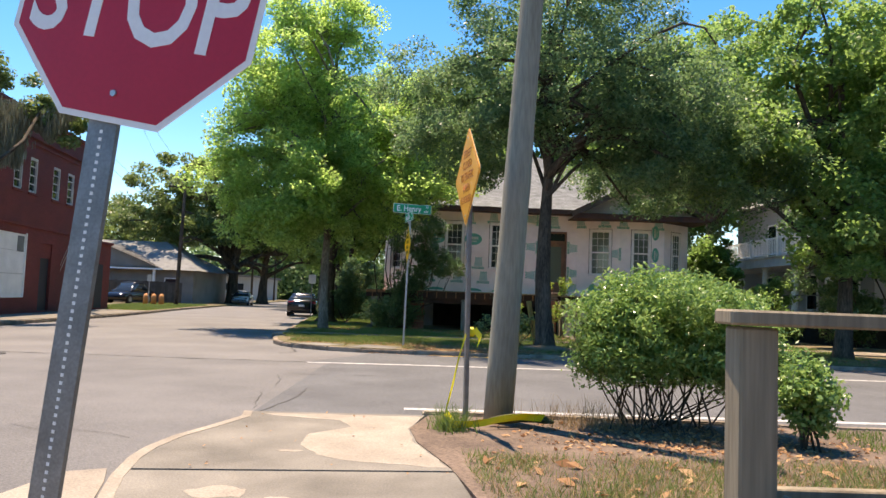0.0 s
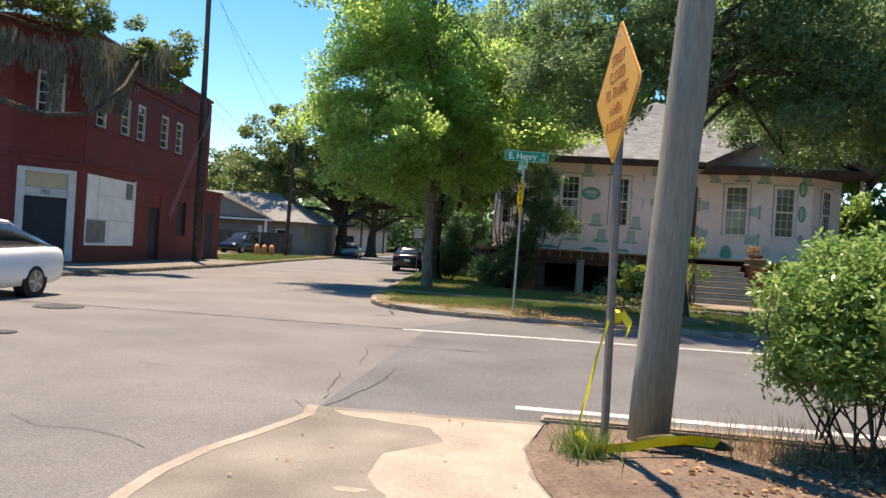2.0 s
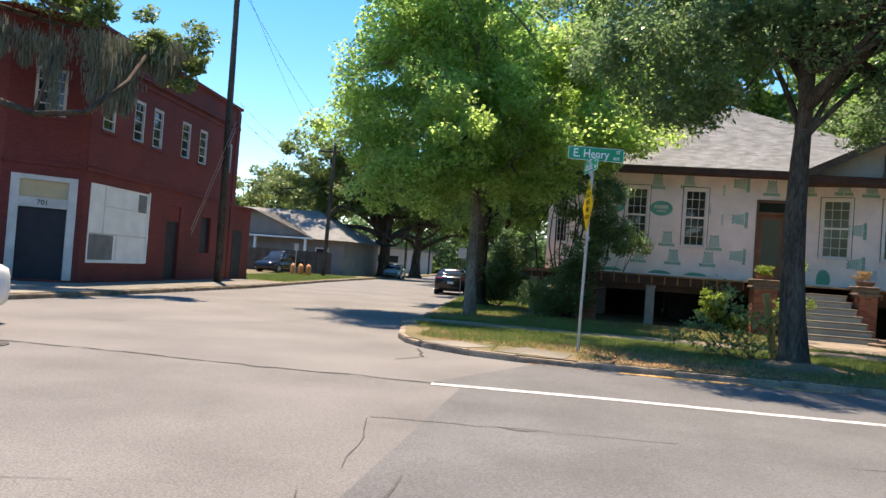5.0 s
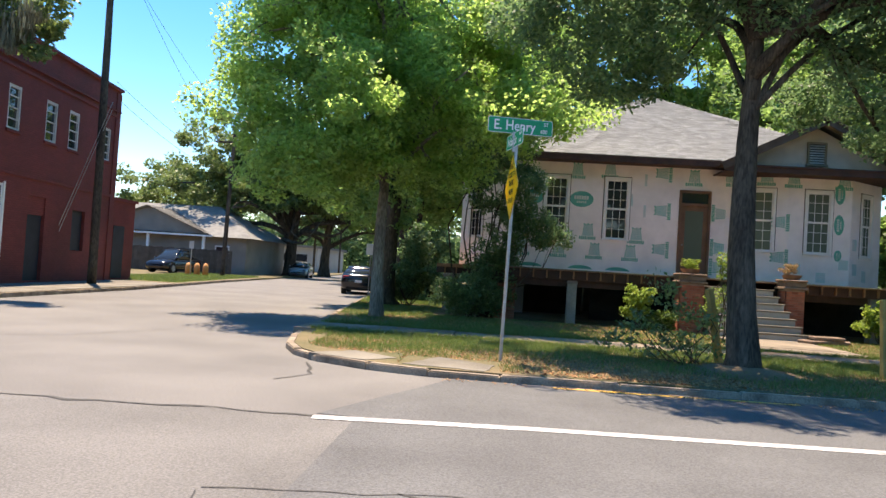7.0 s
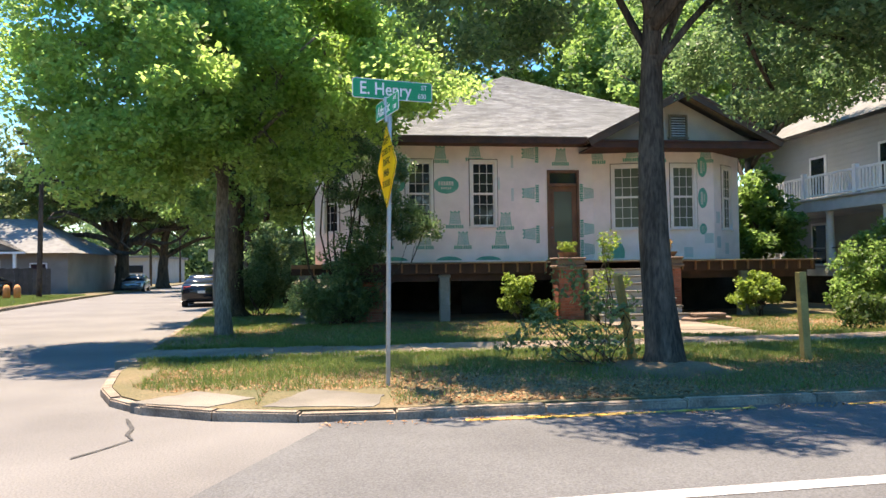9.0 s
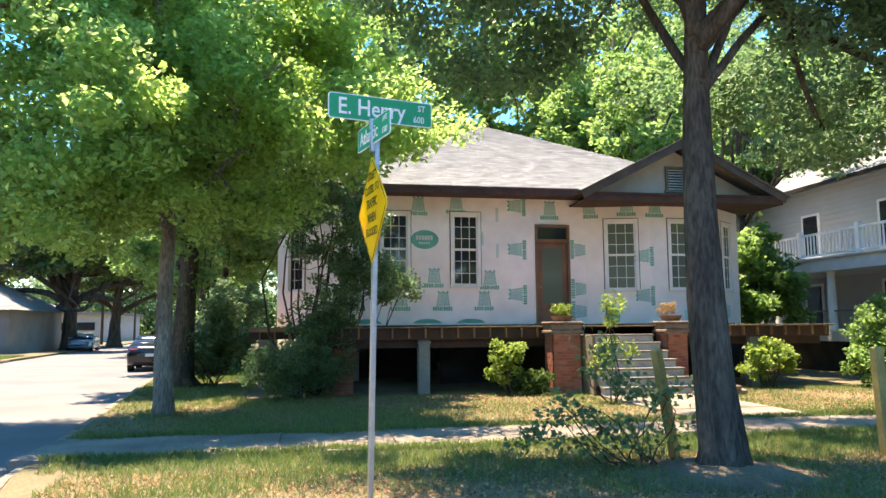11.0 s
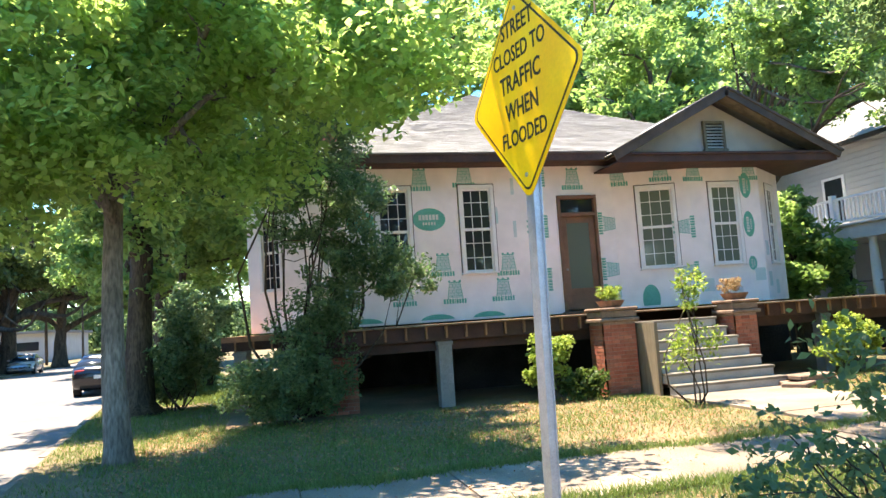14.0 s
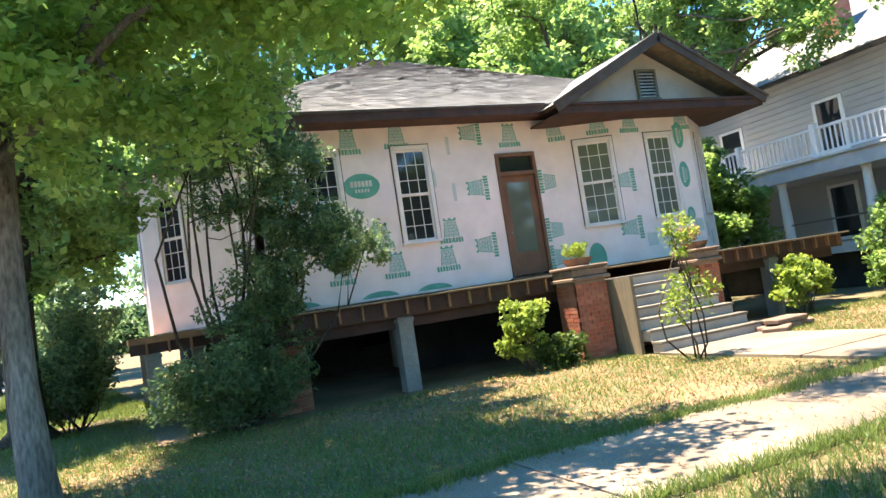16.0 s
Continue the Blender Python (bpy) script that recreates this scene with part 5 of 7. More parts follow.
bush("sapling", (5.95, 27.3, 0.13), [(5.95, 27.3, 1.5, 0.4, 0.3, 0.5), (5.65, 27.25, 1.0, 0.32, 0.3, 0.3), (6.3, 27.3, 1.1, 0.3, 0.25, 0.35), (6.0, 27.3, 2.15, 0.28, 0.25, 0.35)], 56, 1000, 0.05, "leaf_yellow", "thin yellow-green sapling before the steps", 13, stems=5, spread=0.15, stem_r=0.014, long=2.4)
bush("big_shrub", (14.6, 29.6, 0.13), [(14.6, 29.6, 1.5, 0.9, 0.8, 0.9), (15.3, 29.4, 0.9, 0.9, 0.8, 0.7), (14.0, 29.4, 0.7, 0.6, 0.6, 0.5), (15.4, 29.6, 2.2, 0.7, 0.7, 0.6)], 130, 9000, 0.06, "leaf_back", "tall green shrub at the end of the porch", 14, stems=8, spread=0.3)
bush("dark_shrub", (10.9, 24.9, 0.13), [(10.9, 24.9, 0.6, 0.6, 0.5, 0.4)], 40, 1800, 0.05, "leaf_dark", "dark shrub beside the pavement", 15, stems=6, spread=0.2)
bush("leafless_sucker", (3.6, 20.6, 0.13), [(3.1, 20.5, 0.7, 0.85, 0.5, 0.5), (3.8, 20.7, 0.6, 0.6, 0.4, 0.5), (2.5, 20.6, 0.55, 0.6, 0.4, 0.35), (3.0, 20.6, 1.35, 0.35, 0.3, 0.35)], 60, 1250, 0.045, "leaf_oak", "sparse suckers sprouting at the foot of the oak", 16, stems=12, spread=0.22, stem_r=0.008)
for k, (x, y, z, s) in enumerate(((5.78, 29.8, 1.84, 0.22), (8.72, 29.9, 1.84, 0.26))):
    t = thing("plant_pot", (x, y, z), "weathered stone pot with dry grassy weeds on the pier", "plant pot", "pots on the piers")
    bm = bmesh.new()
    bmesh.ops.create_cone(bm, cap_ends=True, segments=18, radius1=0.2, radius2=0.29, depth=0.14, matrix=Matrix.Translation((x, y, z + 0.07)))
    part("pot", bm, "terracotta", t, smooth=False)
    rng = np.random.default_rng(30 + k)
    part("weed_growth", leaves_mesh("weed_growth", [(x + rng.normal() * 0.12, y + rng.normal() * 0.12, z + 0.17 + rng.random() * s) for _ in range(24)], 0.09, 900, 0.05, rng, 0.0, "grass_dry" if k else "leaf_yellow", 5.0), "grass_dry", t)

# far woods that close the view on all sides
rng = np.random.default_rng(99)
belt = []
for k in range(900):
    a = rng.random()
    if k < 380:
        p = (rng.uniform(-130, 130), rng.uniform(138, 150))
    elif k < 560:
        p = (rng.uniform(66, 80), rng.uniform(-20, 140))
    elif k < 680:
        p = (rng.uniform(-86, -72), rng.uniform(26, 140))
    else:
        # unseen row behind the camera, added to darken what the panes reflect
        p = (rng.uniform(-110, 110), rng.uniform(-46, -34))
    belt.append((*p, rng.uniform(1.0, 13.0)))
single("far_woods", leaves_mesh("far_woods", belt, 3.4, 150000, 0.42, rng, 0.3, "leaf_oak"), "leaf_oak", "distant belt of green trees, with an added unseen row to the south", "woods", kind="stuff")

# ---- signs and poles ----
def diamond_sign(name, base, top_z, centre_z, size, face_dir, words, post_r, plate, label, group, lean=(0, 0), ink="ink", post_mat="steel"):
    """A diamond warning plate on a steel channel post; face_dir: degrees of the face's normal in plan."""
    t = thing(name, base, label, "road sign", group)
    x, y, z0 = base
    top = Vector((x + lean[0], y + lean[1], top_z))
    bm = bmesh.new()
    d = (top - Vector(base))
    q = Vector((0, 0, 1)).rotation_difference(d).to_matrix().to_4x4()
    r = post_r
    mm = Matrix.Translation(base) @ q @ Matrix.Rotation(radians(face_dir + 90), 4, "Z")
    L = d.length
    prism(bm, [(-r, -0.004), (r, -0.004), (r, r - 0.004), (r + 0.012, r - 0.004), (r + 0.012, r), (r - 0.004, r), (r - 0.004, 0.0), (-r + 0.004, 0.0), (-r + 0.004, r), (-r - 0.012, r), (-r - 0.012, r - 0.004), (-r, r - 0.004)], 0.0, L, mm)
    part("post", bm, post_mat, t)
    c = Vector(base).lerp(top, (centre_z - z0) / (top_z - z0))
    ms = Matrix.Translation(c) @ Matrix.Rotation(radians(face_dir + 90), 4, "Z")
    h = size / 2

    def rounded(hh, rad, y0, y1):
        pts = []
        for k in range(4):
            a = k * math.pi / 2
            for j in range(5):
                b = a - math.pi / 4 + j * math.pi / 8
                cx = (hh - rad * math.sqrt(2)) * math.cos(a)
                cz = (hh - rad * math.sqrt(2)) * math.sin(a)
                pts.append((cx + rad * math.cos(b), cz + rad * math.sin(b)))
        bm = bmesh.new()
        prism(bm, pts, -y1, -y0)
        bmesh.ops.transform(bm, matrix=ms @ Matrix.Rotation(radians(90), 4, "X"), verts=bm.verts)
        return bm
    pl = part("plate", rounded(h, 0.05, -0.016, -0.012), plate, t)
    part("plate_back", rounded(h, 0.05, -0.0115, -0.010), "steel", pl)
    bm = rounded(h - 0.03, 0.045, -0.0175, -0.0165)
    part("border", bm, ink, pl)
    part("field", rounded(h - 0.045, 0.04, -0.0195, -0.018), plate, pl)
    for k, (w, dz, s) in enumerate(words):
        me = text_mesh(w, s, 0.0008, narrow=0.82)
        me.transform(ms @ Matrix.Translation((0, -0.0212, dz)))
        part("lettering", me, ink, pl)
    for dz in (h - 0.12, -h + 0.12):
        part("bolt", rod(ms @ Vector((0, -0.019, dz)), ms @ Vector((0, -0.026, dz)), 0.011), "steel", pl)
    return t


FLOOD_FADED = (("STREET", 0.245, 0.12), ("CLOSED", 0.125, 0.12), ("TO TRAFFIC", 0.0, 0.12), ("WHEN", -0.125, 0.12), ("FLOODED", -0.245, 0.112))
FLOOD = (("STREET", 0.325, 0.115), ("CLOSED TO", 0.195, 0.112), ("TRAFFIC", 0.06, 0.125), ("WHEN", -0.08, 0.125), ("FLOODED", -0.215, 0.112))
diamond_sign("flood_sign", (1.225, 7.16, 0.05), 3.1, 2.70, 1.07, 191, FLOOD_FADED, 0.035, "sign_orange", "faded yellow diamond sign warning of a flooded street", "flood signs", (-0.06, -0.2), "dull_ink", "steel_dark")
sign_post = diamond_sign("flood_sign", (0.19, 19.3, 0.1), 3.62, 2.85, 1.06, 190, FLOOD, 0.035, "sign_yellow", "bright yellow diamond sign warning of a flooded street", "flood signs", (0.055, -0.02))


def blade(z, length, height, turn, u0, rows, label):
    t = thing("street_sign", (0.22, 19.29, z), label, "street sign", "street name blades")
    mm = Matrix.Translation((0.22, 19.29, z)) @ Matrix.Rotation(radians(turn), 4, "Z")
    def plate(hx, hz, y, r):
        pts = [(u0 + length / 2 + sx * (hx - r) + r * math.cos(a), sz * (hz - r) + r * math.sin(a)) for sx, sz, s0 in ((1, 1, 0), (-1, 1, 90), (-1, -1, 180), (1, -1, 270)) for a in (radians(s0 + k * 30) for k in range(4))]
        bm = bmesh.new()
        prism(bm, pts, -y[1], -y[0])
        bmesh.ops.transform(bm, matrix=mm @ Matrix.Rotation(radians(90), 4, "X"), verts=bm.verts)
        return bm
    p = part("plate", plate(length / 2, height / 2, (-0.004, 0.004), 0.03), "sign_white", t)
    part("field", plate(length / 2 - 0.009, height / 2 - 0.009, (-0.0055, 0.0055), 0.024), "sign_green", p)
    for w, u, dz, s in rows:
        me = text_mesh(w, s, 0.0006, "LEFT", narrow=0.86)
        me.transform(mm @ Matrix.Translation((u0 + u, -0.0072, dz)))
        part("lettering", me, "sign_white", p)
    part("bracket", boxes((-0.03, 0.03, -0.02, 0.02, -height / 2 - 0.07, -height / 2 + 0.03), m=mm, bevel=0.004), "steel", p)
    return t


blade(3.83, 1.06, 0.25, 14, -0.44, (("E. Henry", 0.09, -0.005, 0.225), ("ST", 0.91, 0.055, 0.085), ("600", 0.86, -0.06, 0.09)), "green street name blade lettered E. Henry on the post")
blade(3.60, 0.90, 0.235, -75, -0.42, (("Atlantic", 0.07, -0.01, 0.19), ("AVE", 0.71, 0.055, 0.075), ("1300", 0.69, -0.055, 0.08)), "green street name blade lettered Atlantic below the other")
bm = bmesh.new()
tube(bm, [(0.22, 19.28, 3.5), (0.22, 19.28, 3.72)], [0.022, 0.022], 10)
part("post_cap", bm, "steel", sign_post)

# stop sign at the start, leaning
stop = thing("stop_sign", (-0.46, 1.68, 0.05), "red octagonal stop sign on a perforated steel post", "road sign")
top = Vector((-0.215, 1.68, 2.85))
d = top - Vector((-0.46, 1.68, 0.05))
ang = math.atan2(d.x, d.z)
mm = Matrix.Translation((-0.46, 1.68, 0.05)) @ Matrix.Rotation(ang, 4, "Y") @ Matrix.Rotation(radians(-14), 4, "Z")
r = 0.037
bm = bmesh.new()
prism(bm, [(-r - 0.016, -0.004), (r + 0.016, -0.004), (r + 0.016, 0.0), (r, 0.0), (r, 0.035), (r - 0.004, 0.035), (r - 0.004, 0.0), (-r + 0.004, 0.0), (-r + 0.004, 0.035), (-r, 0.035), (-r, 0.0), (-r - 0.016, 0.0)], 0, 2.7, mm)
sp = part("post", bm, "steel_dark", stop)
part("post_holes", boxes(*[(-0.0055, 0.0055, -0.0055, -0.004, 0.1 + 0.0254 * i, 0.111 + 0.0254 * i) for i in range(70)], m=mm), "sign_white", sp, kind="stuff")
mo = mm @ Matrix.Translation((0.073, -0.016, 2.335)) @ Matrix.Rotation(radians(6), 4, "Y")


def octagon(R, y0, y1):
    bm = bmesh.new()
    prism(bm, [(R * math.cos(math.pi / 8 + k * math.pi / 4), R * math.sin(math.pi / 8 + k * math.pi / 4)) for k in range(8)], -y1, -y0)
    bmesh.ops.transform(bm, matrix=mo @ Matrix.Rotation(radians(90), 4, "X"), verts=bm.verts)
    return bm


R8 = 0.45 / math.cos(math.pi / 8)
pl = part("plate", octagon(R8, -0.002, 0.002), "sign_white", stop)
part("field", octagon(R8 - 0.022, -0.0035, -0.0025), "sign_red", pl)
me = text_mesh("STOP", 0.43, 0.0008, narrow=0.78)
me.transform(mo @ Matrix.Translation((0, -0.0047, -0.05)))
part("lettering", me, "sign_white", pl)
for dz in (-0.355, 0.355):
    part("bolt", rod(mo @ Vector((0, -0.003, dz)), mo @ Vector((0, -0.010, dz)), 0.011), "steel", pl)

# wooden handrail beside the ramp
rail = thing("handrail", (1.6, 1.2, 0.05), "weathered grey timber handrail with a square post", "handrail")
part("post", boxes((1.58, 1.68, 1.17, 1.27, 0.0, 1.36), bevel=0.006), "wood_grey", rail)
part("post", boxes((3.4, 3.5, 0.97, 1.07, 0.0, 1.36), bevel=0.006), "wood_grey", rail)
mr = Matrix.Translation((1.625, 1.22, 0)) @ Matrix.Rotation(radians(-6), 4, "Z")
part("top_rail", boxes((-0.07, 2.2, -0.075, 0.075, 1.365, 1.405), m=mr, bevel=0.006), "wood_grey", rail)
part("mid_rail", boxes((1.68, 3.6, 1.24, 1.28, 0.80, 0.94), bevel=0.004), "wood_grey", rail)
part("low_rail", boxes((0, 1.6, -0.02, 0.02, -0.05, 0.09), m=pose(1.66, 1.14, 0.86, 0, 14, -8), bevel=0.004), "wood_grey", rail)


def utility_pole(x, y, h, r, label, lean=(0, 0), arm=None, mat_name="pole"):
    t = thing("utility_pole", (x, y, 0.1), label, "utility pole", "utility poles")
    bm = bmesh.new()
    n = 16
    tube(bm, [Vector((x + lean[0] * i / n, y + lean[1] * i / n, 0.0 + h * i / n)) for i in range(n + 1)], [r * (1 - 0.35 * i / n) for i in range(n + 1)], 18)
    for v in bm.verts:
        v.co.x += 0.02 * r * noise.noise(Vector((v.co.x * 30, v.co.y * 30, v.co.z * 0.8))) * 5
    part("shaft", bm, mat_name, t, smooth=True)
    if arm:
        part("crossarm", boxes((x - 1.1, x + 1.1, y - 0.06, y + 0.06, arm, arm + 0.12), bevel=0.01), mat_name, t)
        for k in (-0.95, -0.45, 0.45, 0.95):
            part("insulator", rod((x + k, y, arm + 0.12), (x + k, y, arm + 0.3), 0.045), "steel_dark", t)
    return t


utility_pole(1.625, 7.62, 11, 0.165, "thick weathered timber utility pole in the soil bed", (0.56, 0.05))
utility_pole(-15.4, 35.0, 14, 0.17, "tall dark timber utility pole by the brick building", (-0.15, 0), mat_name="bark")
utility_pole(-18.7, 57.3, 10.5, 0.16, "timber utility pole with a crossarm", (0.2, 0), 9.4, mat_name="bark")
for k, (x, y) in enumerate(((-22, 96), (-24, 120))):
    utility_pole(x, y, 10, 0.15, "distant timber utility pole", (0, 0), 9.2, mat_name="bark")


def wire(p, q, sag, r=0.008):
    pts = [Vector(p).lerp(Vector(q), i / 14) - Vector((0, 0, sag * 4 * (i / 14) * (1 - i / 14))) for i in range(15)]
    bm = bmesh.new()
    tube(bm, pts, [r] * 15, 5)
    return single("power_line", bm, "rubber", "thin black overhead wire", "cable", "overhead wires")


for p, q, s in (((-15.0, 35, 12.8), (-19.6, 57.3, 9.7), 0.5), ((-15.0, 35, 12.6), (-17.6, 57.3, 9.7), 0.5), 
                ((-15.0, 35, 8.0), (-18.6, 57.3, 7.6), 0.4), ((-15.0, 35, 7.4), (-18.6, 57.3, 7.0), 0.4), ((-18.6, 57.3, 7.4), (-40, 58, 7.6), 0.5), ((-18.6, 57.3, 7.5), (-6, 58, 7.8), 0.4),
                ((-19.6, 57.3, 9.7), (-23, 96, 9.5), 0.6), ((-17.7, 57.3, 9.7), (-21.2, 96, 9.5), 0.6), ((-14.9, 35, 13.0), (-13.0, -10, 12.5), 0.8)):
    wire(p, q, s)
single("guy_wire", rod((-15.1, 35, 7.2), (-17.2, 34.2, 0.12), 0.014, 6), "steel", "steel guy wire staying the pole", "cable")
single("guy_wire", rod((-15.1, 35, 6.9), (-17.15, 34.3, 0.12), 0.014, 6), "steel", "steel guy wire staying the pole", "cable")

# caution tape, bollard, fence end
tape = thing("caution_tape", (1.26, 7.12, 0.05), "yellow caution tape tied to the sign post", "tape")
rngt = np.random.default_rng(4)


def strip(pts, w, seed):
    bm = bmesh.new()
    r = np.random.default_rng(seed)
    row = []
    for i, p in enumerate(pts):
        a = r.uniform(-0.7, 0.7)
        v = Vector((math.cos(a) * 0.5, math.sin(a) * 0.5, 0.8)).normalized() * w / 2
        row.append((bm.verts.new(Vector(p) - v), bm.verts.new(Vector(p) + v)))
    for (a, b), (c, d) in zip(row, row[1:]):
        bm.faces.new((a, c, d, b))
    return bm


part("knot", boxes((1.215, 1.305, 7.075, 7.165, 1.02, 1.12), bevel=0.02), "tape", tape)
part("loop", strip([(1.22, 7.07, 1.08), (1.14, 7.02, 0.8), (1.08, 6.98, 0.5), (1.02, 6.95, 0.25), (1.1, 6.9, 0.14)], 0.07, 1), "tape", tape)
part("tail", strip([(1.3, 7.08, 1.1), (1.36, 7.04, 1.02), (1.33, 7.02, 0.92)], 0.06, 2), "tape", tape)
part("trail", strip([(1.1, 6.9, 0.13), (1.25, 6.95, 0.13), (1.45, 7.05, 0.14), (1.62, 7.12, 0.17), (1.85, 7.2, 0.19), (2.08, 7.26, 0.17)], 0.09, 3), "tape", tape)
bm = bmesh.new()
tube(bm, curve_between((1.5, 7.28, 0.12), (2.2, 7.3, 0.13), rngt, 0.03, 8, 0.0), [0.03, 0.045, 0.05, 0.05, 0.045, 0.045, 0.04, 0.04, 0.02], 8)
single("rolled_fabric", bm, "fabric", "rolled dark olive fabric at the foot of the pole", "fabric")
single("wooden_stake", boxes((-0.07, 0.07, -0.05, 0.05, -0.1, 1.32), m=pose(6.65, 20.5, 0.13, 0, -3, 10), bevel=0.01), "stake", "yellowed timber post beside the pavement", "post")
single("wooden_stake", boxes((-0.06, 0.06, -0.05, 0.05, -0.1, 1.35), m=pose(4.05, 20.9, 0.13, 0, -14, 30), bevel=0.01), "stake", "leaning yellowed timber post beside the pavement", "post")

# ---- brick corner building ----
brick = thing("brick_building", (-17, 32, 0.13), "two-storey red painted brick corner building with boarded shop windows", "building")
BA, BB, BC, BD = (-40.0, 22.4), (-17.33, 24.65), (-15.70, 26.30), (-17.05, 39.2)
RW = [(0.75, 1.55, 5.25, 6.75), (2.75, 3.55, 5.25, 6.75), (4.2, 5.0, 5.25, 6.75), (6.65, 7.5, 5.25, 6.75), (8.4, 9.25, 5.25, 6.75), (11.35, 12.2, 5.3, 6.7)]
RD = [(0.35, 4.35, 0.85, 3.45), (5.9, 7.1, 0.2, 3.2), (9.2, 10.3, 1.35, 2.95)]
bm, mR = wall_panel(BC, BD, 0.0, 8.5, RW + RD, 0.3)
right = part("right_wall", bm, "brick_paint", brick)
CH = math.dist(BB, BC)
bm, mC = wall_panel(BB, BC, 0.0, 8.5, [(0.25, CH - 0.2, 0.2, 3.45), (0.7, 1.6, 5.35, 6.85)], 0.3)
cham = part("corner_wall", bm, "brick_paint", brick)
LL = math.dist(BA, BB)
bm, mL = wall_panel(BA, BB, 0.0, 8.5, [(LL - 3.75, LL - 0.35, 0.9, 3.5), (LL - 8.4, LL - 4.9, 0.9, 3.5)] + [(LL - k - 0.9, LL - k, 5.3, 6.8) for k in (1.6, 3.9, 6.2, 8.5)], 0.3)
left = part("left_wall", bm, "brick_paint", brick)
bm, _m = wall_panel(BD, (-40, 41.5), 0.0, 8.4, [], 0.3)
part("back_wall", bm, "brick_paint", brick)
part("roof", slab([(-39.8, 22.8), (-17.5, 25.0), (-16.0, 26.5), (-17.3, 38.9), (-39.8, 41.2)], 7.9, 8.1), "roof_grey", brick)
part("floor", slab([(-39.5, 23), (-17.6, 25.2), (-16.2, 26.7), (-17.5, 38.6), (-39.5, 40.8)], 4.0, 4.2), "dark", brick)


def old_window(parent, m, u0, u1, z0, z1, glass="glass"):
    w = part("window", boxes((u0, u0 + 0.09, 0.02, 0.12, z0, z1), (u1 - 0.09, u1, 0.02, 0.12, z0, z1), (u0 + 0.09, u1 - 0.09, 0.02, 0.12, z1 - 0.1, z1), (u0 + 0.09, u1 - 0.09, 0.02, 0.12, z0, z0 + 0.08), m=m), "offwhite", parent, "old white-framed sash window")
    part("sill", boxes((u0 - 0.06, u1 + 0.06, -0.06, 0.1, z0 - 0.1, z0), m=m, bevel=0.01), "brick_paint", w)
    for k in range(1, 4):
        z = z0 + (z1 - z0) * k / 4
        part("glazing_bar", boxes((u0 + 0.09, u1 - 0.09, 0.05, 0.09, z - 0.02, z + 0.02), m=m), "offwhite", w)
    part("pane", boxes((u0 + 0.09, u1 - 0.09, 0.10, 0.11, z0 + 0.08, z1 - 0.1), m=m), glass, w)


for h in RW:
    old_window(right, mR, *h)
old_window(cham, mC, 0.7, 1.6, 5.35, 6.85)
for k in (1.6, 3.9, 6.2, 8.5):
    old_window(left, mL, LL - k - 0.9, LL - k, 5.3, 6.8)
b1 = part("boarded_window", boxes((0.36, 4.34, 0.03, 0.08, 0.86, 3.44), m=mR), "white", right, "shop window boarded with white panels")
part("board_trim", boxes((0.35, 4.35, -0.03, 0.05, 0.80, 0.86), (4.3, 4.38, -0.03, 0.05, 0.86, 3.5), (0.35, 0.42, -0.02, 0.05, 0.86, 3.4), m=mR), "white", b1)
for row in ((0.45, 2.0, 0.015, 0.03, 0.9, 1.75), (3.6, 4.2, 0.015, 0.03, 2.7, 3.35)):
    part("grey_panel", boxes(row, m=mR), "roof_grey", b1)
part("board_seam", boxes((0.45, 4.3, 0.02, 0.03, 1.76, 1.80), (1.3, 1.33, 0.02, 0.03, 1.8, 3.4), (2.2, 2.23, 0.022, 0.03, 0.9, 1.76), (1.33, 4.3, 0.02, 0.03, 2.72, 2.74), m=mR), "offwhite", b1)
dd = part("side_door", boxes((5.95, 7.05, 0.10, 0.16, 0.2, 2.55), m=mR), "navy", right, "dark side door")
part("door_head", boxes((5.9, 7.1, 0.05, 0.16, 2.55, 3.2), m=mR), "brick_paint", dd)
part("grille_window", boxes((9.22, 10.28, 0.12, 0.16, 1.36, 2.94), m=mR), "navy", right)
for row in ((0, 12.9, -0.05, 0.0, 3.78, 3.9), (0, 12.9, -0.06, 0.0, 7.3, 7.4), (0, 12.9, -0.10, 0.0, 7.55, 7.62), (-0.05, 13.0, -0.12, 0.3, 8.5, 8.62), (0, 0.45, -0.04, 0, 3.95, 8.4), (12.5, 12.97, -0.04, 0, 0, 8.4)):
    part("band_course", boxes(row, m=mR), "brick_paint", right)
for row in ((0, CH, -0.05, 0.0, 3.78, 3.9), (0, CH, -0.06, 0.0, 7.3, 7.4), (0, CH, -0.12, 0.3, 8.5, 8.62)):
    part("band_course", boxes(row, m=mC), "brick_paint", cham)
for row in ((0, LL, -0.05, 0.0, 3.78, 3.9), (0, LL, -0.06, 0.0, 7.3, 7.4), (0, LL, -0.12, 0.3, 8.5, 8.62)):
    part("band_course", boxes(row, m=mL), "brick_paint", left)
ed = part("entrance", boxes((0.25, 0.50, -0.03, 0.2, 0.2, 3.45), (CH - 0.45, CH - 0.2, -0.03, 0.2, 0.2, 3.45), (0.5, CH - 0.45, -0.03, 0.2, 3.3, 3.45), (0.5, CH - 0.45, 0.0, 0.2, 2.45, 2.75), m=mC), "offwhite", cham, "white framed corner entrance with a dark shutter")
part("shutter", boxes((0.5, CH - 0.45, 0.12, 0.2, 0.2, 2.45), m=mC), "navy", ed)
part("fanlight_board", boxes((0.5, CH - 0.45, 0.06, 0.12, 2.75, 3.3), m=mC), "beige", ed)
me = text_mesh("701", 0.22, 0.002)
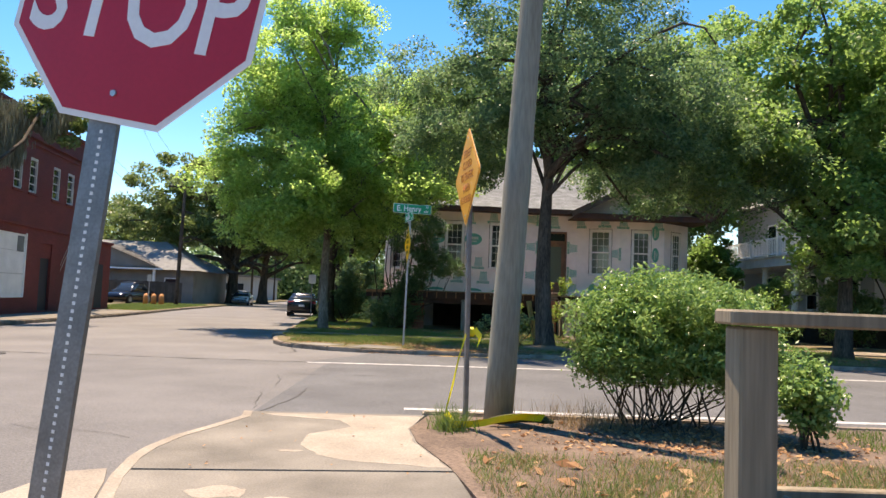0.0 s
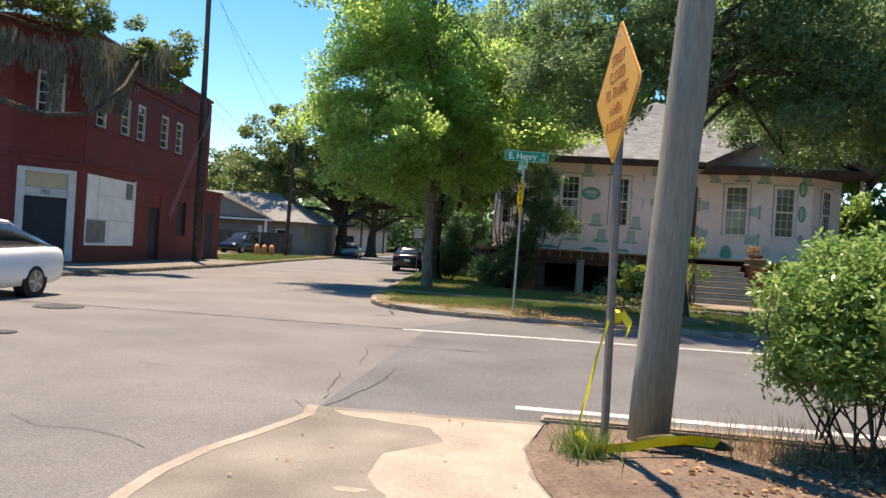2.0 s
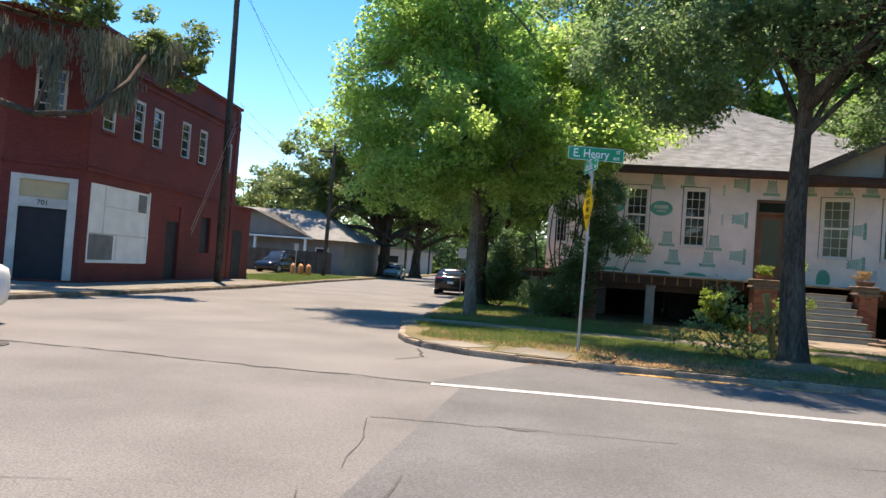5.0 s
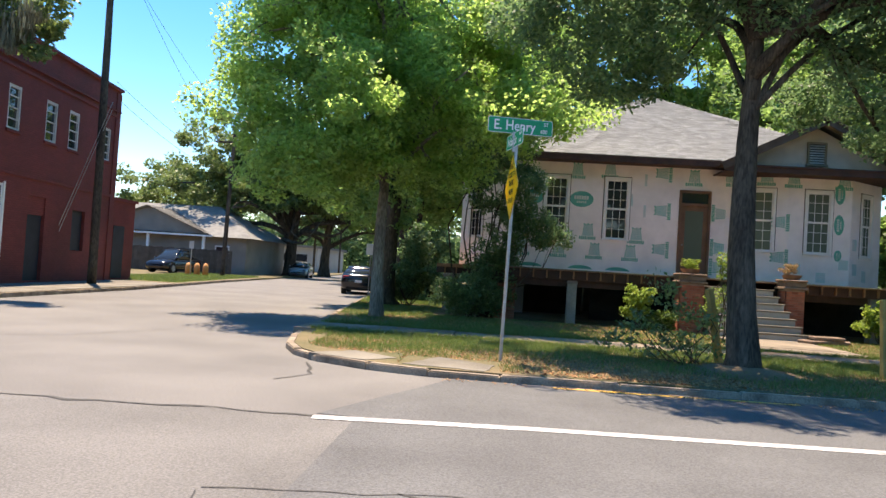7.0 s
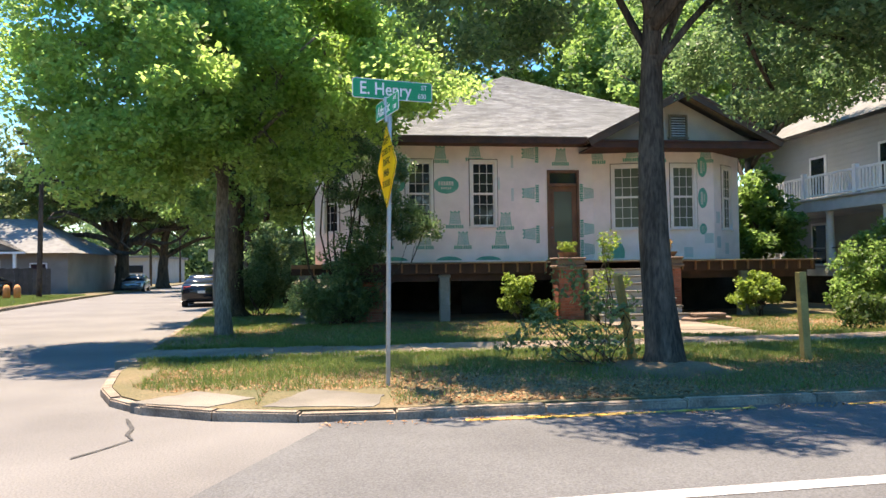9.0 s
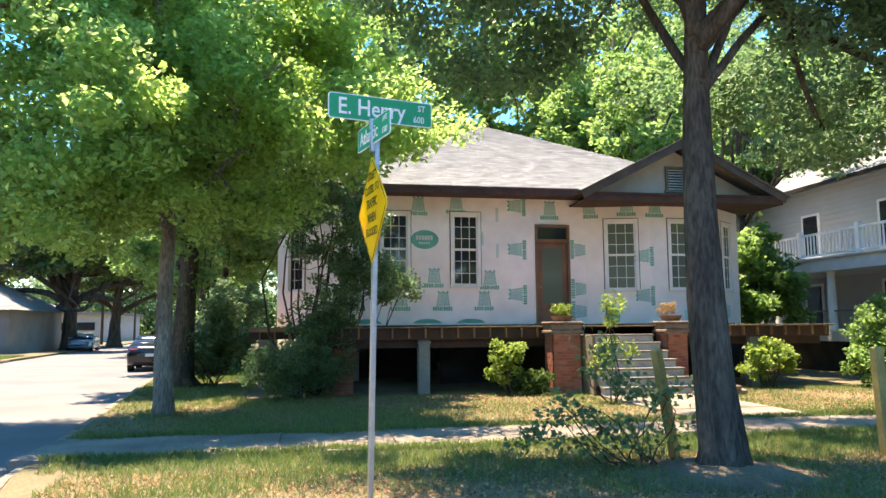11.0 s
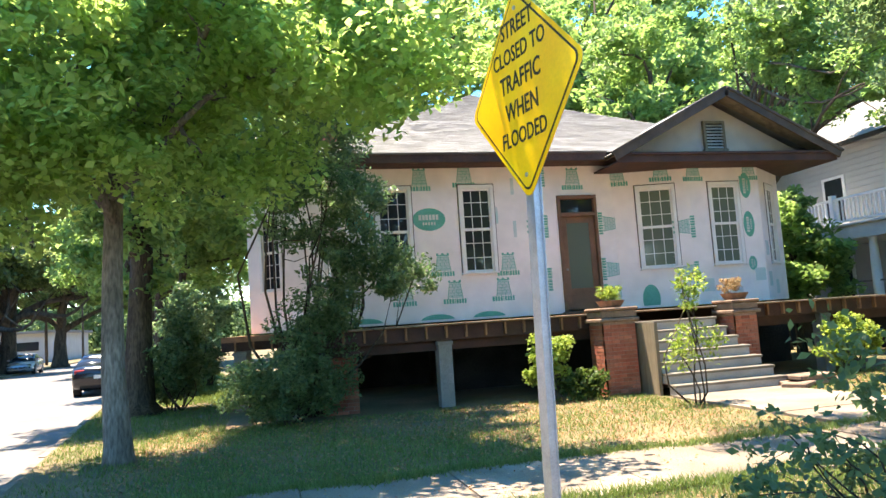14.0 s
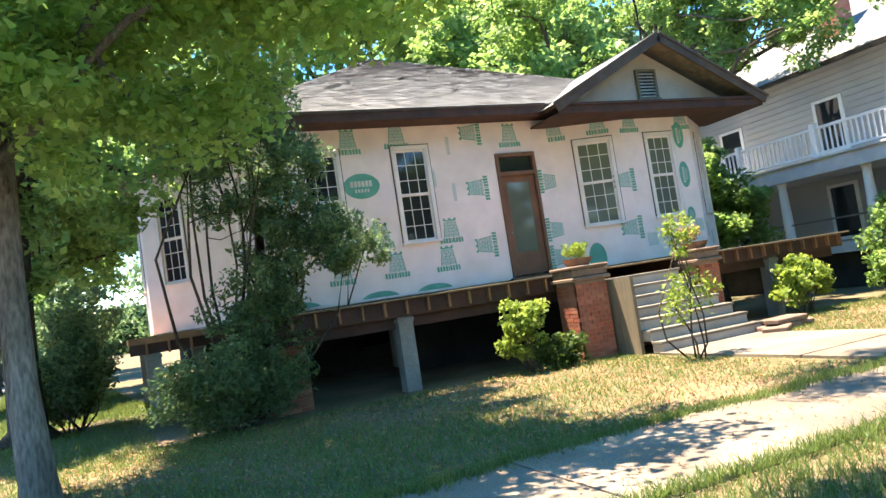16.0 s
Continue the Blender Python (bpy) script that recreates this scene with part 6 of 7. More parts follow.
me.transform(mC @ Matrix.Translation((CH / 2, -0.004, 2.6)))
part("house_number", me, "ink", ed)
for a, b in ((LL - 3.75, LL - 0.35), (LL - 8.4, LL - 4.9)):
    p = part("boarded_window", boxes((a, b, 0.04, 0.08, 0.9, 3.5), m=mL), "offwhite", left, "shop window boarded with dull white panels")
    part("board_seam", boxes((a, b, 0.03, 0.04, 2.7, 2.74), (a, b, 0.03, 0.04, 1.7, 1.74), (a + 1.1, a + 1.14, 0.03, 0.04, 1.74, 2.7), (a + 2.2, a + 2.24, 0.03, 0.04, 1.74, 3.5), m=mL), "roof_grey", p)
part("plinth", boxes((LL - 9, LL - 0.1, -0.06, 0, 0.0, 0.85), m=mL), "offwhite", left)
annex = part("annex", boxes((-20.5, -17.4, 39.4, 41.9, 0.0, 3.75), (-20.5, -17.3, 39.4, 42.0, 3.75, 3.88)), "brick_paint", brick)
part("annex_door", boxes((-17.40, -17.385, 40.0, 41.0, 0.2, 2.6)), "navy", annex)

one = thing("one_way_sign", (-18.9, 23.1, 0.13), "black and white one way arrow sign on a post", "road sign")
part("post", rod((-18.9, 23.1, 0.1), (-18.9, 23.1, 3.4), 0.035), "steel_dark", one)
plate = part("plate", boxes((-19.45, -18.35, 23.03, 23.05, 3.02, 3.42), bevel=0.01), "ink", one)
bm = bmesh.new()
prism(bm, [(-19.38, 3.12), (-18.68, 3.12), (-18.68, 3.07), (-18.42, 3.22), (-18.68, 3.37), (-18.68, 3.32), (-19.38, 3.32)], -0.002, 0.0)
bmesh.ops.transform(bm, matrix=Matrix.Translation((0, 23.026, 0)) @ Matrix.Rotation(radians(90), 4, "X"), verts=bm.verts)
part("arrow", bm, "sign_white", plate)
me = text_mesh("ONE WAY", 0.15, 0.001, narrow=0.85)
me.transform(Matrix.Translation((-19.02, 23.021, 3.22)))
part("lettering", me, "ink", plate)

# ---- grey bungalow down the avenue ----
bung = thing("bungalow", (-28, 70, 0.12), "low grey bungalow with a front gable", "house")
part("wall", boxes((-38, -20.5, 67, 78, 0.1, 3.2)), "siding", bung)
bm = bmesh.new()
for tri in (((-34, 66.4, 3.3), (-23.5, 66.4, 3.3), (-28.7, 66.4, 5.3)),):
    prism(bm, [(p[0], p[2]) for p in tri], -0.3, 0)
bmesh.ops.transform(bm, matrix=Matrix.Translation((0, 66.5, 0)) @ Matrix.Rotation(radians(90), 4, "X"), verts=bm.verts)
part("gable", bm, "siding", bung)
bm = bmesh.new()
for a, b in (((-34.4, 3.15), (-28.7, 5.4)), ((-28.7, 5.4), (-23.1, 3.15))):
    vs = [bm.verts.new(v) for v in ((a[0], 66.0, a[1]), (b[0], 66.0, b[1]), (b[0], 74, b[1]), (a[0], 74, a[1]))]
    bm.faces.new(vs)
bmesh.ops.solidify(bm, geom=bm.faces[:], thickness=0.12)
gr = part("gable_roof", bm, "roof_grey", bung)
bm = bmesh.new()
vs = [bm.verts.new(v) for v in ((-39, 66.3, 3.1), (-19.8, 66.3, 3.1), (-19.8, 78.8, 3.1), (-39, 78.8, 3.1), (-34, 72.5, 6.0), (-25, 72.5, 6.0))]
for f in ((0, 1, 5, 4), (1, 2, 5), (2, 3, 4, 5), (3, 0, 4)):
    bm.faces.new([vs[i] for i in f])
part("roof", bm, "roof_grey", bung)
part("rake", boxes((-34.5, -23.0, 65.95, 66.0, 3.05, 3.2)), "white", bung)
for x in (-33.5, -28.5, -23.8):
    part("porch_post", boxes((x - 0.1, x + 0.1, 66.1, 66.3, 0.1, 3.1)), "white", bung)
for x in (-37.0, -22.5):
    w = part("window", boxes((x - 0.6, x + 0.6, 66.93, 66.99, 1.2, 2.4)), "white", bung)
    part("pane", boxes((x - 0.5, x + 0.5, 66.90, 66.93, 1.3, 2.3)), "glass", w)
fence = thing("board_fence", (-24, 63, 0.12), "tall dark board fence before the bungalow", "fence")
for i in range(46):
    x = -33.5 + i * 0.29
    part("board", boxes((x, x + 0.275, 63.0, 63.03, 0.1, 1.95 + 0.03 * (i % 3))), "fence_wood", fence)
part("rail", boxes((-33.5, -20.2, 63.03, 63.08, 0.5, 0.6), (-33.5, -20.2, 63.03, 63.08, 1.5, 1.6)), "fence_wood", fence)
wf = thing("picket_fence", (-38, 60, 0.12), "pale grey panel fence beside the lot", "fence")
for i in range(30):
    x = -44 + i * 0.4
    part("board", boxes((x, x + 0.38, 60.0, 60.03, 0.1, 1.9)), "siding_white", wf)
shed = thing("long_building", (-24, 118, 0.12), "long pale low building far down the avenue", "building")
part("wall", boxes((-50, -25.5, 112, 130, 0.1, 3.6)), "siding_white", shed)
part("roof", boxes((-50.5, -25.0, 111.5, 130.5, 3.6, 3.9)), "roof_grey", shed)
part("window_band", boxes((-44, -27, 111.93, 111.99, 1.6, 2.6)), "glass", shed)
for k in range(3):
    x, y = -20.4 + k * 0.55, 55.6 + k * 0.1
    b = thing("bollard", (x, y, 0.12), "orange rounded plastic bollard on the verge", "bollard", "orange bollards")
    part("body", (lambda bm: (tube(bm, [(x, y, 0.1), (x, y, 0.75), (x, y, 0.92), (x, y, 0.98)], [0.2, 0.19, 0.13, 0.03], 14), bm)[1])(bmesh.new()), "orange_pot", b, smooth=True)
sg = thing("parking_sign", (-19.8, 54.5, 0.12), "small sign on a thin post on the verge", "road sign")
part("post", rod((-19.8, 54.5, 0.1), (-19.8, 54.5, 2.4), 0.03), "steel", sg)
part("plate", boxes((-19.95, -19.65, 54.45, 54.47, 1.9, 2.4)), "offwhite", sg)
sg = thing("parking_sign", (-5.7, 41.2, 0.12), "small red and white sign on a thin post by the kerb", "road sign")
part("post", rod((-5.7, 41.2, 0.1), (-5.7, 41.2, 2.5), 0.03), "steel_dark", sg)
part("plate", boxes((-5.9, -5.5, 41.15, 41.17, 2.0, 2.5)), "offwhite", sg)

# ---- white two-storey neighbour with galleries ----
nb = thing("gallery_house", (22, 36, 0.13), "white two-storey house with upper and lower galleries", "house")
part("wall", boxes((19.4, 28, 29.5, 43, 0.1, 7.1)), "siding_white", nb)
part("porch_floor", boxes((17.1, 19.4, 28.0, 42, 1.15, 1.45)), "offwhite", nb)
part("porch_base", boxes((17.4, 19.4, 28.2, 42, 0.1, 1.15)), "dark", nb)
gal = part("gallery_floor", boxes((17.0, 19.4, 28.0, 42, 3.52, 3.95), (16.9, 19.4, 27.9, 42.1, 3.95, 4.02), bevel=0.01), "offwhite", nb, "white gallery floor with a deep fascia")
for y in (29.2, 32.0, 34.9, 37.8, 40.7):
    c = part("column", (lambda bm: (tube(bm, [(17.3, y, 1.45), (17.3, y, 1.6), (17.3, y, 2.4), (17.3, y, 3.4), (17.3, y, 3.52)], [0.17, 0.15, 0.15, 0.12, 0.16], 14), bm)[1])(bmesh.new()), "white", nb, smooth=True)
bal = part("balustrade", boxes((17.2, 17.3, 28.0, 42, 4.85, 4.93), (17.22, 17.28, 28.0, 42, 4.12, 4.18), bevel=0.005), "white", nb, "white turned balustrade")
for i in range(82):
    y = 28.1 + i * 0.17
    part("baluster", boxes((17.23, 17.27, y - 0.02, y + 0.02, 4.18, 4.85)), "white", bal)
for y in (28.1, 30.6, 33.4, 36.3, 39.2):
    part("newel", boxes((17.16, 17.34, y - 0.09, y + 0.09, 4.02, 5.05), bevel=0.01), "white", bal)
for y in (31.0, 34.4, 38.5):
    for z0, z1 in ((1.5, 3.3), (4.3, 6.1)):
        w = part("window", boxes((19.34, 19.4, y - 0.55, y + 0.55, z0, z1)), "white", nb)
        part("pane", boxes((19.33, 19.34, y - 0.42, y + 0.42, z0 + 0.1, z1 - 0.1)), "glass", w)
for i in range(34):
    part("clapboard", boxes((19.37, 19.40, 29.5, 43, 0.2 + i * 0.205, 0.375 + i * 0.205)), "siding_white", nb)
bm = bmesh.new()
vs = [bm.verts.new(v) for v in ((18.8, 28.9, 7.1), (28.6, 28.9, 7.1), (28.6, 43.6, 7.1), (18.8, 43.6, 7.1), (23.6, 33.5, 10.2), (23.6, 39.0, 10.2))]
for f in ((0, 1, 4), (1, 2, 5, 4), (2, 3, 5), (3, 0, 4, 5), (3, 2, 1, 0)):
    bm.faces.new([vs[i] for i in f])
part("roof", bm, "roof_grey", nb)
part("gutter", boxes((18.72, 18.8, 28.9, 43.6, 6.98, 7.12)), "dark", nb)
ch = part("chimney", boxes((20.6, 21.4, 34.4, 35.2, 7.2, 10.4), (20.52, 21.48, 34.32, 35.28, 10.4, 10.6), bevel=0.01), "brick", nb)
part("porch_rail", boxes((17.25, 17.3, 28.2, 42, 2.15, 2.2)), "steel_dark", nb)

# ---- cars ----
def sedan(name, paint, label, place, heading, L=4.9, W=1.84, H=1.46):
    """A four-door saloon, nose along its own +x, standing on the road at place."""
    car = thing(name, (0, 0, 0), label, "car")
    hw = W / 2

    def loft(secs, cap=True):
        bm = bmesh.new()
        rings = []
        for x, pts in secs:
            full = [(y, z) for y, z in pts] + [(-y, z) for y, z in reversed(pts)]
            rings.append([bm.verts.new((x, y, z)) for y, z in full])
        for a, b in zip(rings, rings[1:]):
            n = len(a)
            for k in range(n):
                bm.faces.new((a[k], a[(k + 1) % n], b[(k + 1) % n], b[k]))
        if cap:
            bm.faces.new(rings[0][::-1])
            bm.faces.new(rings[-1])
        bmesh.ops.recalc_face_normals(bm, faces=bm.faces[:])
        return bm

    body_line = [(-0.5, 0.42, 0.86, 0.80), (-0.485, 0.30, 0.98, 0.90), (-0.44, 0.24, 1.05, 0.96), (-0.36, 0.20, 1.06, 1.0), (-0.2, 0.18, 1.03, 1.0), (0.0, 0.18, 1.00, 1.0), (0.18, 0.18, 0.97, 1.0), (0.28, 0.18, 0.94, 0.99), (0.40, 0.20, 0.86, 0.95), (0.47, 0.24, 0.76, 0.86), (0.5, 0.34, 0.62, 0.74)]
    secs = []
    for f, zb, zt, w in body_line:
        a = hw * w
        secs.append((f * L, [(a * 0.6, zb), (a * 0.95, zb + 0.06), (a, zb + 0.25), (a * 0.985, zt - 0.18), (a * 0.93, zt - 0.04), (a * 0.5, zt + 0.015)]))
    body = part("body", loft(secs), paint, car, smooth=True)
    cab = [(-0.41, 1.02, 1.03, 0.70), (-0.30, 1.0, 1.30, 0.70), (-0.18, 0.98, H - 0.02, 0.69), (-0.02, 0.98, H, 0.69), (0.08, 0.96, H - 0.04, 0.70), (0.16, 0.95, 1.24, 0.74), (0.265, 0.93, 0.955, 0.78)]
    secs = []
    for f, zb, zt, w in cab:
        a = hw * w
        t = min(1, (zt - zb) / 0.4)
        secs.append((f * L, [(hw * 0.91, zb), (hw * 0.91 + (a - hw * 0.91) * 0.5 * t, zb + (zt - zb) * 0.5), (a + (hw * 0.88 - a) * (1 - t), zb + (zt - zb) * 0.9), (a * 0.7, zt)]))
    glass = part("glasshouse", loft(secs), "glass", car, "dark tinted windows", smooth=True)
    roof_secs = []
    for f, zb, zt, w in cab[1:5]:
        a = hw * w
        roof_secs.append((f * L, [(a * 1.03, zt - 0.09), (a * 0.95, zt - 0.01), (a * 0.6, zt + 0.02), (a * 0.2, zt + 0.025)]))
    part("roof", loft(roof_secs), paint, car, smooth=True)
    for s in (-1, 1):
        for x, dx in ((0.02 * L, -0.03),):
            bm = bmesh.new()
            tube(bm, [(x, s * hw * 0.895, 0.97), (x + dx * 0.5, s * hw * 0.80, 0.5 * (0.99 + H)), (x + dx, s * hw * 0.67, H - 0.05)], [0.022, 0.02, 0.02], 6)
            part("door_pillar", bm, paint, glass)
        bm = bmesh.new()
        tube(bm, [(0.25 * L, s * hw * 0.82, 0.97), (0.16 * L, s * hw * 0.745, 1.21), (0.07 * L, s * hw * 0.70, H - 0.05)], [0.02, 0.03, 0.03], 6)
        part("windscreen_pillar", bm, paint, glass)
        bm = bmesh.new()
        tube(bm, [(-0.36 * L, s * hw * 0.80, 1.0), (-0.285 * L, s * hw * 0.715, 1.22), (-0.19 * L, s * hw * 0.64, H - 0.06)], [0.04, 0.05, 0.04], 6)
        part("rear_pillar", bm, paint, glass)
        part("mirror", boxes((0.19 * L, 0.19 * L + 0.14, s * hw * 0.98 - 0.1, s * hw * 0.98 + 0.1, 1.0, 1.13), bevel=0.03), paint, car)
        part("headlight", boxes((0.445 * L, 0.485 * L, s * hw * 0.68 - 0.17, s * hw * 0.68 + 0.13, 0.62, 0.73), m=Matrix.Identity(4), bevel=0.03), "glass", car)
        part("tail_light", boxes((-0.495 * L, -0.46 * L, s * hw * 0.70 - 0.2, s * hw * 0.70 + 0.13, 0.80, 0.94), bevel=0.02), "lens_red", car)
        for x in (0.30 * L, -0.285 * L):
            wheel = part("wheel", (lambda bm: (tube(bm, [(x, s * (hw - 0.23), 0.33), (x, s * (hw - 0.21), 0.33), (x, s * (hw - 0.02), 0.33), (x, s * (hw + 0.0), 0.33)], [0.28, 0.33, 0.33, 0.29], 28), bm)[1])(bmesh.new()), "rubber", car, smooth=False)
            part("rim", (lambda bm: (tube(bm, [(x, s * (hw - 0.03), 0.33), (x, s * (hw + 0.006), 0.33)], [0.235, 0.225], 24), bm)[1])(bmesh.new()), "steel_dark", wheel)
            for k in range(5):
                a = k * math.tau / 5
                part("spoke", boxes((0.03, 0.22, s * (hw + 0.008) - 0.008, s * (hw + 0.008) + 0.008, -0.028, 0.028), m=Matrix.Translation((x, 0, 0.33)) @ Matrix.Rotation(a, 4, "Y")), "steel", wheel)
            part("wheel_arch", (lambda bm: (tube(bm, [(x, s * (hw - 0.24), 0.36), (x, s * (hw - 0.012), 0.36)], [0.385, 0.385], 28), bm)[1])(bmesh.new()), "rubber", car)
    part("grille", boxes((0.478 * L, 0.496 * L, -0.52, 0.52, 0.46, 0.58), bevel=0.01), "rubber", car)
    part("lower_grille", boxes((0.482 * L, 0.497 * L, -0.45, 0.45, 0.28, 0.38), bevel=0.01), "rubber", car)
    part("number_plate", boxes((-0.502 * L, -0.493 * L, -0.16, 0.16, 0.62, 0.74)), "sign_white", car)
    part("rear_bumper_trim", boxes((-0.498 * L, -0.48 * L, -0.6, 0.6, 0.30, 0.40), bevel=0.01), "rubber", car)
    car.matrix_world = pose(*place, 0, 0, heading)
    return car


sedan("parked_sedan", "car_black", "black saloon parked at the kerb seen from behind", (-7.0, 46.6, 0.0), 96)
sedan("parked_sedan", "car_silver", "silver saloon parked far along the avenue", (-18.3, 76.5, 0.0), -84, 4.7)
sedan("white_sedan", "car_white", "white saloon turning through the crossing", (-10.2, 13.75, 0.0), -88, 5.25, 1.92, 1.55)

sedan("parked_wagon", "car_black", "dark tall wagon parked before the board fence", (-23.3, 59.8, 0.12), -100, 4.6, 1.85, 1.72)

# ---- grass, weeds, fallen leaves ----
def on_lawn(x, y):
    """Open lawn of the corner lot: not on pavement, path, slabs or under the house."""
    kerb_x = np.where(y > 21.5, -3.75 - (y - 21.5) * 0.107, -3.2 + np.clip(19.8 - y, 0, 3) * 1.0)
    ok = (x > kerb_x + 0.2) & (y > 17.92)
    ok &= ~((y > 22.25) & (y < 24.15))
    ok &= ~((x > 6.1) & (x < 8.6) & (y > 24) & (y < 30))
    ok &= ~((y > 30.0) & (x > -1.8))
    ok &= ~((x > -2.8) & (x < -1.3) & (y > 18.1) & (y < 19.3)) & ~((x > -1.25) & (x < 0.2) & (y < 19.1))
    return ok


def fractal(x, y, s, seed):
    rng = np.random.default_rng(seed)
    out = np.zeros_like(x)
    for k in range(5):
        a, p = rng.uniform(0, math.tau), rng.uniform(0, 9)
        out += np.sin((x * math.cos(a) + y * math.sin(a)) * s * (1.6 ** k) + p) / (1.3 ** k)
    return out / 2.4


def blades(name, x, y, z, h, w, material, label, seed, lean=0.45):
    rng = np.random.default_rng(seed)
    n = len(x)
    a = rng.uniform(0, math.tau, n)
    side = np.stack([np.cos(a), np.sin(a), np.zeros(n)], 1) * (w * rng.uniform(0.6, 1.3, n))[:, None]
    tip = np.stack([rng.normal(size=n) * lean, rng.normal(size=n) * lean, np.ones(n)], 1) * (h * rng.uniform(0.5, 1.4, n))[:, None]
    p = np.stack([x, y, np.broadcast_to(z, (n,))], 1)
    v = np.empty((n, 4, 3))
    v[:, 0], v[:, 1], v[:, 2], v[:, 3] = p - side, p + side, p + tip + side * 0.15, p + tip - side * 0.15
    return single(name, quads_mesh(name, v.reshape(-1, 3), n, material), material, label, "grass", kind="stuff")


rng = np.random.default_rng(200)
n = 230000
x, y = rng.uniform(-3.4, 13.5, n), rng.uniform(17.9, 24.0, n)
d = fractal(x, y, 1.1, 1) + 0.5 * (y - 19.9)
keep = on_lawn(x, y) & (rng.random(n) < np.clip(0.42 + 0.42 * d, 0.06, 1))
dry = rng.random(n) < np.clip(0.45 - 0.35 * d, 0.08, 0.85)
blades("verge_grass", x[keep & ~dry], y[keep & ~dry], 0.102, 0.075, 0.006, "grass", "short green grass of the verge", 1)
blades("dry_grass", x[keep & dry], y[keep & dry], 0.102, 0.045, 0.006, "grass_dry", "dry straw-coloured grass of the verge", 2, 0.9)
n = 240000
x, y = rng.uniform(-6.2, 14.5, n), 24.1 + rng.random(n) ** 1.2 * 12
d = fractal(x, y, 0.9, 3)
keep = on_lawn(x, y) & (rng.random(n) < np.clip(0.5 + 0.45 * d, 0.08, 1))
dry = rng.random(n) < np.clip(0.12 - 0.25 * d, 0.02, 0.7)
blades("lawn_grass", x[keep & ~dry], y[keep & ~dry], 0.102, 0.06, 0.008, "grass", "green grass of the front lawn", 3)
blades("dry_grass", x[keep & dry], y[keep & dry], 0.102, 0.05, 0.008, "grass_dry", "dry patches in the front lawn", 4, 0.9)
n = 26000
x = rng.uniform(-3.6, 14, n)
edge = rng.random(n) < 0.5
y = np.where(edge, 22.26, 24.14) + np.where(edge, 1, -1) * (np.abs(rng.normal(size=n)) * 0.10 + 0.14 * fractal(x, x * 0, 2.3, 12) - 0.06)
blades("edge_grass", x, y, 0.14, 0.075, 0.006, "grass", "grass creeping over the pavement's edges", 12)
n = 30000
y = rng.uniform(36, 60, n)
x = -3.75 - (y - 21.5) * 0.107 + 0.3 + rng.random(n) * 3.5
blades("lawn_grass", x, y, 0.102, 0.10, 0.016, "grass", "grass strip along the avenue", 5)
n = 22000
y = rng.uniform(41.5, 62, n)
x = -14.7 - (y - 42) * 0.125 - 0.4 - rng.random(n) * 4.5
blades("lawn_grass", x, y, 0.115, 0.10, 0.02, "grass", "bright green verge beyond the brick building", 6)
n = 90000
x, y = rng.uniform(1.15, 7, n), rng.uniform(2.0, 5.8, n)
d = fractal(x, y, 1.8, 8)
keep = (rng.random(n) < np.clip(0.35 + 0.5 * d, 0.03, 1)) & (x > 1.35 - 0.08 * (y - 3))
dry = rng.random(n) < 0.5
blades("verge_grass", x[keep & ~dry], y[keep & ~dry], 0.06, 0.075, 0.004, "grass", "thin green grass beside the ramp", 7)
blades("dry_grass", x[keep & dry], y[keep & dry], 0.06, 0.06, 0.004, "grass_dry", "straw-coloured grass beside the ramp", 8, 0.9)
n = 14000
x, y = rng.uniform(5.2, 16, n), rng.uniform(5.4, 7.7, n)
blades("verge_grass", x, y, 0.06, 0.07, 0.006, "grass", "grass along the kerb past the hedge", 9)
n = 420
x, y = 1.08 + rng.normal(size=n) * 0.09, 6.98 + rng.normal(size=n) * 0.09
blades("weed_tuft", x, y, 0.06, 0.20, 0.005, "grass", "tuft of weeds at the foot of the sign post", 10, 0.5)
n = 420
x, y = 2.6 + rng.normal(size=n) * 0.35, 7.45 + rng.normal(size=n) * 0.18
blades("weed_tuft", x, y, 0.06, 0.26, 0.003, "grass_dry", "dry twiggy weeds at the edge of the hedge", 11, 0.35)


def litter(name, x, y, z, size, label, seed):
    rng = np.random.default_rng(seed)
    n = len(x)
    c = np.stack([x, y, z + rng.random(n) * 0.012], 1)
    return leaves_on(name, c, size, rng, label)


def leaves_on(name, c, size, rng, label):
    n = len(c)
    nrm = rng.normal(size=(n, 3)) * 0.35 + np.array((0, 0, 1))
    nrm /= np.linalg.norm(nrm, axis=1)[:, None]
    a = np.cross(nrm, rng.normal(size=(n, 3)))
    a /= np.linalg.norm(a, axis=1)[:, None]
    b = np.cross(nrm, a)
    s = (size * rng.uniform(0.5, 1.3, n))[:, None]
    v = np.empty((n, 4, 3))
    v[:, 0], v[:, 2] = c - a * s, c + a * s
    v[:, 1], v[:, 3] = c - b * s * 0.55 + nrm * s * 0.2, c + b * s * 0.55 + nrm * s * 0.2
    return single(name, quads_mesh(name, v.reshape(-1, 3), n, "litter"), "litter", label, "leaf litter", kind="stuff")


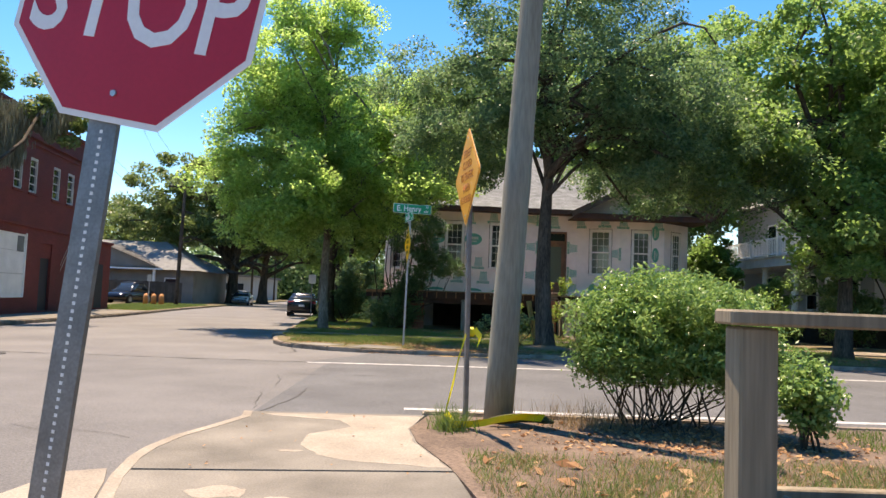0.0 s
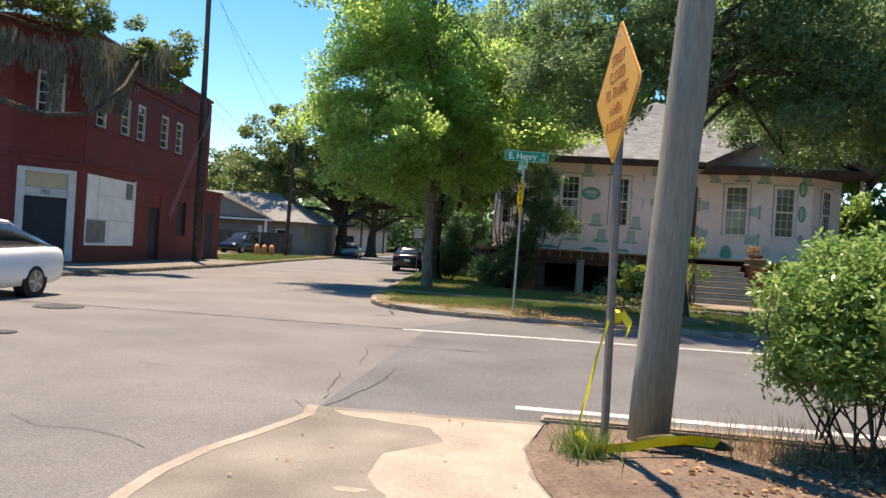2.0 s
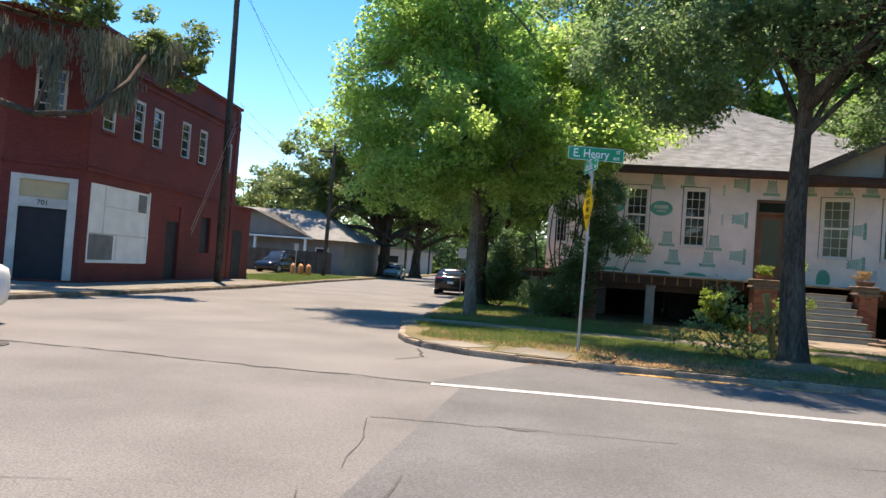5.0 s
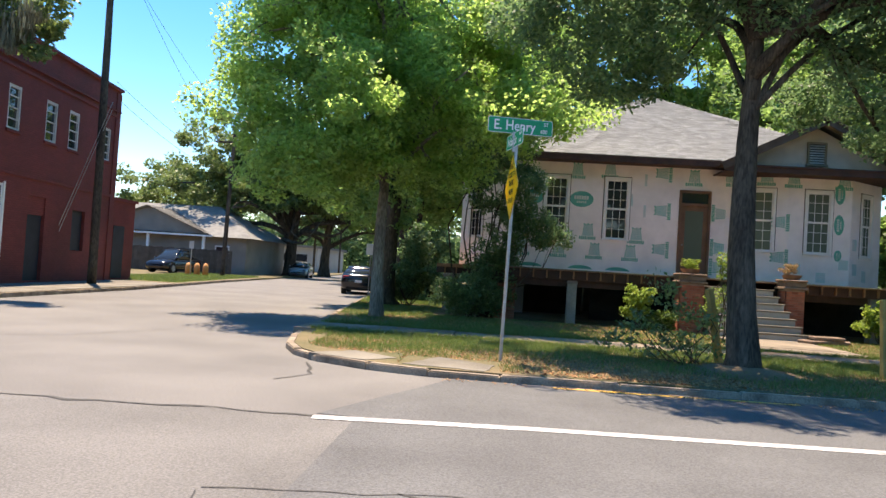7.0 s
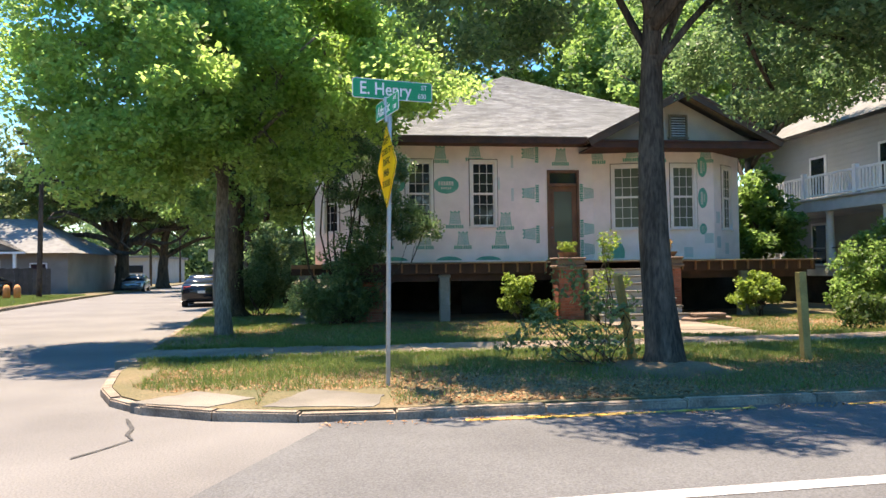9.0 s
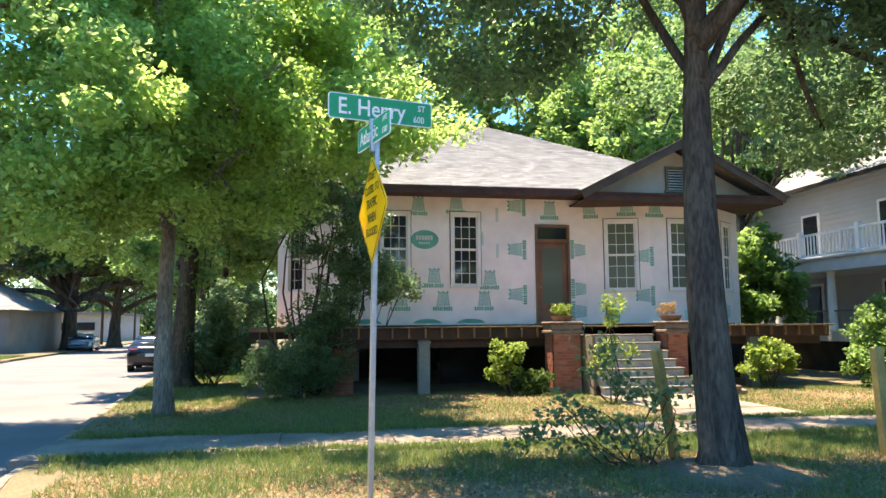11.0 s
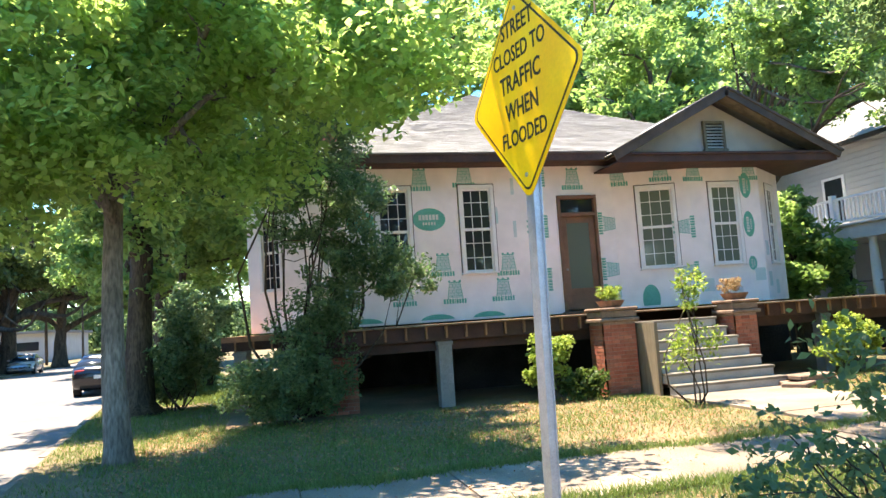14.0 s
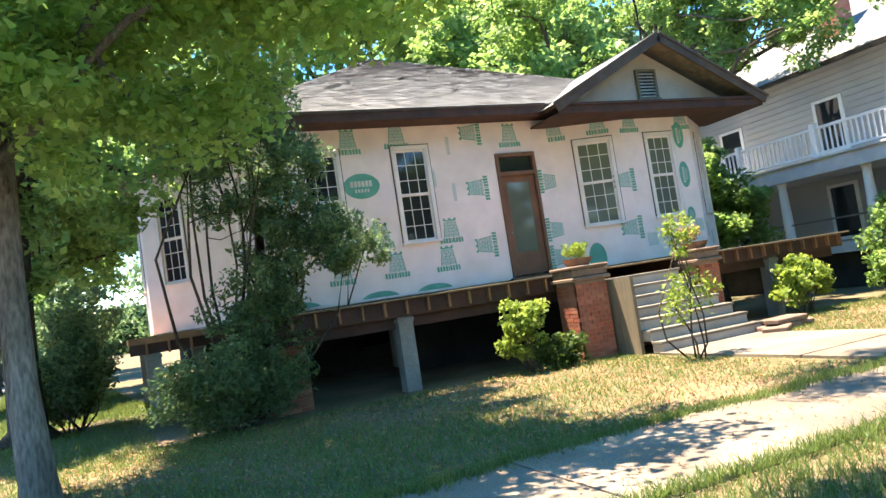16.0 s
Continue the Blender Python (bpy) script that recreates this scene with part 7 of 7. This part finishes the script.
n = 30000
x, y = rng.uniform(-3.3, 13, n), 17.9 + rng.random(n) ** 1.3 * 3.4
keep = on_lawn(x, y) & (rng.random(n) < np.clip(0.55 - 0.5 * fractal(x, y, 1.1, 1), 0.05, 1))
litter("fallen_leaves", x[keep], y[keep], 0.112, 0.026, "brown fallen leaves scattered over the verge", 21)
n = 16000
x, y = rng.uniform(-3, 13, n), rng.uniform(24.2, 30, n)
keep = on_lawn(x, y)
litter("fallen_leaves", x[keep], y[keep], 0.112, 0.028, "brown fallen leaves on the lawn", 22)
n = 1300
x, y = rng.normal(3.5, 0.9, n), rng.normal(6.7, 0.5, n)
keep = (x > 0.95) & (y < 7.8) & (y > 5.2)
litter("fallen_leaves", x[keep], y[keep], 0.07, 0.032, "dry brown leaves under the hedge", 23)
n = 60
x, y = rng.uniform(1.3, 4.5, n), rng.uniform(3.2, 5.6, n)
litter("fallen_leaves", x, y, 0.075, 0.075, "large curled orange-brown leaves beside the ramp", 24)
n = 70
x, y = rng.uniform(-1.2, 1.0, n), rng.uniform(-1, 7.8, n)
litter("fallen_leaves", x, y, 0.062, 0.018, "a few dry leaves on the concrete ramp", 25)
n = 700
x, y = rng.uniform(-3.5, 12, n), 17.4 + rng.random(n) * 0.25
keep = x > -0.6
litter("fallen_leaves", x[keep], y[keep], 0.012, 0.022, "dry leaves gathered in the gutter", 26)
n = 1500
x, y = rng.uniform(-3.8, 14, n), rng.uniform(22.3, 24.1, n)
litter("fallen_leaves", x, y, 0.157, 0.018, "small dry leaves on the pavement", 27)

# soil mound round the oak's roots
bm = bmesh.new()
bmesh.ops.create_circle(bm, cap_ends=True, cap_tris=True, segments=24, radius=1.3, matrix=Matrix.Translation((4.15, 20.0, 0.10)))
bmesh.ops.subdivide_edges(bm, edges=bm.edges[:], cuts=6, use_grid_fill=True)
for v in bm.verts:
    r = math.hypot(v.co.x - 4.15, v.co.y - 20.0)
    v.co.z += 0.2 * max(0, 1 - r / 1.28) ** 1.5 + 0.02 * noise.noise(v.co * 5) * (r < 1.2)
single("root_mound", bm, "soil", "low mound of bare soil round the oak's roots", "soil", kind="structure", smooth=True)
